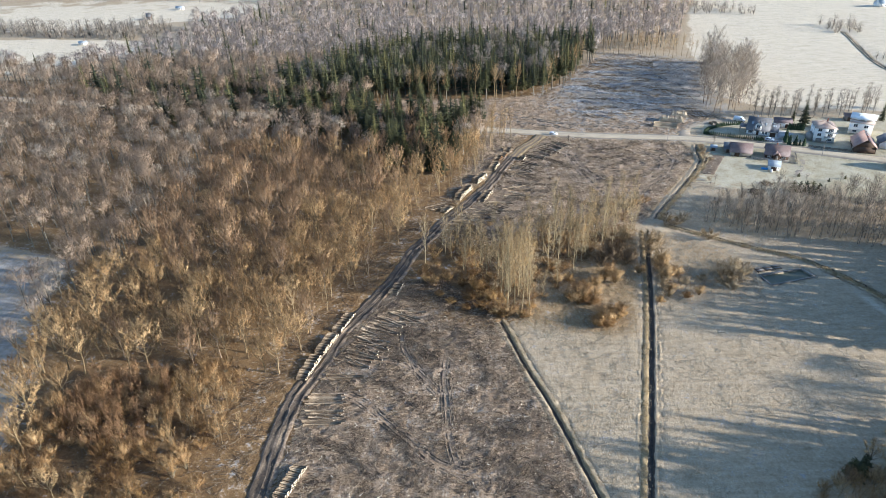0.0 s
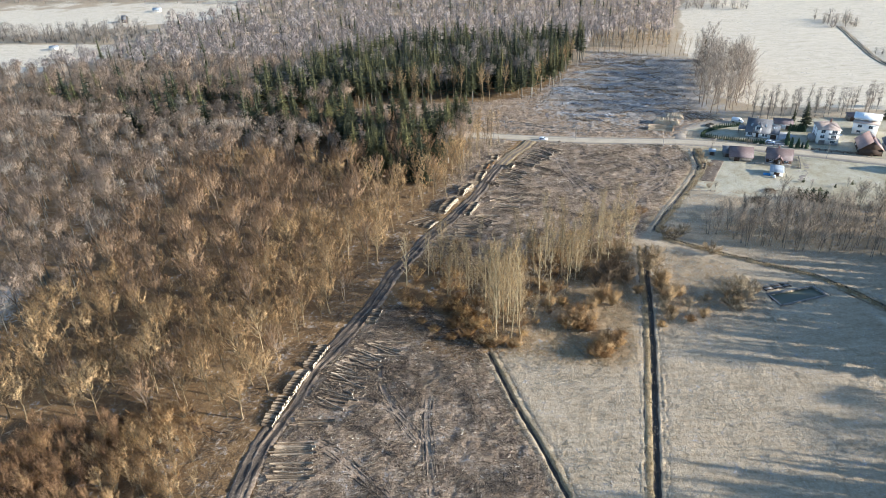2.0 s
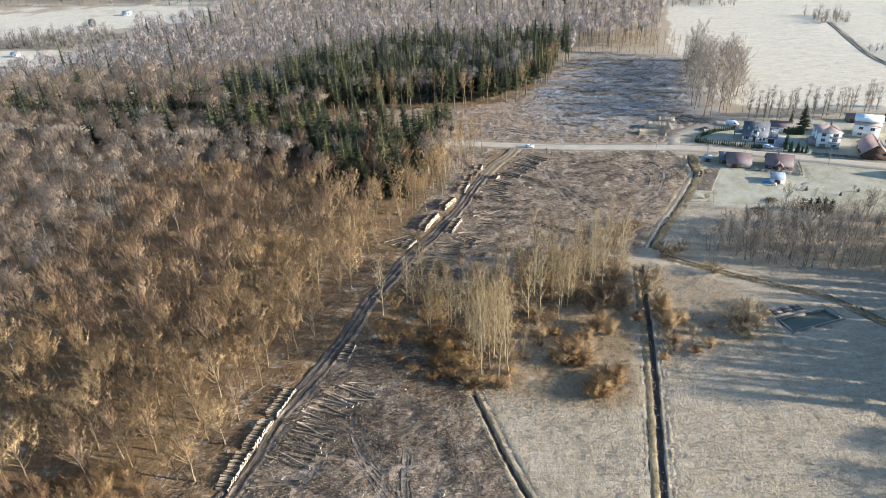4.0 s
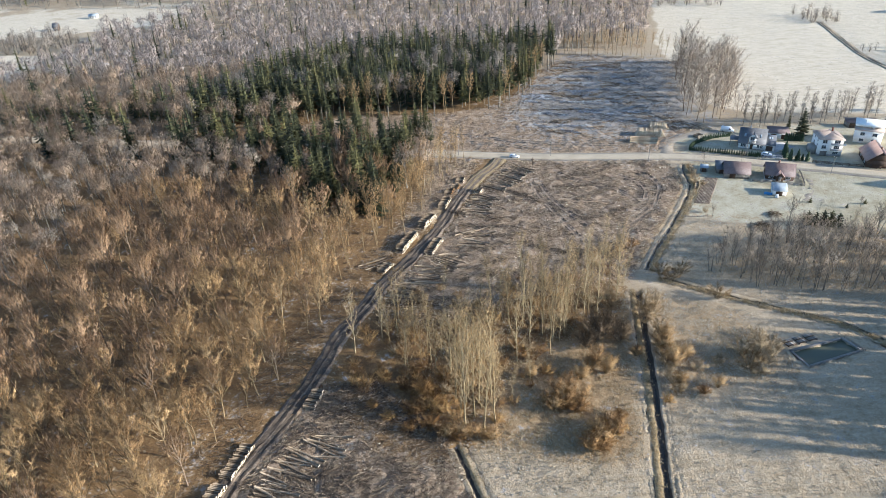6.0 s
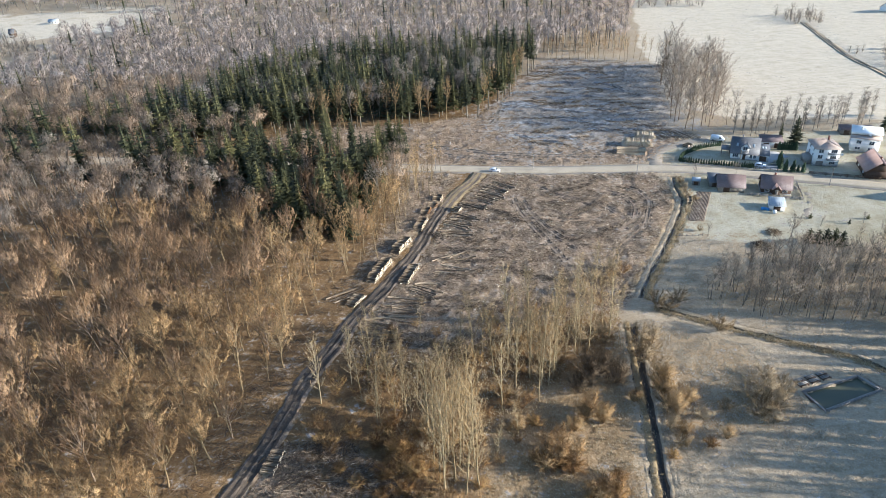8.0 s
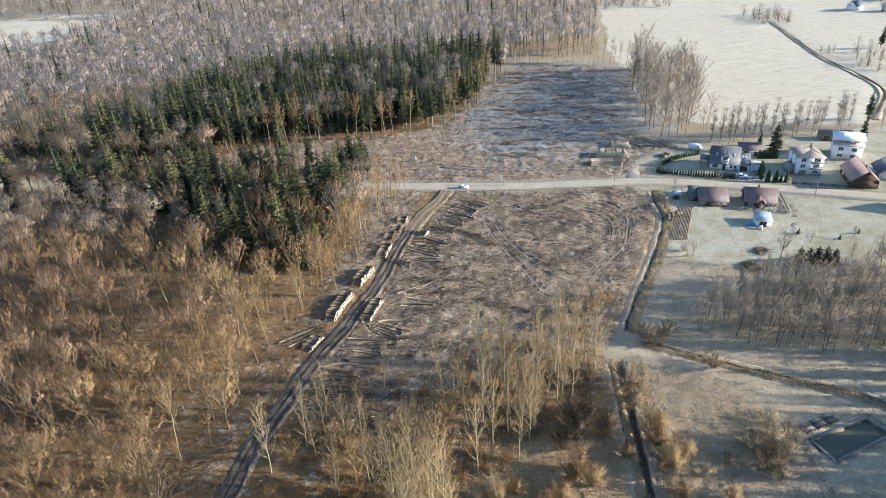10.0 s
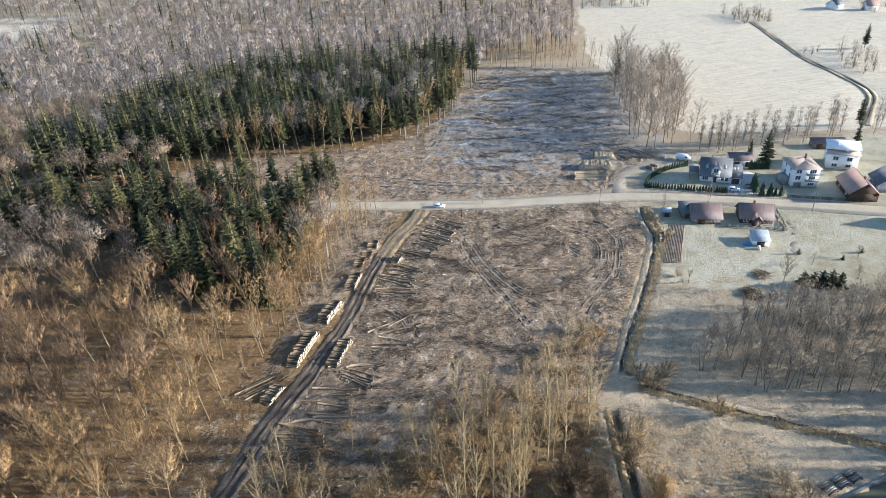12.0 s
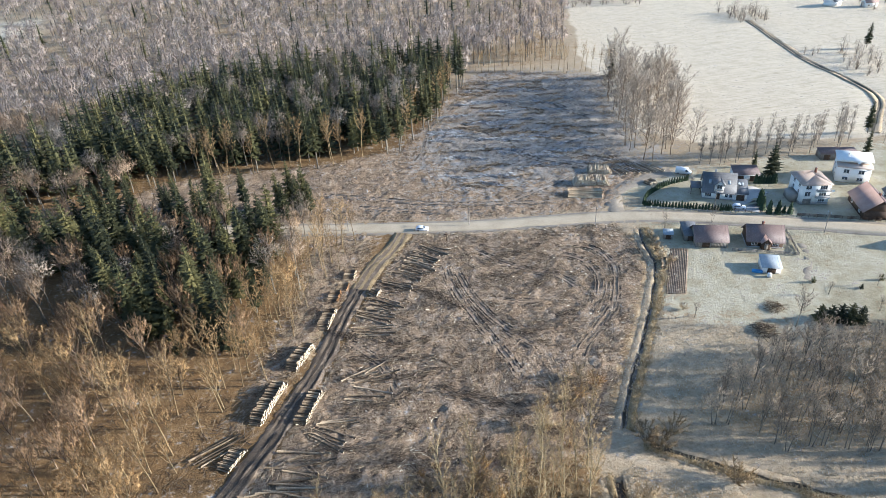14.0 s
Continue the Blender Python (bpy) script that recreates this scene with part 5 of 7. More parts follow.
for px, py in scatter([(-78, 114), (-76, 134), (-58, 138), (-54, 118), (-62, 110)], 3.6, 123):
    if rng.random() < 0.75:
        young.plant(px, py, rng.uniform(0.55, 0.95))
for px, py, k in ((-92, 99, 0.62), (-101, 103, 0.6), (-111, 116, 0.45), (-74, 98, 0.5), (-84, 95, 0.55), (-60, 99, 0.45), (-105, 124, 0.55), (-107, 132, 0.7)):
    oak.plant(px, py, k)
for px, py, s in ((86.7, 182, 1.3), (92, 184, 1.2), (95.8, 188, 1.15), (67.4, 187, 1.1), (68, 193, 1.2), (66, 181, 0.9), (70, 199, 1.1), (74, 183, 0.8), (80, 185, 0.7), (91.8, 213, 1.2), (80, 227, 1.1), (86, 227, 1.2), (82, 224, 1.0), (72, 190, 0.9), (66.5, 176, 0.9), (68, 185, 1.2), (67.5, 204, 1.3), (69, 210, 1.4), (88, 179.5, 1.0), (90.5, 187, 1.4), (87, 187.5, 1.2), (94, 193, 1.0), (70, 206, 1.2), (73, 212, 1.1), (118.5, 300, 0.7), (117, 295, 0.8), (116.5, 291, 0.7), (119, 304, 0.6), (118, 288, 0.6), (110, 266, 0.5)):
    tan_bush.plant(px, py, s)
for px, py, s in ((41.2, 160, 0.9), (44.5, 162, 1.0), (47.5, 163.5, 0.9), (43, 165.5, 0.8), (46.5, 167, 0.9), (49, 166, 0.8), (36, 173, 0.9), (39, 174.5, 1.0), (42, 173.5, 0.9), (40.5, 177, 0.9), (44, 177, 0.8), (34, 176, 0.7), (37.6, 179, 1.0), (41, 181, 0.9), (49.9, 188.9, 1.1), (48, 186, 0.9), (13.6, 167, 0.9), (10.5, 167, 0.8), (20.5, 165.5, 0.8), (16, 166.5, 0.9)):
    gold_bush.plant(px, py, s * 1.15, tall=0.85)
for px, py, s in ((52, 197.5, 1.6), (55, 200, 1.5), (58, 197, 1.5), (49, 195, 1.2), (57, 203, 1.4), (53, 204, 1.3), (60, 199, 1.1)):
    dark_thicket.plant(px, py, s * 0.8)
for px, py in scatter([(4, 180), (20, 168), (32, 180), (45, 195), (20, 200)], 4.5, 116):
    if rng.random() < 0.6:
        bush.plant(px, py, rng.uniform(0.5, 0.9))
for px, py in scatter(GROVE, 5.2, 128):
    if to_line(px, py, TRACK) > 5 and to_line(px, py, MAIN_DITCH) > 2 and rng.random() < 0.6:
        (bush if rng.random() < 0.6 else tan_bush).plant(px, py, rng.uniform(0.5, 1.1))
for px, py in scatter([(-16, 200), (-10, 178), (4, 168), (14, 167), (12, 185), (2, 218), (-6, 220)], 4.2, 119):
    if to_line(px, py, TRACK) > 5 and rng.random() < 0.7:
        bush.plant(px, py, rng.uniform(0.5, 1.0))
for px, py in ((140.4, 253), (142.6, 251.8), (144.8, 251.2), (147, 250.3), (149, 249.4)):
    dark_bush.plant(px, py, rng.uniform(0.95, 1.2), tall=0.85)
for px, py, s in ((150, 268, 0.35), (160, 262, 0.3), (168, 264, 0.35)):
    dark_bush.plant(px, py, s)
# ---- cut timber ----
def log_mesh(seed, n, r, bend=0.0, end="log_end", sides=8, side="log_bark"):
    rng = random.Random(seed)
    g = Geo()
    k = 2 if n < 5 else 4
    g.tube([(n * (i / (k - 1) - 0.5), rng.uniform(-bend, bend) * (0 < i < k - 1), rng.uniform(-bend, bend) * 0.3) for i in range(k)], [r * (1 - 0.25 * i / (k - 1)) for i in range(k)], sides, 0, cap=True, end_mi=1)
    return mesh_of("log", g, M[side], M[end])


SHORT = [log_mesh(s, n, r) for s, n, r in ((1, 3.0, 0.2), (2, 3.1, 0.17), (3, 2.9, 0.24), (4, 3.2, 0.21))]
SHORT_RED = [log_mesh(s, 3.0, r, end="log_end_red") for s, r in ((5, 0.2), (6, 0.17), (7, 0.22))]
LONG = [log_mesh(s, n, r, 0.15) for s, n, r in ((11, 9, 0.22), (12, 11.5, 0.25), (13, 7.5, 0.19), (14, 10, 0.3))]


def log_stack(p0, p1, layers, label, protos=SHORT, cross=None, group="log stacks along the track"):
    """Logs laid across the line p0-p1, in layers that step in towards the ends."""
    (ax, ay), (bx, by) = p0, p1
    n = math.hypot(bx - ax, by - ay)
    yaw = math.degrees(math.atan2(by - ay, bx - ax))
    ob = thing("log_stack", pose((ax + bx) / 2, (ay + by) / 2, 0, 0, 0, yaw), label, "log stack", group)
    rng = random.Random(int(ax * 31 + ay * 17))
    for k in range(layers):
        w = n - k * 0.5
        for i in range(int(w / 0.43)):
            u = -w / 2 + 0.43 * (i + 0.5) + rng.uniform(-0.06, 0.06)
            if k == layers - 1 and rng.random() < 0.35:
                continue
            share("log", protos[rng.randrange(len(protos))], ob, pose(u, rng.uniform(-0.17, 0.17), 0.16 + 0.36 * k + rng.uniform(-0.04, 0.04), 0, rng.uniform(-1.5, 1.5), 90 + rng.uniform(-3, 3)))
    return ob


STACKS = [((-8.2, 240.5), (-4.8, 246), 3), ((-2.2, 252), (3.6, 264.6), 6), ((5.6, 268.4), (10.8, 277.8), 6), ((14.0, 283.2), (17.0, 291.8), 4),
          ((-46.0, 138.6), (-43.2, 149.4), 4), ((-43.0, 149.8), (-39.9, 159.4), 4), ((-39.6, 160.4), (-36.2, 170.4), 3)]
for (ax, ay), (bx, by), k in STACKS:
    log_stack((ax + 1.5, ay - 0.75), (bx + 1.5, by - 0.75), k, "long stack of cut logs with pale ends facing the track")
log_stack((9.0, 248.9), (13.7, 259.1), 4, "stack of cut logs with bright pale ends by the felling")
log_stack((-41.5, 98), (-38.3, 108), 4, "stack of pale-ended logs at the track's muddy edge")
log_stack((-22.6, 179.5), (-20.4, 186.2), 3, "low stack of pale logs in the shade of the grove")
log_stack((18.6, 294.5), (20.4, 299.5), 3, "small stack of freshly cut reddish logs", SHORT_RED)
log_stack((24.2, 305), (25.6, 309.6), 4, "stack of peeled logs close to the road")
log_stack((21.6, 299.8), (23, 303.8), 2, "low stack of freshly cut reddish logs", SHORT_RED)
log_stack((30.0, 294.8), (32.4, 297.2), 4, "short high stack of logs beside the track")
# the large yard piles by the road
YARD = [log_mesh(s, n, r, side="log_peeled") for s, n, r in ((21, 5.4, 0.2), (22, 5.2, 0.23), (23, 5.6, 0.19))]
YARD_LONG = [log_mesh(s, n, r, side=b) for s, n, r, b in ((24, 11.6, 0.24, "log_bark"), (25, 11.9, 0.22, "log_peeled"), (26, 11.2, 0.26, "log_bark"))]
log_stack((110.4, 335.0), (112.2, 340.6), 6, "high yard pile of long straight brown logs", YARD_LONG, group="log yard piles")
log_stack((110.6, 347.9), (123.4, 344.0), 7, "high yard pile of peeled pale logs", YARD, group="log yard piles")
log_stack((119.4, 356.4), (128.4, 353.4), 5, "yard pile of peeled pale logs", YARD, group="log yard piles")
log_stack((135.4, 338.6), (139.6, 340.6), 3, "small yard pile of logs with bright ends", SHORT, group="log yard piles")
ROW = [log_mesh(s, n, r, 0.1, side="log_peeled" if s % 2 else "log_bark") for s, n, r in ((31, 8, 0.22), (32, 9, 0.25), (33, 7.5, 0.2), (34, 8.5, 0.24))]
for k in range(24):
    ob = share("log", ROW[k % 4], None, pose(129 + 0.72 * k, 353.6 - 0.16 * k + (k % 3) * 0.5, 0.22 + 0.25 * (k % 2), 0, 0, 108 + (k * 37) % 13 - 6))
    tagged(ob, "long frosted log lying in a row at the yard's edge", "log", "logs in the yard")


def lying(cx, cy, yaw, count, gap, seed, label="long felled trunk lying beside the track", spread=7, protos=LONG):
    rng = random.Random(seed)
    a = radians(yaw + 90)
    for i in range(count):
        off = (i - count / 2) * gap
        x = cx + math.cos(a) * off + rng.uniform(-1, 1) * spread * 0.12
        y = cy + math.sin(a) * off + rng.uniform(-0.3, 0.3)
        ob = share("log", protos[rng.randrange(len(protos))], None, pose(x, y, 0.24 + 0.14 * (i % 2), 0, rng.uniform(-1, 1), yaw + rng.uniform(-spread, spread) + 180 * (rng.random() < 0.3)))
        tagged(ob, label, "log", "felled trunks")


lying(49, 311, -46, 15, 0.95, 1, spread=9)
lying(43.5, 304, -44, 9, 0.9, 2, spread=9)
lying(38, 298, -38, 5, 0.9, 3)
lying(32, 287.5, -34, 12, 0.85, 4)
lying(29, 278.5, -16, 5, 1.0, 5)
lying(15.5, 243.5, -38, 5, 0.9, 6)
lying(18, 248, -4, 3, 0.8, 7)
lying(9, 236, -10, 10, 1.2, 8, spread=16)
lying(3, 228.5, -14, 9, 1.1, 9, spread=18)
lying(-36, 124, -2, 8, 0.7, 10, "short stack of trunks laid beside the muddy track", 4)
lying(-36.5, 130.6, -1, 7, 0.55, 11, "trunks with pale sawn ends laid side by side", 3)
lying(-33, 139, 2, 4, 0.7, 12)
lying(-28, 150, -27, 12, 1.0, 13, spread=12)
lying(-24, 160.5, -27, 13, 1.0, 14, spread=12)
lying(-16, 168, -24, 7, 1.2, 15, spread=18)
lying(26, 262, 18, 5, 1.2, 16, spread=22)
lying(24, 255, -30, 3, 1.5, 17, spread=20)
lying(-8, 246, 20, 5, 1.0, 18, spread=10)

# ---- felling debris, too many sticks to count ----
def clear_of_ruts(x, y):
    return np.minimum.reduce([to_line(x, y, spline(line, 3.0)) for line in RUTS]) > 1.0


def debris(name, poly, count, seed, thick, length, lift, label, mat, steep=0.16, sparse=0.55):
    rng = np.random.default_rng(seed)
    p = np.array(poly, dtype=float)
    x = rng.uniform(p[:, 0].min(), p[:, 0].max(), count * 3)
    y = rng.uniform(p[:, 1].min(), p[:, 1].max(), count * 3)
    clump = waves(x, y, 9, seed) + 0.6 * waves(x, y, 22, seed + 1)
    k = (depth_in(x, y, poly) > -1) & (to_line(x, y, TRACK) > 3.2) & clear_of_ruts(x, y) & (rng.random(len(x)) < np.clip(sparse + 0.55 * clump, 0.12 * (sparse > 0.3), 1))
    x, y = x[k][:count], y[k][:count]
    n = len(x)
    a = rng.normal(0.15, 0.7, n) + 1.1 * waves(x, y, 14, seed + 2)
    half = rng.uniform(*length, n) / 2
    r = rng.uniform(*thick, n)
    z = rng.uniform(0.05, lift, n)
    tilt = rng.normal(0, steep, n)
    d = np.stack([np.cos(a) * np.cos(tilt), np.sin(a) * np.cos(tilt), np.sin(tilt)], 1)
    side = np.stack([-np.sin(a), np.cos(a), np.zeros(n)], 1)
    c = np.stack([x, y, z], 1)
    up = np.array([0, 0, 1.0])
    ring = [side * r[:, None], up * r[:, None] * 1.3, -side * r[:, None]]
    v = np.stack([c - d * half[:, None] + o for o in ring] + [c + d * half[:, None] + 0.35 * o for o in ring], 1).reshape(-1, 3)
    base = (np.arange(n) * 6)[:, None]
    f = np.concatenate([base + q for q in ((0, 1, 4), (0, 4, 3), (1, 2, 5), (1, 5, 4))])
    ob = new(name, raw_mesh(name, v, f.astype(np.int32), [mat], attrs={"tint": np.repeat(rng.random(n), 6)}))
    return tagged(ob, label, "branches", kind="stuff")


debris("branch_litter", CLEAR_SOUTH, 20000, 31, (0.02, 0.06), (0.5, 2.8), 0.4, "frosted cut branches strewn over the felling", M["stick"])
debris("branch_litter", CLEAR_MID, 26000, 32, (0.02, 0.065), (0.5, 3.0), 0.4, "frosted cut branches strewn over the felling", M["stick"])
debris("branch_litter", CLEAR_NORTH, 20000, 33, (0.025, 0.06), (0.6, 2.8), 0.45, "rimed branches strewn over the northern felling", M["stick"])
debris("brushwood", CLEAR_SOUTH, 12000, 38, (0.02, 0.05), (0.6, 2.4), 0.8, "tangled heaps of dark brushwood on the felling", M["stick_brown"], 0.5, 0.15)
debris("brushwood", CLEAR_SOUTH, 8000, 50, (0.03, 0.075), (0.8, 3.2), 0.4, "dark branches lying in patches on the felling", M["stick_brown"], 0.2, 0.35)
debris("brushwood", CLEAR_MID, 9000, 39, (0.02, 0.05), (0.6, 2.4), 0.7, "tangled heaps of dark brushwood on the felling", M["stick"], 0.5, -0.02)
debris("brushwood", CLEAR_NORTH, 7000, 46, (0.03, 0.09), (1.0, 3.6), 0.8, "brown heaps of brushwood on the northern felling", M["stick_brown"], 0.3, 0.1)
debris("brushwood", CLEAR_SOUTH[2:10], 8000, 47, (0.03, 0.08), (0.8, 3.0), 1.0, "dark brushwood heaped on the felling", M["stick_brown"], 0.5, 0.25)
debris("brushwood", [(2, 100), (6, 120), (16, 122), (22, 108), (20, 98)], 600, 48, (0.03, 0.09), (0.8, 3.4), 1.3, "dark tangle of felled branches", M["stick_brown"], 0.5, 0.4)
debris("brushwood", CLEAR_NORTH, 5000, 40, (0.04, 0.09), (0.8, 3.4), 0.9, "rimed heaps of brushwood on the northern felling", M["stick_rime"], 0.5, 0.0)
debris("branch_litter", [(-6, 250), (14, 275), (30, 312), (36, 331), (14, 331), (6, 300)], 3500, 49, (0.025, 0.07), (0.6, 3.0), 0.45, "cut branches and tops left beside the road", M["stick"])
debris("wood_chips", CLEAR_SOUTH, 500, 34, (0.06, 0.14), (0.3, 1.4), 0.3, "pale split wood and offcuts on the felling", M["log_end"])
debris("wood_chips", CLEAR_MID, 600, 35, (0.06, 0.14), (0.3, 1.4), 0.3, "pale split wood and offcuts on the felling", M["log_end"])
def windrow(name, lines, seed, per_metre, width, thick, length, lift, label, mat):
    """Branches raked into long low heaps that follow the lines."""
    rng = np.random.default_rng(seed)
    cs, ds = [], []
    for line in lines:
        p = spline(line, 0.5)
        d = np.gradient(p, axis=0)
        k = rng.integers(len(p), size=int(len(p) * 0.5 * per_metre))
        o = rng.normal(0, width, len(k))
        a = np.arctan2(d[k, 1], d[k, 0]) + rng.normal(0, 0.45, len(k))
        cs.append(np.stack([p[k, 0] - np.sin(a) * o, p[k, 1] + np.cos(a) * o, 0.05 + rng.random(len(k)) * lift * np.exp(-(o / (1.3 * width)) ** 2)], 1))
        ds.append(a)
    c, a = np.concatenate(cs), np.concatenate(ds)
    n = len(c)
    tilt, half, r = rng.normal(0, 0.25, n), rng.uniform(*length, n) / 2, rng.uniform(*thick, n)
    d = np.stack([np.cos(a) * np.cos(tilt), np.sin(a) * np.cos(tilt), np.sin(tilt)], 1)
    side = np.stack([-np.sin(a), np.cos(a), np.zeros(n)], 1)
    ring = [side * r[:, None], np.array([0, 0, 1.3]) * r[:, None], -side * r[:, None]]
    v = np.stack([c - d * half[:, None] + o for o in ring] + [c + d * half[:, None] + 0.35 * o for o in ring], 1).reshape(-1, 3)
    base = (np.arange(n) * 6)[:, None]
    f = np.concatenate([base + q for q in ((0, 1, 4), (0, 4, 3), (1, 2, 5), (1, 5, 4))])
    ob = new(name, raw_mesh(name, v, f.astype(np.int32), [mat], attrs={"tint": np.repeat(rng.random(n), 6)}))
    return tagged(ob, label, "branches", kind="stuff")


windrow("windrow", [[(19.7, 280), (26.8, 275.6), (33.8, 272.5), (42.4, 271.4)], [(22, 268), (32, 266), (44, 264)], [(20, 262), (30, 259), (42, 259)], [(41, 253.5), (47, 249), (53, 245), (60, 242.4)], [(40, 296), (48, 290), (52, 282)], [(18, 252), (27, 251), (37, 254)], [(14, 240), (24, 239), (34, 243)],
                    [(62, 296), (72, 294), (82, 298)], [(64, 268), (74, 268), (82, 274)], [(10, 234), (20, 232), (30, 235)], [(66, 304), (78, 306), (88, 310)], [(68, 284), (76, 287), (83, 293)]], 71, 13, 1.1, (0.03, 0.08), (0.8, 3.4), 0.55, "dark branches raked into low rows on the felling", M["stick_brown"])
windrow("windrow", [[(-34, 158), (-24, 156), (-14, 161)], [(-22, 150), (-15, 155), (-6, 158)], [(0, 155), (5, 148), (7, 138)], [(-26, 138), (-18, 134), (-12, 126)], [(-36, 116), (-28, 112), (-20, 104)], [(-18, 120), (-13, 112), (-12, 102)]], 72, 14, 1.1, (0.03, 0.08), (0.8, 3.2), 0.55, "dark branches raked into low rows on the felling", M["stick_brown"])
sweep = random.Random(73)
north_rows = []
for k in range(120):
    x, y, n = sweep.uniform(66, 138), sweep.uniform(350, 484), sweep.uniform(3, 8)
    if depth_in(np.array([x - n, x + n]), np.array([y + 1, y - 1]), CLEAR_NORTH).min() > 2:
        north_rows.append([(x - n, y + sweep.uniform(-1, 4)), (x, y), (x + n, y + sweep.uniform(-4, 2))])
windrow("windrow", north_rows[::2], 74, 9, 0.5, (0.04, 0.1), (0.9, 3.6), 0.7, "brown branches raked into rows on the northern felling", M["stick"])
windrow("windrow", north_rows[1::2], 75, 10, 0.6, (0.04, 0.1), (0.9, 3.6), 0.8, "rimed branches raked into rows on the northern felling", M["stick_rime"])
WEST_VERGE = [(p[0] - 2.5, p[1] + 1) for p in TRACK[2:17]] + [(p[0] - 12, p[1] + 4) for p in TRACK[2:17]][::-1]
debris("branch_litter", WEST_VERGE, 9000, 36, (0.025, 0.08), (0.8, 4.0), 0.6, "brushwood piled along the track's edge", M["stick_brown"])
debris("dead_wood", WOOD_SOUTH[:13] + [(-80, 250), (-112, 112)], 5000, 37, (0.03, 0.09), (1.0, 5.0), 0.3, "fallen branches on the forest floor", M["stick_brown"])


def grass(name, poly, count, seed, height, width, label, mat):
    """Leaning tufts of blades."""
    rng = np.random.default_rng(seed)
    p = np.array(poly, dtype=float)
    x = rng.uniform(p[:, 0].min(), p[:, 0].max(), count * 3)
    y = rng.uniform(p[:, 1].min(), p[:, 1].max(), count * 3)
    k = (depth_in(x, y, poly) > -4 + rng.exponential(5.0, len(x))) & (rng.random(len(x)) < np.clip(0.5 + 0.5 * waves(x, y, 5, seed), 0.15, 1))
    for line in (MAIN_DITCH, PATH, DIAG_DITCH, STRIP):
        k &= to_line(x, y, line) > 1.5
    x, y = x[k][:count], y[k][:count]
    n = len(x)
    tint = rng.random(n)
    vs = []
    for _ in range(4):
        a, h = rng.uniform(0, 6.28, n), rng.uniform(*height, n)
        dx, dy = np.cos(a) * width, np.sin(a) * width
        lx, ly = rng.normal(-0.25, 0.4, n) * h, rng.normal(0.0, 0.4, n) * h
        vs += [np.stack([x - dx, y - dy, 0 * x - 0.1], 1), np.stack([x + dx, y + dy, 0 * x - 0.1], 1), np.stack([x + lx, y + ly, h], 1)]
    v = np.stack(vs, 1).reshape(-1, 3)
    f = np.arange(len(v), dtype=np.int32).reshape(-1, 3)
    ob = new(name, raw_mesh(name, v, f, [mat], attrs={"tint": np.repeat(tint, 12)}))
    return tagged(ob, label, "grass", kind="stuff")


grass("dry_grass", TAN, 8000, 41, (0.3, 0.7), 0.06, "tall dry straw-coloured grass touched by frost", M["straw"])
grass("dry_grass", [(60, 168), (68, 222), (95, 208), (99, 190), (98, 176), (80, 172)], 8000, 42, (0.2, 0.55), 0.06, "tall tussocky grass grey with frost", M["frost_grass"])
grass("meadow_grass", [(14, 166), (56, 168), (46, 130), (38, 96), (30, 98), (23, 125)], 7000, 43, (0.11, 0.27), 0.11, "short frosted meadow tussocks", M["frost_grass"])
grass("meadow_grass", [(59, 168), (99, 178), (125, 165), (90, 98), (41, 96)], 10000, 44, (0.09, 0.25), 0.11, "short frosted meadow tussocks", M["frost_grass"])
grass("meadow_grass", [(84, 240), (98, 260), (118, 252), (150, 245), (135, 198), (110, 206)], 5000, 45, (0.2, 0.5), 0.09, "rough frosted grass under the alders", M["frost_grass"])
def bank_grass(line, offset, width, count, seed, height, mat, label):
    """Uneven tufts that hang over a ditch's edge."""
    rng = np.random.default_rng(seed)
    p = spline(line, 0.5)[6:-6]
    d = np.gradient(p, axis=0)
    d /= np.linalg.norm(d, axis=1)[:, None] + 1e-9
    k = rng.integers(len(p), size=count)
    k = k[rng.random(count) < np.clip(0.6 + 0.5 * waves(p[k, 0], p[k, 1], 4, seed), 0.15, 1)]
    o = offset + rng.normal(0, width, len(k))
    x, y = p[k, 0] + d[k, 1] * o, p[k, 1] - d[k, 0] * o
    vs = []
    for _ in range(4):
        a, h = rng.uniform(0, 6.28, len(k)), rng.uniform(*height, len(k))
        dx, dy = np.cos(a) * 0.07, np.sin(a) * 0.07
        vs += [np.stack([x - dx, y - dy, 0 * x - 0.15], 1), np.stack([x + dx, y + dy, 0 * x - 0.15], 1), np.stack([x + rng.normal(0, 0.5, len(k)) * h, y + rng.normal(0, 0.5, len(k)) * h, h], 1)]
    v = np.stack(vs, 1).reshape(-1, 3)
    ob = new("bank_grass", raw_mesh("bank_grass", v, np.arange(len(v), dtype=np.int32).reshape(-1, 3), [mat], attrs={"tint": np.repeat(rng.random(len(k)), 12)}))
    return tagged(ob, label, "grass", kind="stuff")


bank_grass(MAIN_DITCH, -1.5, 0.6, 4200, 61, (0.15, 0.5), M["straw"], "ochre grass hanging over the ditch's bank")
bank_grass(MAIN_DITCH, 2.0, 0.45, 1600, 62, (0.12, 0.4), M["frost_grass"], "frosted grass along the ditch's edge")
bank_grass(DIAG_DITCH, -1.5, 0.5, 1000, 63, (0.15, 0.45), M["straw"], "ochre grass along the narrow ditch")
bank_grass(DIAG_DITCH, 1.5, 0.4, 900, 64, (0.15, 0.4), M["frost_grass"], "frosted grass along the narrow ditch")
bank_grass(EAST_DITCH, -1.8, 0.9, 3000, 65, (0.2, 0.7), M["straw"], "dry ochre grass between the felling and the ditch")
bank_grass(EAST_DITCH, 1.6, 0.5, 1400, 66, (0.15, 0.5), M["frost_grass"], "frosted grass along the garden ditch")
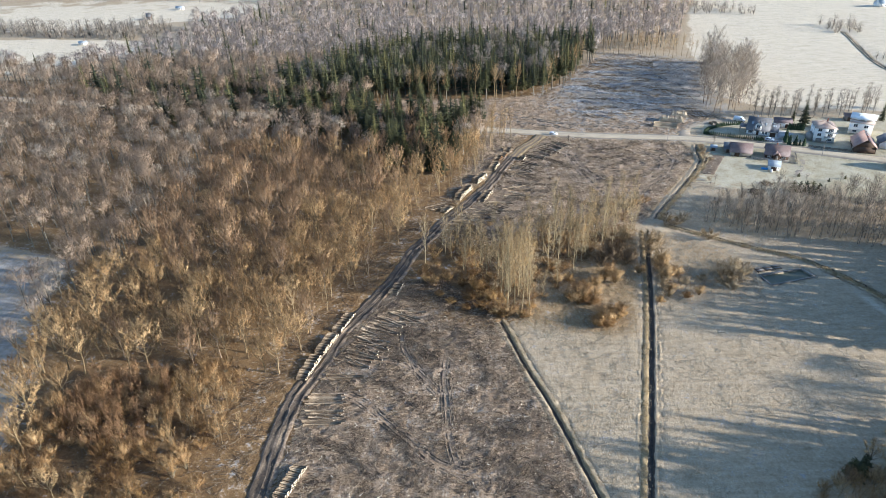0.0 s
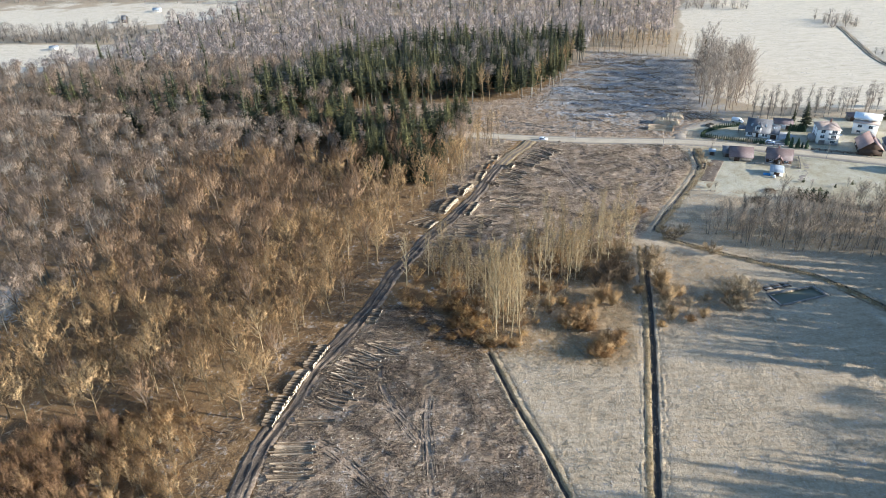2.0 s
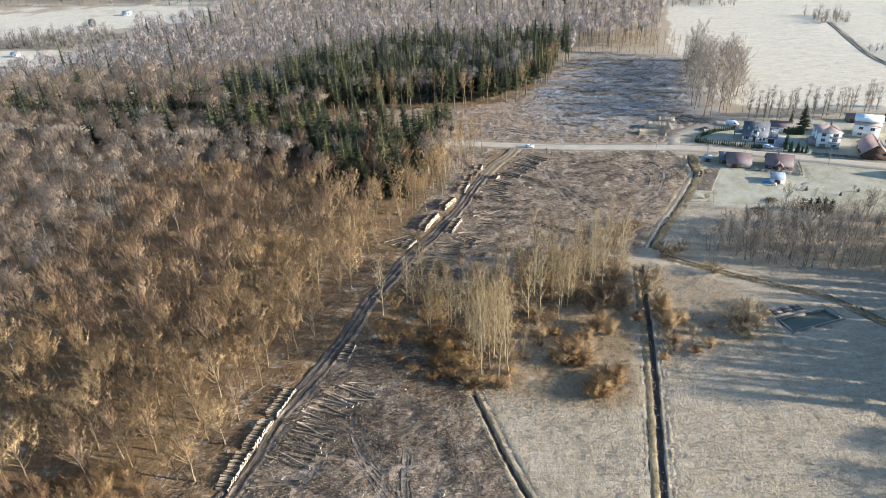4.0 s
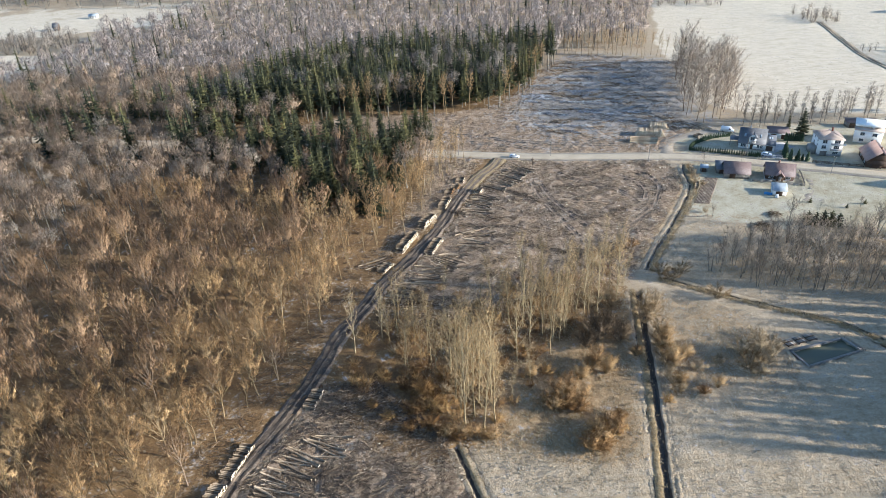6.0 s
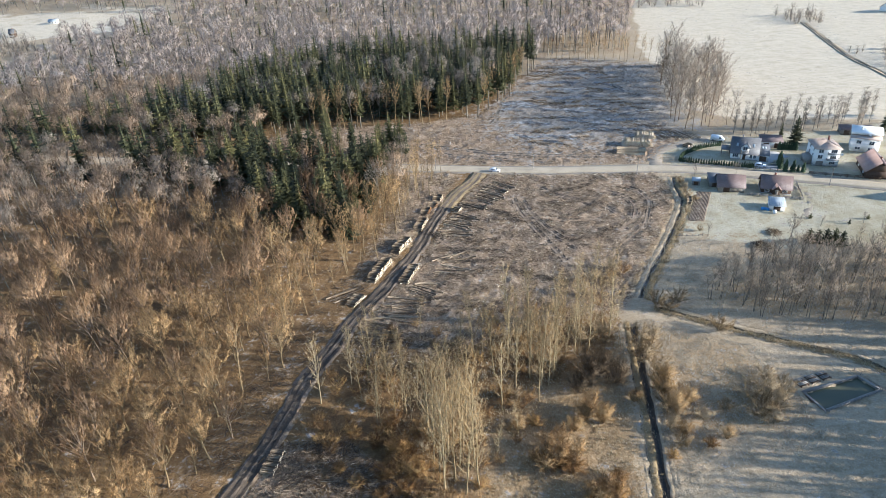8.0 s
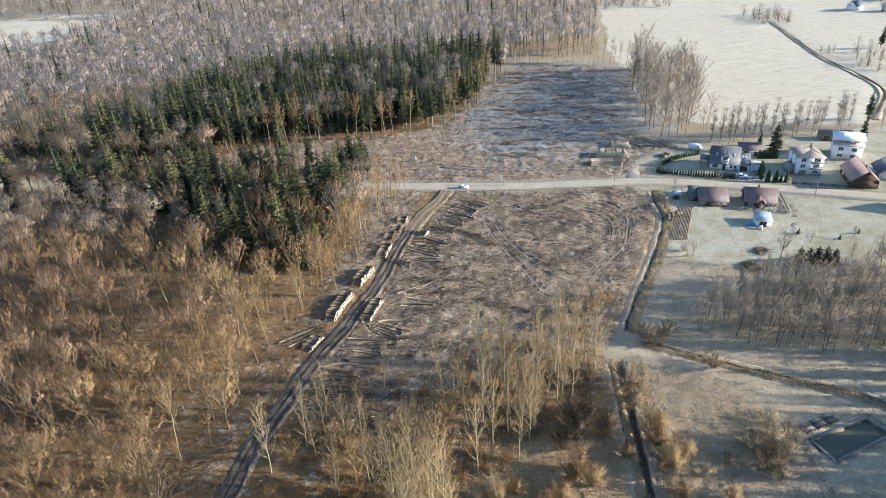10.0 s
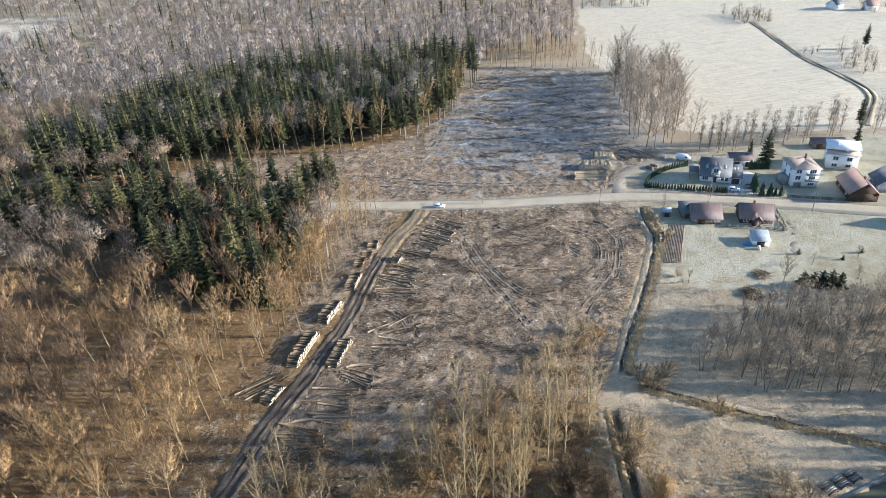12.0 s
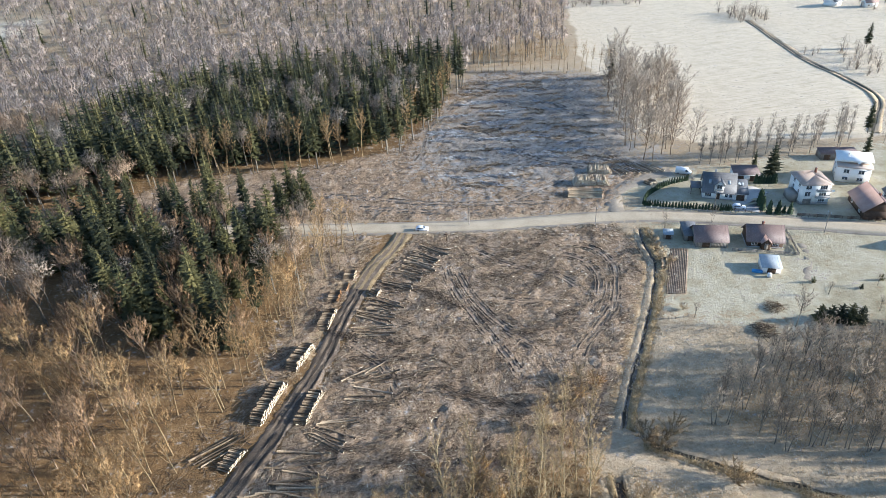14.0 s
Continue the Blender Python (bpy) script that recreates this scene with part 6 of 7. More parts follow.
bank_grass(PATH_DITCH, 0.9, 0.7, 3600, 67, (0.3, 0.9), M["straw"], "rank dry grass along the path's ditch")
# ---- buildings, local x along the front, front at negative y ----
M["roof_dark"] = surf("roof_dark", [(0.065, 0.067, 0.07), (0.125, 0.128, 0.135), (0.23, 0.23, 0.235)], 5, 0.3, rough=0.6, bump=0.3)
M["roof_brown"] = surf("roof_brown", [(0.09, 0.065, 0.06), (0.16, 0.115, 0.105), (0.27, 0.22, 0.21)], 5, 0.3, rough=0.65, bump=0.3)
M["roof_red"] = surf("roof_red", [(0.22, 0.135, 0.11), (0.34, 0.225, 0.185), (0.46, 0.335, 0.29)], 5, 0.3, rough=0.7, bump=0.3)
M["roof_pale"] = surf("roof_pale", [(0.20, 0.23, 0.25), (0.31, 0.345, 0.365), (0.44, 0.47, 0.485)], 4, 0.4, rough=0.55, bump=0.1)
M["roof_tan"] = surf("roof_tan", [(0.26, 0.19, 0.15), (0.41, 0.32, 0.26), (0.54, 0.45, 0.39)], 5, 0.3, rough=0.6, bump=0.2)
M["plaster"] = surf("plaster", [(0.62, 0.61, 0.58), (0.76, 0.75, 0.72), (0.82, 0.81, 0.79)], 5, 0.3, bump=0.15)
M["plinth"] = surf("plinth", [(0.22, 0.21, 0.20), (0.33, 0.32, 0.30), (0.42, 0.41, 0.39)], 5, 0.4)
M["timber"] = surf("timber", [(0.035, 0.022, 0.015), (0.08, 0.05, 0.033), (0.15, 0.10, 0.07)], 5, 0.4, stretch=(0.3, 1, 3))
M["wood_grey"] = surf("wood_grey", [(0.12, 0.105, 0.09), (0.24, 0.215, 0.185), (0.38, 0.35, 0.31)], 5, 0.4, rand=0.4)
M["brick"] = surf("brick", [(0.18, 0.07, 0.045), (0.30, 0.13, 0.085), (0.38, 0.20, 0.14)], 6, 0.5)
M["concrete"] = surf("concrete", [(0.26, 0.255, 0.24), (0.38, 0.37, 0.35), (0.52, 0.51, 0.49)], 4, 0.4)
M["steel"] = surf("steel", [(0.25, 0.25, 0.26), (0.36, 0.36, 0.37)], 5, 1, rough=0.4, metal=0.7, bump=0)
M["tarp"] = surf("tarp", [(0.03, 0.14, 0.32), (0.05, 0.24, 0.50), (0.10, 0.34, 0.60)], 3, 0.8, rough=0.5)
M["rubber"] = surf("rubber", [(0.012, 0.012, 0.012), (0.03, 0.03, 0.03)], 8, 2, rough=0.8)
M["car_white"] = surf("car_white", [(0.70, 0.71, 0.72), (0.78, 0.79, 0.80)], 2, 0.5, rough=0.3, bump=0, spec=0.6)
M["lamp_red"] = surf("lamp_red", [(0.35, 0.02, 0.02), (0.45, 0.03, 0.03)], 5, 1, rough=0.3, bump=0)
M["lamp_clear"] = surf("lamp_clear", [(0.6, 0.6, 0.58), (0.75, 0.75, 0.72)], 5, 1, rough=0.2, bump=0)


def wall_shell(w, d, h, t=0.3):
    g = Geo()
    g.box((0, -d / 2 + t / 2, h / 2), (w, t, h)).box((0, d / 2 - t / 2, h / 2), (w, t, h))
    g.box((-w / 2 + t / 2, 0, h / 2), (t, d - 2 * t, h)).box((w / 2 - t / 2, 0, h / 2), (t, d - 2 * t, h))
    return g


def gable_walls(w, d, eave, ridge, t=0.3):
    """Four walls in one, with gables at both ends of the x axis."""
    g = wall_shell(w, d, eave, t)
    for x in (-w / 2, w / 2 - t):
        g.prism([(-d / 2, eave), (d / 2, eave), (0, ridge)], "x", x, x + t)
    return g


def slope(x0, x1, y0, z0, y1, z1, t=0.18):
    """A roof slab from the eave line (y0, z0) to the ridge line (y1, z1)."""
    return Geo().prism([(y0, z0), (y1, z1), (y1, z1 + t), (y0, z0 + t)], "x", x0, x1)


def window(parent, x, y, z, w, h, facing="front", bars=1):
    """A window standing 3 cm proud of its wall: frame, sill and panes."""
    turn = {"front": 0, "left": -90, "right": 90, "back": 180}[facing]
    ob = new("window")
    ob.parent = parent
    ob.matrix_basis = pose(x, y, z, 0, 0, turn)
    f = Geo()
    f.box((0, -0.03, h / 2 + 0.04), (w + 0.16, 0.1, 0.08)).box((0, -0.03, -h / 2 - 0.04), (w + 0.16, 0.1, 0.08))
    f.box((-w / 2 - 0.04, -0.03, 0), (0.08, 0.1, h)).box((w / 2 + 0.04, -0.03, 0), (0.08, 0.1, h))
    for k in range(bars):
        f.box((-w / 2 + w * (k + 1) / (bars + 1), -0.03, 0), (0.06, 0.08, h))
    part("frame", f, M["paint_white"], ob)
    part("sill", Geo().box((0, -0.1, -h / 2 - 0.1), (w + 0.24, 0.22, 0.05)), M["plinth"], ob)
    n = bars + 1
    for k in range(n):
        part("pane", Geo().box((-w / 2 + w * (k + 0.5) / n, -0.02, 0), (w / n - 0.05, 0.03, h)), M["glass"], ob)
    return ob


def door_leaf(parent, x, y, z, w, h, mat, label, name="door"):
    g = Geo().box((x, y - 0.03, z + h / 2), (w, 0.1, h))
    for k in range(3):
        g.box((x, y - 0.09, z + h * (0.2 + 0.3 * k)), (w * 0.8, 0.03, h * 0.2))
    ob = part(name, g, mat, parent, label)
    part("handle", Geo().box((x + w * 0.4, y - 0.13, z + h * 0.5), (0.04, 0.06, 0.14)), M["steel"], ob)
    return ob


def chimney(parent, x, y, z, h, mat):
    ob = part("chimney", Geo().box((x, y, z + h / 2), (0.6, 0.6, h)).box((x, y, z + h + 0.05), (0.74, 0.74, 0.1)), mat, parent)
    part("flue", Geo().tube([(x, y, z + h + 0.1), (x, y, z + h + 0.35)], [0.14, 0.14], 8, cap=True), M["steel"], ob)


def dormer_house():
    yaw, w, d, eave, ridge = -27.5, 10.2, 9.0, 3.1, 8.0
    ob = thing("dormer_house", pose(154.9, 324.6, 0, 0, 0, yaw), "white plastered house with a dark grey dormer roof and garage", "house")
    f = -d / 2
    part("wall", gable_walls(w, d, eave, ridge - 0.25), M["plaster"], ob)
    part("plinth", wall_shell(w + 0.08, d + 0.08, 0.4, 0.34), M["plinth"], ob)
    s = (ridge - eave) / (d / 2)
    for side in (-1, 1):
        roof = part("roof", slope(-w / 2 - 0.5, w / 2 + 0.5, side * (d / 2 + 0.6), eave - 0.6 * s, 0, ridge), M["roof_dark"], ob)
        for k in range(9):
            yy = side * (d / 2 + 0.6) * (1 - (k + 0.5) / 9.5)
            part("tile_course", Geo().box((0, yy, eave + (d / 2 - abs(yy)) * s + 0.2), (w + 0.98, 0.07, 0.05)), M["roof_dark"], roof)
    # dormer with its own gable and a balcony
    dormer = part("dormer", Geo().prism([(-1.5, eave), (1.5, eave), (1.5, 5.6), (0, 7.1), (-1.5, 5.6)], "y", f - 0.15, -0.6), M["plaster"], ob)
    for side in (-1, 1):
        part("dormer_roof", Geo().prism([(side * 2.0, 5.15), (0, 7.15), (0, 7.33), (side * 2.0, 5.33)], "y", f - 0.6, -0.3), M["roof_dark"], dormer)
    window(ob, 0, f - 0.18, 4.9, 1.6, 1.5)
    bal = part("balcony", Geo().box((0, f - 0.75, 3.2), (2.8, 1.2, 0.18)), M["plinth"], ob, "small front balcony")
    for k in range(12):
        part("baluster", Geo().box((-1.3 + 2.6 * k / 11, f - 1.3, 3.75), (0.05, 0.05, 0.92)), M["timber"], bal)
    part("handrail", Geo().box((0, f - 1.3, 4.24), (2.8, 0.08, 0.07)), M["timber"], bal)
    window(ob, -3.3, f - 0.01, 1.7, 2.0, 1.3, bars=2)
    window(ob, 2.6, f - 0.01, 1.7, 0.9, 1.3)
    window(ob, 4.0, f - 0.01, 1.7, 0.9, 1.3)
    door_leaf(ob, 0, f, 0.15, 1.1, 2.1, M["timber"], "dark front door")
    window(ob, -w / 2 - 0.01, -1.4, 1.7, 1.4, 1.3, "left")
    window(ob, -w / 2 - 0.01, 0.6, 5.0, 1.2, 1.3, "left")
    for x in (-3.0, 3.1):
        part("skylight", Geo().prism([(-2.9, eave + 1.95), (-1.9, eave + 3.03), (-1.98, eave + 3.12), (-2.98, eave + 2.04)], "x", x - 0.45, x + 0.45), M["roof_pale"], ob)
    chimney(ob, -1.4, 0.5, ridge - 0.8, 1.5, M["plinth"])
    # garage wing
    part("garage_wall", Geo().box((w / 2 + 2.0, -0.8, 1.45), (4.0, 7.2, 2.9)), M["plaster"], ob)
    part("garage_roof", slope(w / 2 + 0.01, w / 2 + 4.4, -5.0, 2.7, 3.2, 4.6), M["roof_dark"], ob)
    for x in (1.2, 2.2):
        part("skylight", Geo().prism([(-0.4, 3.97), (1.2, 4.34), (1.2, 4.44), (-0.4, 4.07)], "x", w / 2 + x, w / 2 + x + 0.8), M["roof_pale"], ob)
    gate = part("garage_door", Geo().box((w / 2 + 2.0, -4.43, 1.15), (2.6, 0.08, 2.2)), M["timber"], ob)
    for k in range(4):
        part("panel", Geo().box((w / 2 + 2.0, -4.49, 0.35 + 0.53 * k), (2.5, 0.05, 0.46)), M["timber"], gate)
    # open terrace roof at the gable
    roof = part("terrace_roof", Geo().box((-w / 2 - 2.1, 0.5, 2.8), (3.6, 5.6, 0.2)), M["roof_dark"], ob)
    for x in (-3.6, -0.5):
        for y in (-2.0, 3.0):
            part("post", Geo().box((-w / 2 + x, y, 1.35), (0.16, 0.16, 2.7)), M["timber"], roof)
    return ob


def tall_house():
    yaw, w, d, eave = -15.0, 9.0, 10.2, 7.4
    ob = thing("tall_house", pose(181.4, 313.0, 0, 0, 0, yaw), "three-storey white house with balconies and a pale tan hip roof", "house")
    f = -d / 2
    part("wall", wall_shell(w, d, eave), M["plaster"], ob)
    part("plinth", wall_shell(w + 0.08, d + 0.08, 0.9, 0.34), M["plinth"], ob)
    e, top = 0.5, 9.4
    a, b = (-w / 2 - e, f - e), (w / 2 + e, d / 2 + e)
    r0, r1 = (0, -1.7), (0, 2.0)
    z = eave - 0.05
    faces = {"front": [(a[0], a[1], z), (b[0], a[1], z), (*r0, top)], "back": [(b[0], b[1], z), (a[0], b[1], z), (*r1, top)],
             "left": [(a[0], b[1], z), (a[0], a[1], z), (*r0, top), (*r1, top)], "right": [(b[0], a[1], z), (b[0], b[1], z), (*r1, top), (*r0, top)]}
    for p in faces.values():
        lo = [(x, y, q - 0.16) for x, y, q in p]
        n = len(p)
        roof = part("roof", Geo().add(p + lo, [tuple(range(n)), tuple(range(2 * n - 1, n - 1, -1))] + [(k, k + n, (k + 1) % n + n, (k + 1) % n) for k in range(n)]), M["roof_tan"], ob)
        for k in range(1, 9):
            s = k / 9
            foot = Vector(p[0]).lerp(Vector(p[1]), s)
            head = Vector(p[-1]).lerp(Vector(p[2]), s) if n == 4 else Vector(p[2])
            head = foot.lerp(head, 0.96 if n == 4 else 1 - abs(s - 0.5) * 1.7)
            part("seam", Geo().tube([foot + Vector((0, 0, 0.04)), head + Vector((0, 0, 0.04))], [0.04, 0.04], 4), M["roof_tan"], roof)
    chimney(ob, 1.2, 1.0, 9.0, 1.5, M["brick"])
    for lvl, z in enumerate((1.5, 4.0, 6.4)):
        if lvl:
            window(ob, -2.6, f - 0.01, z, 1.7, 1.4, bars=1)
            window(ob, 2.2, f - 0.01, z, 2.2, 1.5, bars=2)
            bal = part("balcony", Geo().box((2.0, f - 0.7, z - 1.25), (4.4, 1.3, 0.2)), M["plaster"], ob, "white balcony with a solid parapet")
            part("parapet", Geo().box((2.0, f - 1.3, z - 0.75), (4.4, 0.1, 0.85)).box((-0.15, f - 0.7, z - 0.75), (0.1, 1.1, 0.85)).box((4.15, f - 0.7, z - 0.75), (0.1, 1.1, 0.85)), M["plinth"], bal)
        else:
            window(ob, 2.2, f - 0.01, z, 2.0, 0.9, bars=2)
            door_leaf(ob, -2.4, f, 0.1, 2.6, 2.1, M["wood_grey"], "grey garage door", "garage_door")
        for y in (-2.6, 1.6):
            window(ob, -w / 2 - 0.01, y, z, 1.2, 1.2, "left")
    dish = part("satellite_dish", Geo().add([(4.6 + 0.5 * math.cos(k * 0.785), f - 1.55, 5.7 + 0.5 * math.sin(k * 0.785)) for k in range(8)] + [(4.6, f - 1.3, 5.7)], [(k, (k + 1) % 8, 8) for k in range(8)]), M["paint_white"], ob, "white satellite dish")
    part("arm", Geo().tube([(4.6, f - 1.3, 5.7), (4.6, f - 0.6, 5.5)], [0.04, 0.04], 5), M["steel"], dish)
    part("lean_to", Geo().prism([(-w / 2 - 2.4, 0), (-w / 2 - 0.02, 0), (-w / 2 - 0.02, 3.2), (-w / 2 - 2.4, 2.5)], "y", -3.0, 2.4), M["wood_grey"], ob, "low grey lean-to against the side wall")
    part("annex", Geo().box((-0.8, d / 2 + 1.2, 3.2), (5.0, 2.36, 6.4)), M["plaster"], ob)
    return ob


def flat_house():
    ob = thing("flat_roof_house", pose(205.6, 322.4, 0, 0, 0, -33.0), "white two-storey house with a shallow pale roof", "house")
    w, d, h = 10.4, 9.0, 5.8
    part("wall", wall_shell(w, d, h), M["plaster"], ob)
    part("upper_wall", Geo().prism([(-d / 2 + 3.2, h), (d / 2, h), (d / 2, h + 1.9), (-d / 2 + 3.2, h + 1.4)], "x", -w / 2, w / 2), M["plaster"], ob)
    part("roof", slope(-w / 2 - 0.6, w / 2 + 0.6, -d / 2 + 2.2, h + 1.3, d / 2 + 0.6, h + 2.1, 0.22), M["plaster"], ob, "white upper roof")
    part("roof", slope(-w / 2 - 0.4, w / 2 + 0.4, -d / 2 - 0.6, h - 0.15, -d / 2 + 3.15, h + 0.35, 0.2), M["roof_tan"], ob, "pale tan lower roof")
    for x in (-2.4, 2.2):
        window(ob, x, -d / 2 - 0.01, 1.5, 1.7, 1.0, bars=1)
        window(ob, x, -d / 2 - 0.01, 4.2, 1.7, 1.3, bars=1)
    for z in (1.6, 4.3):
        window(ob, -w / 2 - 0.01, -1.0, z, 1.2, 1.1, "left")
        window(ob, -w / 2 - 0.01, 2.2, z, 1.2, 1.1, "left")
    part("satellite_dish", Geo().add([(1.2 + 0.55 * math.cos(k * 0.785), -2.2, h + 1.0 + 0.55 * math.sin(k * 0.785)) for k in range(8)] + [(1.2, -1.95, h + 1.0)], [(k, (k + 1) % 8, 8) for k in range(8)]), M["paint_white"], ob, "white satellite dish")
    chimney(ob, -2.0, 1.0, h + 1.6, 1.0, M["plaster"])
    return ob


def cottage():
    yaw, w, d, eave, ridge = -22.6, 10.0, 7.6, 2.5, 5.7
    ob = thing("timber_cottage", pose(150.1, 291.6, 0, 0, 0, yaw), "dark log cottage with white windows and a brown roof", "house")
    f = -d / 2
    part("wall", gable_walls(w, d, eave, ridge - 0.2, 0.25), M["timber"], ob)
    for k in range(7):
        part("timber_course", Geo().box((0, f - 0.02, 0.35 + 0.31 * k), (w + 0.06, 0.09, 0.25)), M["timber"], ob)
    part("plinth", wall_shell(w + 0.3, d + 0.3, 0.25, 0.34), M["concrete"], ob)
    s = (ridge - eave) / (d / 2)
    for side in (-1, 1):
        roof = part("roof", slope(-w / 2 - 0.5, w / 2 + 0.5, side * (d / 2 + 0.7), eave - 0.7 * s, 0, ridge, 0.15), M["roof_brown"], ob)
        for k in range(14):
            x = -w / 2 - 0.4 + (w + 0.8) * k / 13
            part("roof_rib", slope(x - 0.018, x + 0.018, side * (d / 2 + 0.7), eave - 0.7 * s + 0.15, 0, ridge + 0.15, 0.008), M["roof_brown"], roof)
    porch = part("porch", Geo().prism([(-1.2, 0), (1.2, 0), (1.2, 2.4), (0, 3.6), (-1.2, 2.4)], "y", f - 1.6, f + 0.5), M["timber"], ob, "gabled wooden porch")
    for side in (-1, 1):
        part("porch_roof", Geo().prism([(side * 1.6, 2.1), (0, 3.7), (0, 3.82), (side * 1.6, 2.22)], "y", f - 1.9, f + 1.6), M["roof_red"], porch, "reddish porch roof")
    door_leaf(ob, 0, f - 1.6, 0.2, 1.0, 2.0, M["wood_grey"], "weathered porch door")
    for x in (-3.0, 3.0):
        window(ob, x - 0.42, f - 0.08, 1.4, 0.72, 1.2)
        window(ob, x + 0.42, f - 0.08, 1.4, 0.72, 1.2)
    chimney(ob, -0.6, 0.3, ridge - 0.5, 1.3, M["brick"])
    return ob


def barn():
    yaw, w, d, eave, ridge = -18.5, 9.2, 8.4, 2.4, 5.4
    ob = thing("barn", pose(135.0, 296.4, 0, 0, 0, yaw), "weathered wooden barn with a purple-brown metal roof", "barn")
    f = -d / 2
    part("wall", gable_walls(w, d, eave, ridge - 0.2, 0.2), M["wood_grey"], ob)
    s = (ridge - eave) / (d / 2)
    for k in range(22):
        part("board", Geo().box((-w / 2 + 0.2 + (w - 0.4) * k / 21, f - 0.02, eave / 2), (0.33, 0.06, eave - 0.05)), M["wood_grey"], ob)
    for side in (-1, 1):
        roof = part("roof", slope(-w / 2 - 0.5, w / 2 + 0.5, side * (d / 2 + 0.6), eave - 0.6 * s, 0, ridge, 0.12), M["roof_brown"], ob)
        for k in range(14):
            x = -w / 2 - 0.4 + (w + 0.8) * k / 13
            part("roof_rib", slope(x - 0.018, x + 0.018, side * (d / 2 + 0.6), eave - 0.6 * s + 0.12, 0, ridge + 0.12, 0.008), M["roof_brown"], roof)
    part("barn_door", Geo().box((-1.6, f - 0.09, 1.05), (2.2, 0.08, 2.1)), M["timber"], ob)
    return ob


def plain_house(name, x, y, yaw, w, d, eave, ridge, wall, roof, label, category="house", wins=2):
    ob = thing(name, pose(x, y, 0, 0, 0, yaw), label, category)
    part("wall", gable_walls(w, d, eave, ridge - 0.2), M[wall], ob)
    s = (ridge - eave) / (d / 2)
    for side in (-1, 1):
        part("roof", slope(-w / 2 - 0.5, w / 2 + 0.5, side * (d / 2 + 0.6), eave - 0.6 * s, 0, ridge, 0.16), M[roof], ob)
    for k in range(wins):
        window(ob, -w / 2 + w * (k + 0.5) / wins, -d / 2 - 0.01, 1.5, 1.2, 1.2)
    chimney(ob, w * 0.2, 0.4, ridge - 0.5, 1.1, M["brick"])
    return ob


def mono_shed(name, x, y, yaw, w, d, lo, hi, wall, roof, label, doors=1):
    ob = thing(name, pose(x, y, 0, 0, 0, yaw), label, "shed")
    t = 0.15
    part("wall", Geo().prism([(-d / 2, 0), (d / 2, 0), (d / 2, hi), (-d / 2, lo)], "x", -w / 2, w / 2), M[wall], ob)
    top = part("roof", slope(-w / 2 - 0.3, w / 2 + 0.3, -d / 2 - 0.4, lo + 0.02 - 0.4 * (hi - lo) / d, d / 2 + 0.3, hi + 0.02 + 0.3 * (hi - lo) / d, 0.1), M[roof], ob)
    for k in range(int(w / 0.7)):
        u = -w / 2 + 0.35 + 0.7 * k
        part("roof_rib", slope(u - 0.03, u + 0.03, -d / 2 - 0.4, lo + 0.12 - 0.4 * (hi - lo) / d, d / 2 + 0.3, hi + 0.12 + 0.3 * (hi - lo) / d, 0.02), M[roof], top)
    for k in range(doors):
        door_leaf(ob, -w / 2 + w * (k + 0.5) / doors, -d / 2, 0, min(2.2, w / doors * 0.6), lo * 0.85, M["timber"], "")
    return ob


dormer_house(), tall_house(), flat_house(), cottage(), barn()
plain_house("brown_roof_house", 194.6, 299.8, -112, 14, 9, 2.9, 6.6, "timber", "roof_red", "low house with a faded reddish-brown gable roof")
plain_house("side_house", 207, 301, -112, 9, 8, 3, 6, "plaster", "roof_dark", "plain house with a dark grey gable roof")
plain_house("garden_house", 199, 274, -20, 9, 8, 2.8, 6, "timber", "roof_brown", "brown wooden house with a dark roof by the road")
mono_shed("metal_shed", 142.9, 277.4, -24, 4.9, 5.6, 2.1, 2.7, "plaster", "roof_pale", "small white shed with a pale blue metal roof")
mono_shed("lean_to_shed", 131.2, 301.2, -18, 4.0, 7.6, 2.0, 2.5, "wood_grey", "roof_dark", "grey lean-to with a dark roof beside the barn")
mono_shed("outbuilding", 171.2, 333.6, -20, 8.6, 6.4, 2.6, 3.4, "plaster", "roof_brown", "low pale outbuilding with a brown roof", 2)
mono_shed("low_garage", 213.5, 339.4, -18, 13, 5, 2.4, 2.9, "wood_grey", "roof_brown", "long low garage with a brown roof", 3)
# a hut shape stands in for a heap of junk here
mono_shed("junk_heap_hut", 124.2, 301.5, -20, 2.6, 2.2, 1.9, 2.3, "wood_grey", "roof_pale", "tiny grey hut with a pale roof standing in for a junk heap")
for x, y, yaw, w, wall, roof in ((396, 574, 20, 12, "plaster", "roof_dark"), (414, 560, -15, 11, "plaster", "roof_red"), (407, 662, 10, 12, "plaster", "roof_pale"), (440, 600, 30, 11, "plaster", "roof_dark"), (470, 640, 0, 12, "plaster", "roof_brown"), (-315, 703, 10, 7, "timber", "roof_dark")):
    plain_house("far_house", x, y, yaw, w - 3, 8, 3.6, 6.6, wall, roof, "distant plain house beyond the fields")
plain_house("field_hut", -327, 587, 15, 6, 4, 2.3, 3.4, "plaster", "roof_pale", "small white hut on a frosted field", "hut", 1)
plain_house("white_hall", -303, 758, 5, 7.5, 6, 2.6, 4.2, "plaster", "roof_pale", "white hall on a distant field", "hall", 3)
tagged(part("tarp_cover", Geo().prism([(-0.6, 0), (0.6, 0), (0.35, 0.8), (-0.3, 0.9)], "y", -1.4, 1.4), M["tarp"]), "crumpled blue tarpaulin beside the shed", "tarpaulin").matrix_basis = pose(138.6, 276.6, 0, 0, 0, 60)
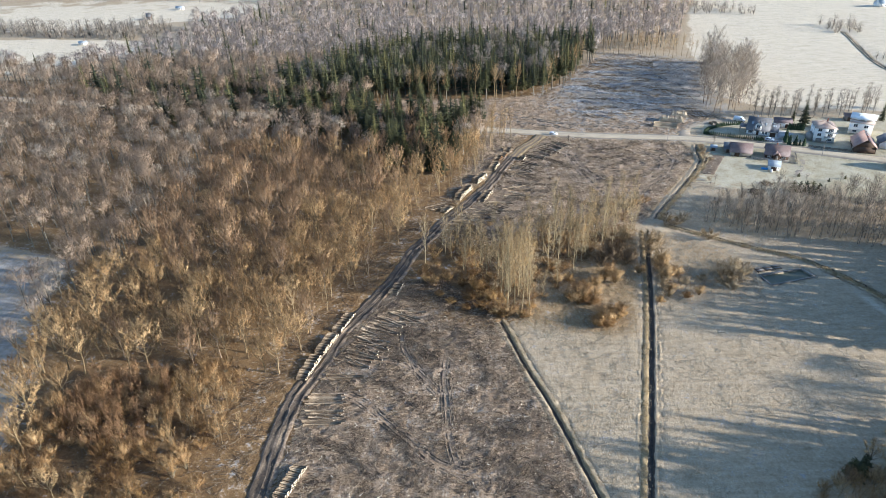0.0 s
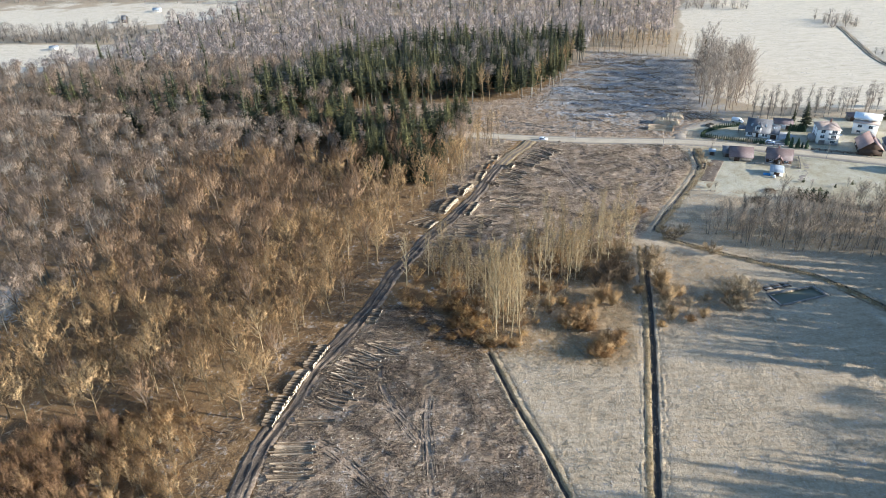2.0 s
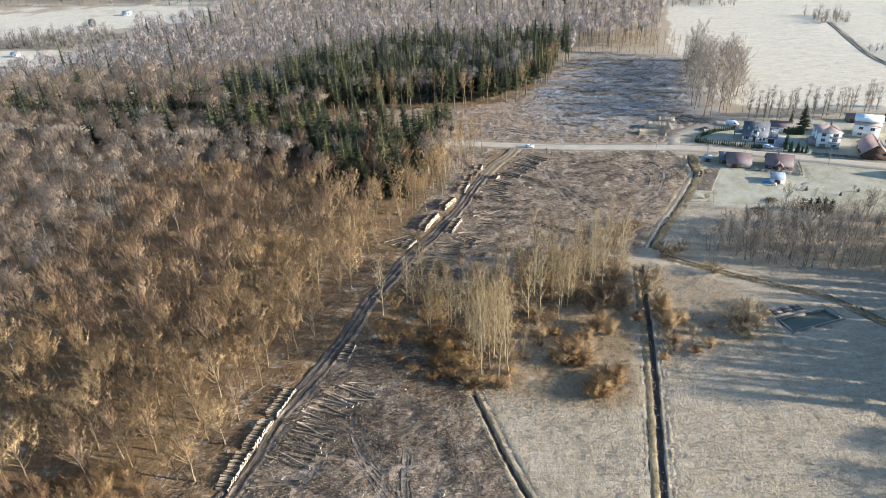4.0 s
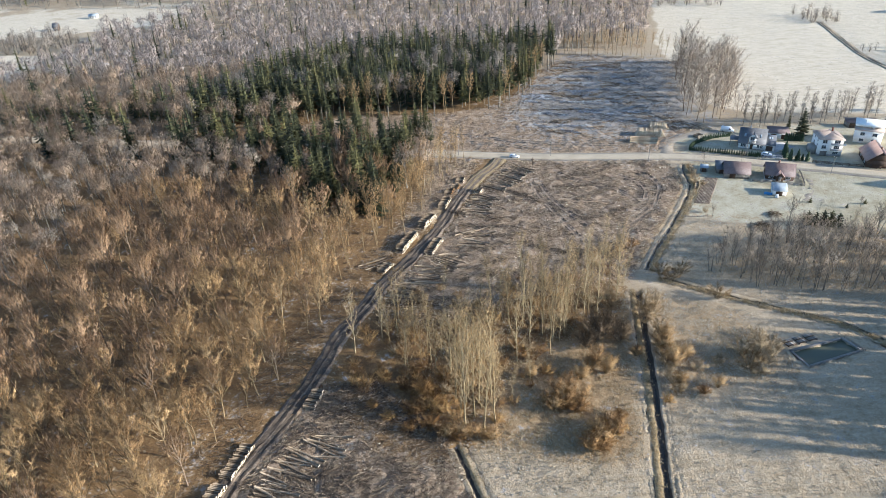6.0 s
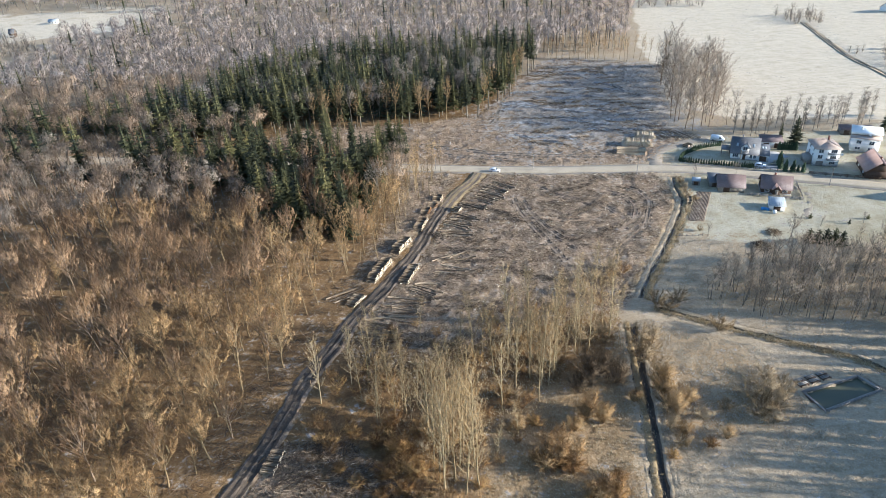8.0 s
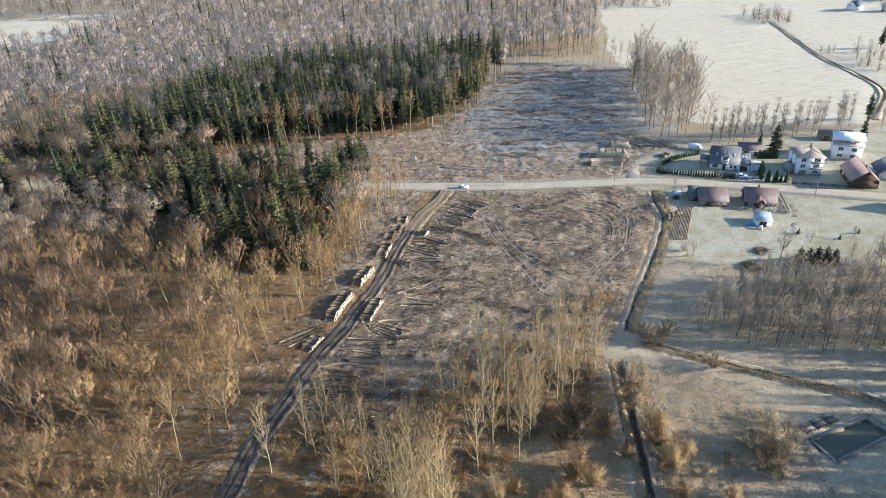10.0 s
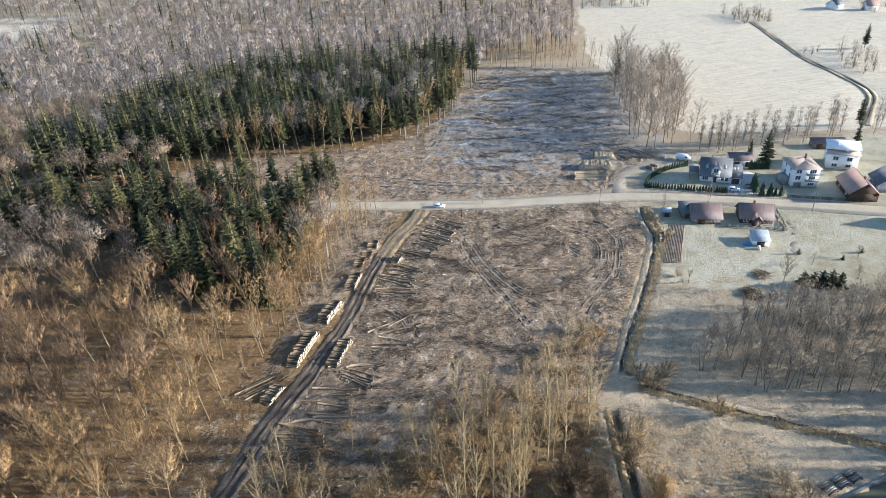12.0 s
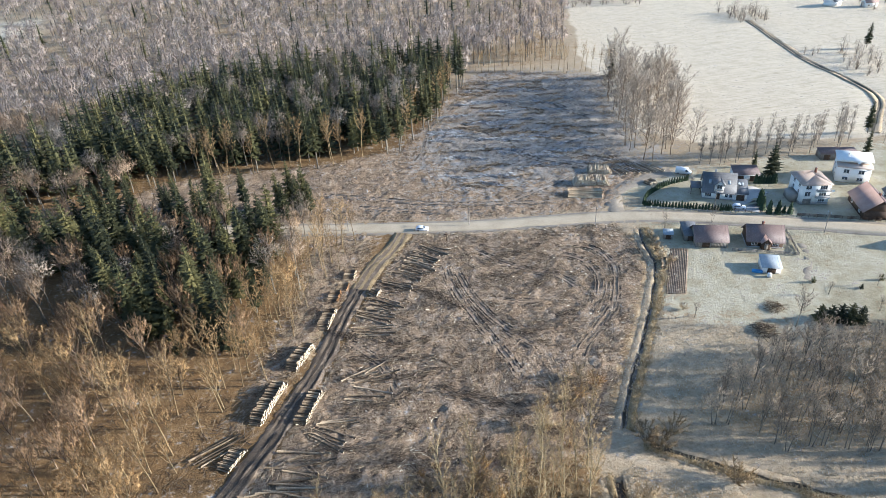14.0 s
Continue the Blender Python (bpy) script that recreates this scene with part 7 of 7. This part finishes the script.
tagged(part("water_tank", Geo().box((0, 0, 0.55), (1.0, 1.0, 1.1), taper=0.94).tube([(0, 0, 1.1), (0, 0, 1.22)], [0.15, 0.15], 8, cap=True), M["paint_white"]), "white plastic water tank in front of the shed", "tank").matrix_basis = pose(140.4, 273.6, 0, 0, 0, -24)


# ---- vehicles ----
def vehicle(name, x, y, yaw, length, width, height, profile, cabin, label, category="car"):
    """A body drawn out from its side profile, with glass, wheels and lamps. Local x runs ahead."""
    ob = thing(name, pose(x, y, 0.0, 0, 0, yaw), label, category)
    body = Geo()
    w = width / 2
    body.prism([(px * length, pz * height) for px, pz in profile], "y", -w, w)
    part("body", body, M["car_white"], ob)
    side = [(px * length, pz * height) for px, pz in cabin]
    for s in (-1, 1):
        part("side_window", Geo().prism(side, "y", s * (w + 0.012) - 0.01, s * (w + 0.012) + 0.01), M["glass"], ob)
    (x0, z0), (x1, z1), (x2, z2), (x3, z3) = side[0], side[1], side[2], side[3]
    part("windscreen", Geo().add([(x3 + 0.3, -w * 0.85, z3 + 0.02), (x3 + 0.3, w * 0.85, z3 + 0.02), (x2 + 0.16, w * 0.8, z2 + 0.04), (x2 + 0.16, -w * 0.8, z2 + 0.04)], [(0, 1, 2, 3)]), M["glass"], ob)
    for ax in (-0.31, 0.31):
        for s in (-1, 1):
            wheel = part("wheel", Geo().tube([(ax * length, s * (w - 0.2), 0.33), (ax * length, s * (w + 0.02), 0.33)], [0.33, 0.33], 14, cap=True), M["rubber"], ob)
            part("rim", Geo().tube([(ax * length, s * (w - 0.05), 0.33), (ax * length, s * (w + 0.035), 0.33)], [0.2, 0.2], 10, cap=True), M["steel"], wheel)
    for s in (-1, 1):
        part("headlight", Geo().box((length / 2 - 0.02, s * w * 0.7, height * 0.45), (0.08, 0.3, 0.16)), M["lamp_clear"], ob)
        part("rear_lamp", Geo().box((-length / 2 + 0.02, s * w * 0.78, height * 0.5), (0.08, 0.22, 0.22)), M["lamp_red"], ob)
    part("bumper", Geo().box((length / 2 - 0.04, 0, 0.36), (0.16, width * 0.96, 0.2)), M["rubber"], ob)
    return ob


CAR = [(-0.5, 0.2), (0.5, 0.2), (0.5, 0.45), (0.46, 0.56), (0.2, 0.64), (0.06, 0.97), (-0.32, 1.0), (-0.47, 0.68), (-0.5, 0.5)]
CAR_GLASS = [(-0.42, 0.64), (-0.3, 0.93), (0.04, 0.92), (0.15, 0.64)]
VAN = [(-0.5, 0.14), (0.5, 0.14), (0.5, 0.38), (0.46, 0.48), (0.36, 0.58), (0.26, 0.93), (0.18, 1.0), (-0.49, 1.0), (-0.5, 0.9)]
VAN_GLASS = [(0.12, 0.58), (0.12, 0.86), (0.22, 0.86), (0.31, 0.58)]
vehicle("parked_car", 50.5, 328.6, -14, 4.4, 1.75, 1.5, CAR, CAR_GLASS, "pale silver car stopped at the track's mouth")
vehicle("driveway_car", 155.8, 312.6, -28, 4.2, 1.75, 1.5, CAR, CAR_GLASS, "white car parked before the house")
vehicle("white_van", 152.4, 343.2, -35, 5.7, 2.0, 2.4, VAN, VAN_GLASS, "white delivery van parked at the yard's edge", "van")


# ---- hedges, fences, poles, pond ----
yard = [(153.6, 311.6), (160.4, 308.4), (163, 311), (165, 317), (172, 320), (170, 326), (164, 328), (160, 322), (156, 319)]
tagged(part("paved_yard", Geo().prism(yard, "z", -0.15, 0.09), M["concrete"]), "grey paved drive beside the house", "yard", kind="structure")
cone = Geo()
r = random.Random(3)
for k in range(5):
    cone.tube([(0, 0, 0.05 + 0.28 * k), (0, 0, 0.55 + 0.3 * k)], [0.42 - 0.065 * k, 0.05], 7, cap=True)
for k in range(60):
    a, z = r.uniform(0, 6.28), r.uniform(0.1, 1.3)
    q = 0.42 * (1 - z / 1.9)
    cone.spike((q * 0.6 * math.cos(a), q * 0.6 * math.sin(a), z), (q * 1.2 * math.cos(a), q * 1.2 * math.sin(a), z + 0.35), 0.16, r)
THUJA = mesh_of("foliage", cone, M["thuja"])
STEM = mesh_of("stem", Geo().tube([(0, 0, -0.1), (0, 0, 0.4)], [0.05, 0.05], 5), M["bark_grey"])


def thuja(x, y, s, label="small dark green thuja in a clipped row"):
    ob = thing("thuja", pose(x, y, -0.02, 0, 0, r.uniform(0, 360)) @ Matrix.Diagonal((s, s, s * r.uniform(0.9, 1.15), 1)), label, "thuja", "thuja row round the house")
    share("foliage", THUJA, ob)
    share("stem", STEM, ob)


for line, step in (([(127.4, 323.9), (140, 317.8), (152.4, 311.8)], 0.85), ([(127.6, 325), (132.2, 330.6), (141.9, 335.9), (151, 337.6)], 1.0)):
    for x, y in spline(line, step):
        thuja(x, y, r.uniform(1.15, 1.45))
for x, y, s in ((164.7, 314.6, 2.9), (163.6, 312.3, 3.2), (162.6, 309.8, 2.9), (162.9, 306.8, 2.8), (165.5, 305.9, 2.9), (167.4, 305.6, 1.8), (169.1, 304.8, 2.6)):
    thuja(x, y, s, "tall dark green thuja by the drive")
for x, y in spline([(172.1, 328.3), (178.6, 326.2)], 0.8):
    thuja(x, y, 2.0, "dense dark green hedge thuja behind the gardens")


def fence(line, step, height, label, board=True, mat="wood_grey"):
    p = spline(line, step)
    ob = thing("fence", Matrix(), label, "fence")
    post = mesh_of("post", Geo().box((0, 0, height / 2 - 0.1), (0.11, 0.11, height + 0.2)), M[mat])
    for a in p:
        share("post", post, ob, pose(a[0], a[1], 0))
    for a, b in zip(p[:-1], p[1:]):
        n, yaw = math.dist(a, b), math.degrees(math.atan2(b[1] - a[1], b[0] - a[0]))
        for k in range(3 if board else 2):
            rail = Geo().box((0, 0, 0), (n, 0.05, 0.2 if board else 0.06))
            share("rail", mesh_of("rail", rail, M[mat]), ob, pose((a[0] + b[0]) / 2, (a[1] + b[1]) / 2, height * (0.3 + 0.3 * k), 0, 0, yaw))
    return ob


fence([(138.4, 288.8), (147, 285), (155.2, 281.2)], 2.2, 1.1, "low weathered board fence before the cottage")
fence([(155.2, 281.2), (158, 288), (160.4, 294.7)], 2.2, 1.1, "low weathered board fence beside the lane")
fence([(153, 311), (158, 308.8), (162, 306.8)], 2.0, 1.2, "dark low metal fence along the road", False, "timber")
fence([(170, 302.4), (180, 297.8), (192, 292)], 2.4, 1.2, "dark low fence along the road verge", True, "timber")
fence([(127, 321.6), (140, 315.6), (152.6, 309.6)], 2.4, 1.0, "thin mesh fence before the thuja row", False, "steel")
fence([(151, 339.3), (153, 336.5)], 1.2, 1.2, "short wooden rail fence by the van")
fence([(100.5, 263.6), (106, 262.6), (109.5, 262.6)], 1.8, 0.8, "sagging fence across the garden's end", False)


def pole(x, y, h, label, arm=True, lean=0.0):
    ob = thing("utility_pole", pose(x, y, -0.2, 0, lean, 0), label, "pole", "poles along the road")
    part("shaft", Geo().tube([(0, 0, 0), (0, 0, h)], [0.15, 0.1], 8, cap=True), M["wood_grey"], ob)
    if arm:
        part("crossarm", Geo().box((0, 0, h - 0.4), (0.1, 1.5, 0.12)), M["wood_grey"], ob)
        for k in (-0.6, 0, 0.6):
            part("insulator", Geo().tube([(0, k, h - 0.34), (0, k, h - 0.14)], [0.06, 0.04], 6, cap=True), M["paint_white"], ob)


for x, y, h in ((66.3, 327.4, 7), (26.4, 335.6, 8), (147.6, 314.2, 7.5), (171.2, 291, 7.5), (106, 315.4, 7)):
    pole(x, y, h, "weathered wooden utility pole on the road verge")
cross = thing("wayside_cross", pose(56.8, 319.2, 0), "tall dark wooden wayside cross near the road", "cross")
part("upright", Geo().box((0, 0, 1.6), (0.2, 0.2, 3.4)), M["timber"], cross)
part("crossbar", Geo().box((0, 0, 2.5), (1.5, 0.16, 0.2)), M["timber"], cross)

# pond in its board-lined pit
tagged(part("pond_water", Geo().add([(x, y, -0.4) for x, y in POND], [(0, 1, 2, 3)]), M["pond"]), "still olive-green pond water", "water", kind="structure")
cx, cy = sum(p[0] for p in POND) / 4, sum(p[1] for p in POND) / 4
lining = thing("pond_lining", Matrix(), "frosted timber lining round the pond", "pond edge")
for (ax, ay), (bx, by) in zip(POND, POND[1:] + POND[:1]):
    n, yaw = math.dist((ax, ay), (bx, by)), math.degrees(math.atan2(by - ay, bx - ax))
    for k in range(3):
        share("board", mesh_of("board", Geo().box((0, 0, 0), (n + 0.1, 0.12, 0.34)), M["wood_grey"]), lining, pose((ax + bx) / 2, (ay + by) / 2, -0.7 + 0.36 * k, 0, 0, yaw))
    share("coping", mesh_of("coping", Geo().box((0, 0, 0), (n + 0.7, 0.6, 0.1)), M["wood_grey"]), lining, pose((ax + bx) / 2 + (0.2 if ax + bx > 2 * cx else -0.2), (ay + by) / 2 + (0.2 if ay + by > 2 * cy else -0.2), 0.12, 0, 0, yaw))
fence([(101.0, 180.6), (109.6, 183.1), (118.4, 185.5)], 1.9, 0.8, "low wooden rail fence on the pond's bank", False)
fence([(118.4, 185.5), (117.2, 189.2), (115.9, 193.0)], 1.9, 0.8, "low wooden rail fence on the pond's bank", False)
for k in range(3):
    rack = thing("drying_rack", pose(101.3 + 3.2 * k, 190.7 + 0.75 * k, 0, 0, 0, 14), "dark weathered plank rack lying beside the pond", "rack", "plank racks by the pond")
    for j in range(6):
        part("plank", Geo().box((0, -1.1 + 0.44 * j, 0.32 + 0.03 * (j % 2)), (2.6, 0.3, 0.06)), M["wood_grey"] if j % 3 else M["timber"], rack)
    for u in (-1.1, 1.1):
        part("bearer", Geo().box((u, 0, 0.14), (0.14, 2.7, 0.28)), M["timber"], rack)

# stacked firewood by the garden ditch
wp = thing("woodpile", pose(115.6, 287.6, 0, 0, 0, 66), "old grey firewood heap by the garden ditch", "woodpile")
for k in range(36):
    share("billet", SHORT[k % 4], wp, pose(-2.6 + 0.45 * (k % 12), r.uniform(-0.3, 0.3), 0.2 + 0.38 * (k // 12), 0, 0, 90 + r.uniform(-9, 9)) @ Matrix.Diagonal((0.42, 1, 1, 1)))
heap_rng = random.Random(9)
for x, y, s in ((132.8, 260.4, 1.0), (124.6, 252.6, 1.2)):
    g = Geo()
    for k in range(240):
        a, q = heap_rng.uniform(0, 6.28), heap_rng.random() ** 0.6 * 2.6
        z = 1.1 * (1 - (q / 2.7) ** 2) * heap_rng.uniform(0.5, 1.0)
        p0 = Vector((q * math.cos(a), q * math.sin(a), z))
        b = heap_rng.uniform(0, 6.28)
        g.tube([p0, p0 + Vector((math.cos(b), math.sin(b), heap_rng.uniform(-0.3, 0.3))) * heap_rng.uniform(0.6, 1.8)], [0.05, 0.02], 3)
    tagged(part("brush_heap", g, M["stick"]), "heap of cut garden brush on frosty grass", "brush heap", kind="stuff").matrix_basis = pose(x, y, 0) @ Matrix.Scale(s, 4)
# tilled vegetable bed
bed = thing("vegetable_bed", Matrix(), "dark tilled vegetable bed beside the meadow", "bed")
part("soil", Geo().add([(121.6, 295.2, 0.09), (126.8, 293.6, 0.09), (114.4, 272.2, 0.09), (109.2, 273.8, 0.09), (121.6, 295.2, -0.3), (126.8, 293.6, -0.3), (114.4, 272.2, -0.3), (109.2, 273.8, -0.3)], [(0, 3, 2, 1), (0, 1, 5, 4), (1, 2, 6, 5), (2, 3, 7, 6), (3, 0, 4, 7)]), M["rut_mud"], bed)
for k in range(11):
    u = k / 10
    a, b = Vector((121.9 + 4.6 * u, 294.9 - 1.4 * u, 0.02)), Vector((109.5 + 4.6 * u, 273.9 - 1.4 * u, 0.02))
    part("furrow", Geo().tube([a, a.lerp(b, 0.35), a.lerp(b, 0.7), b], [0.15, 0.18, 0.15, 0.14], 6), M["rut_mud"], bed)
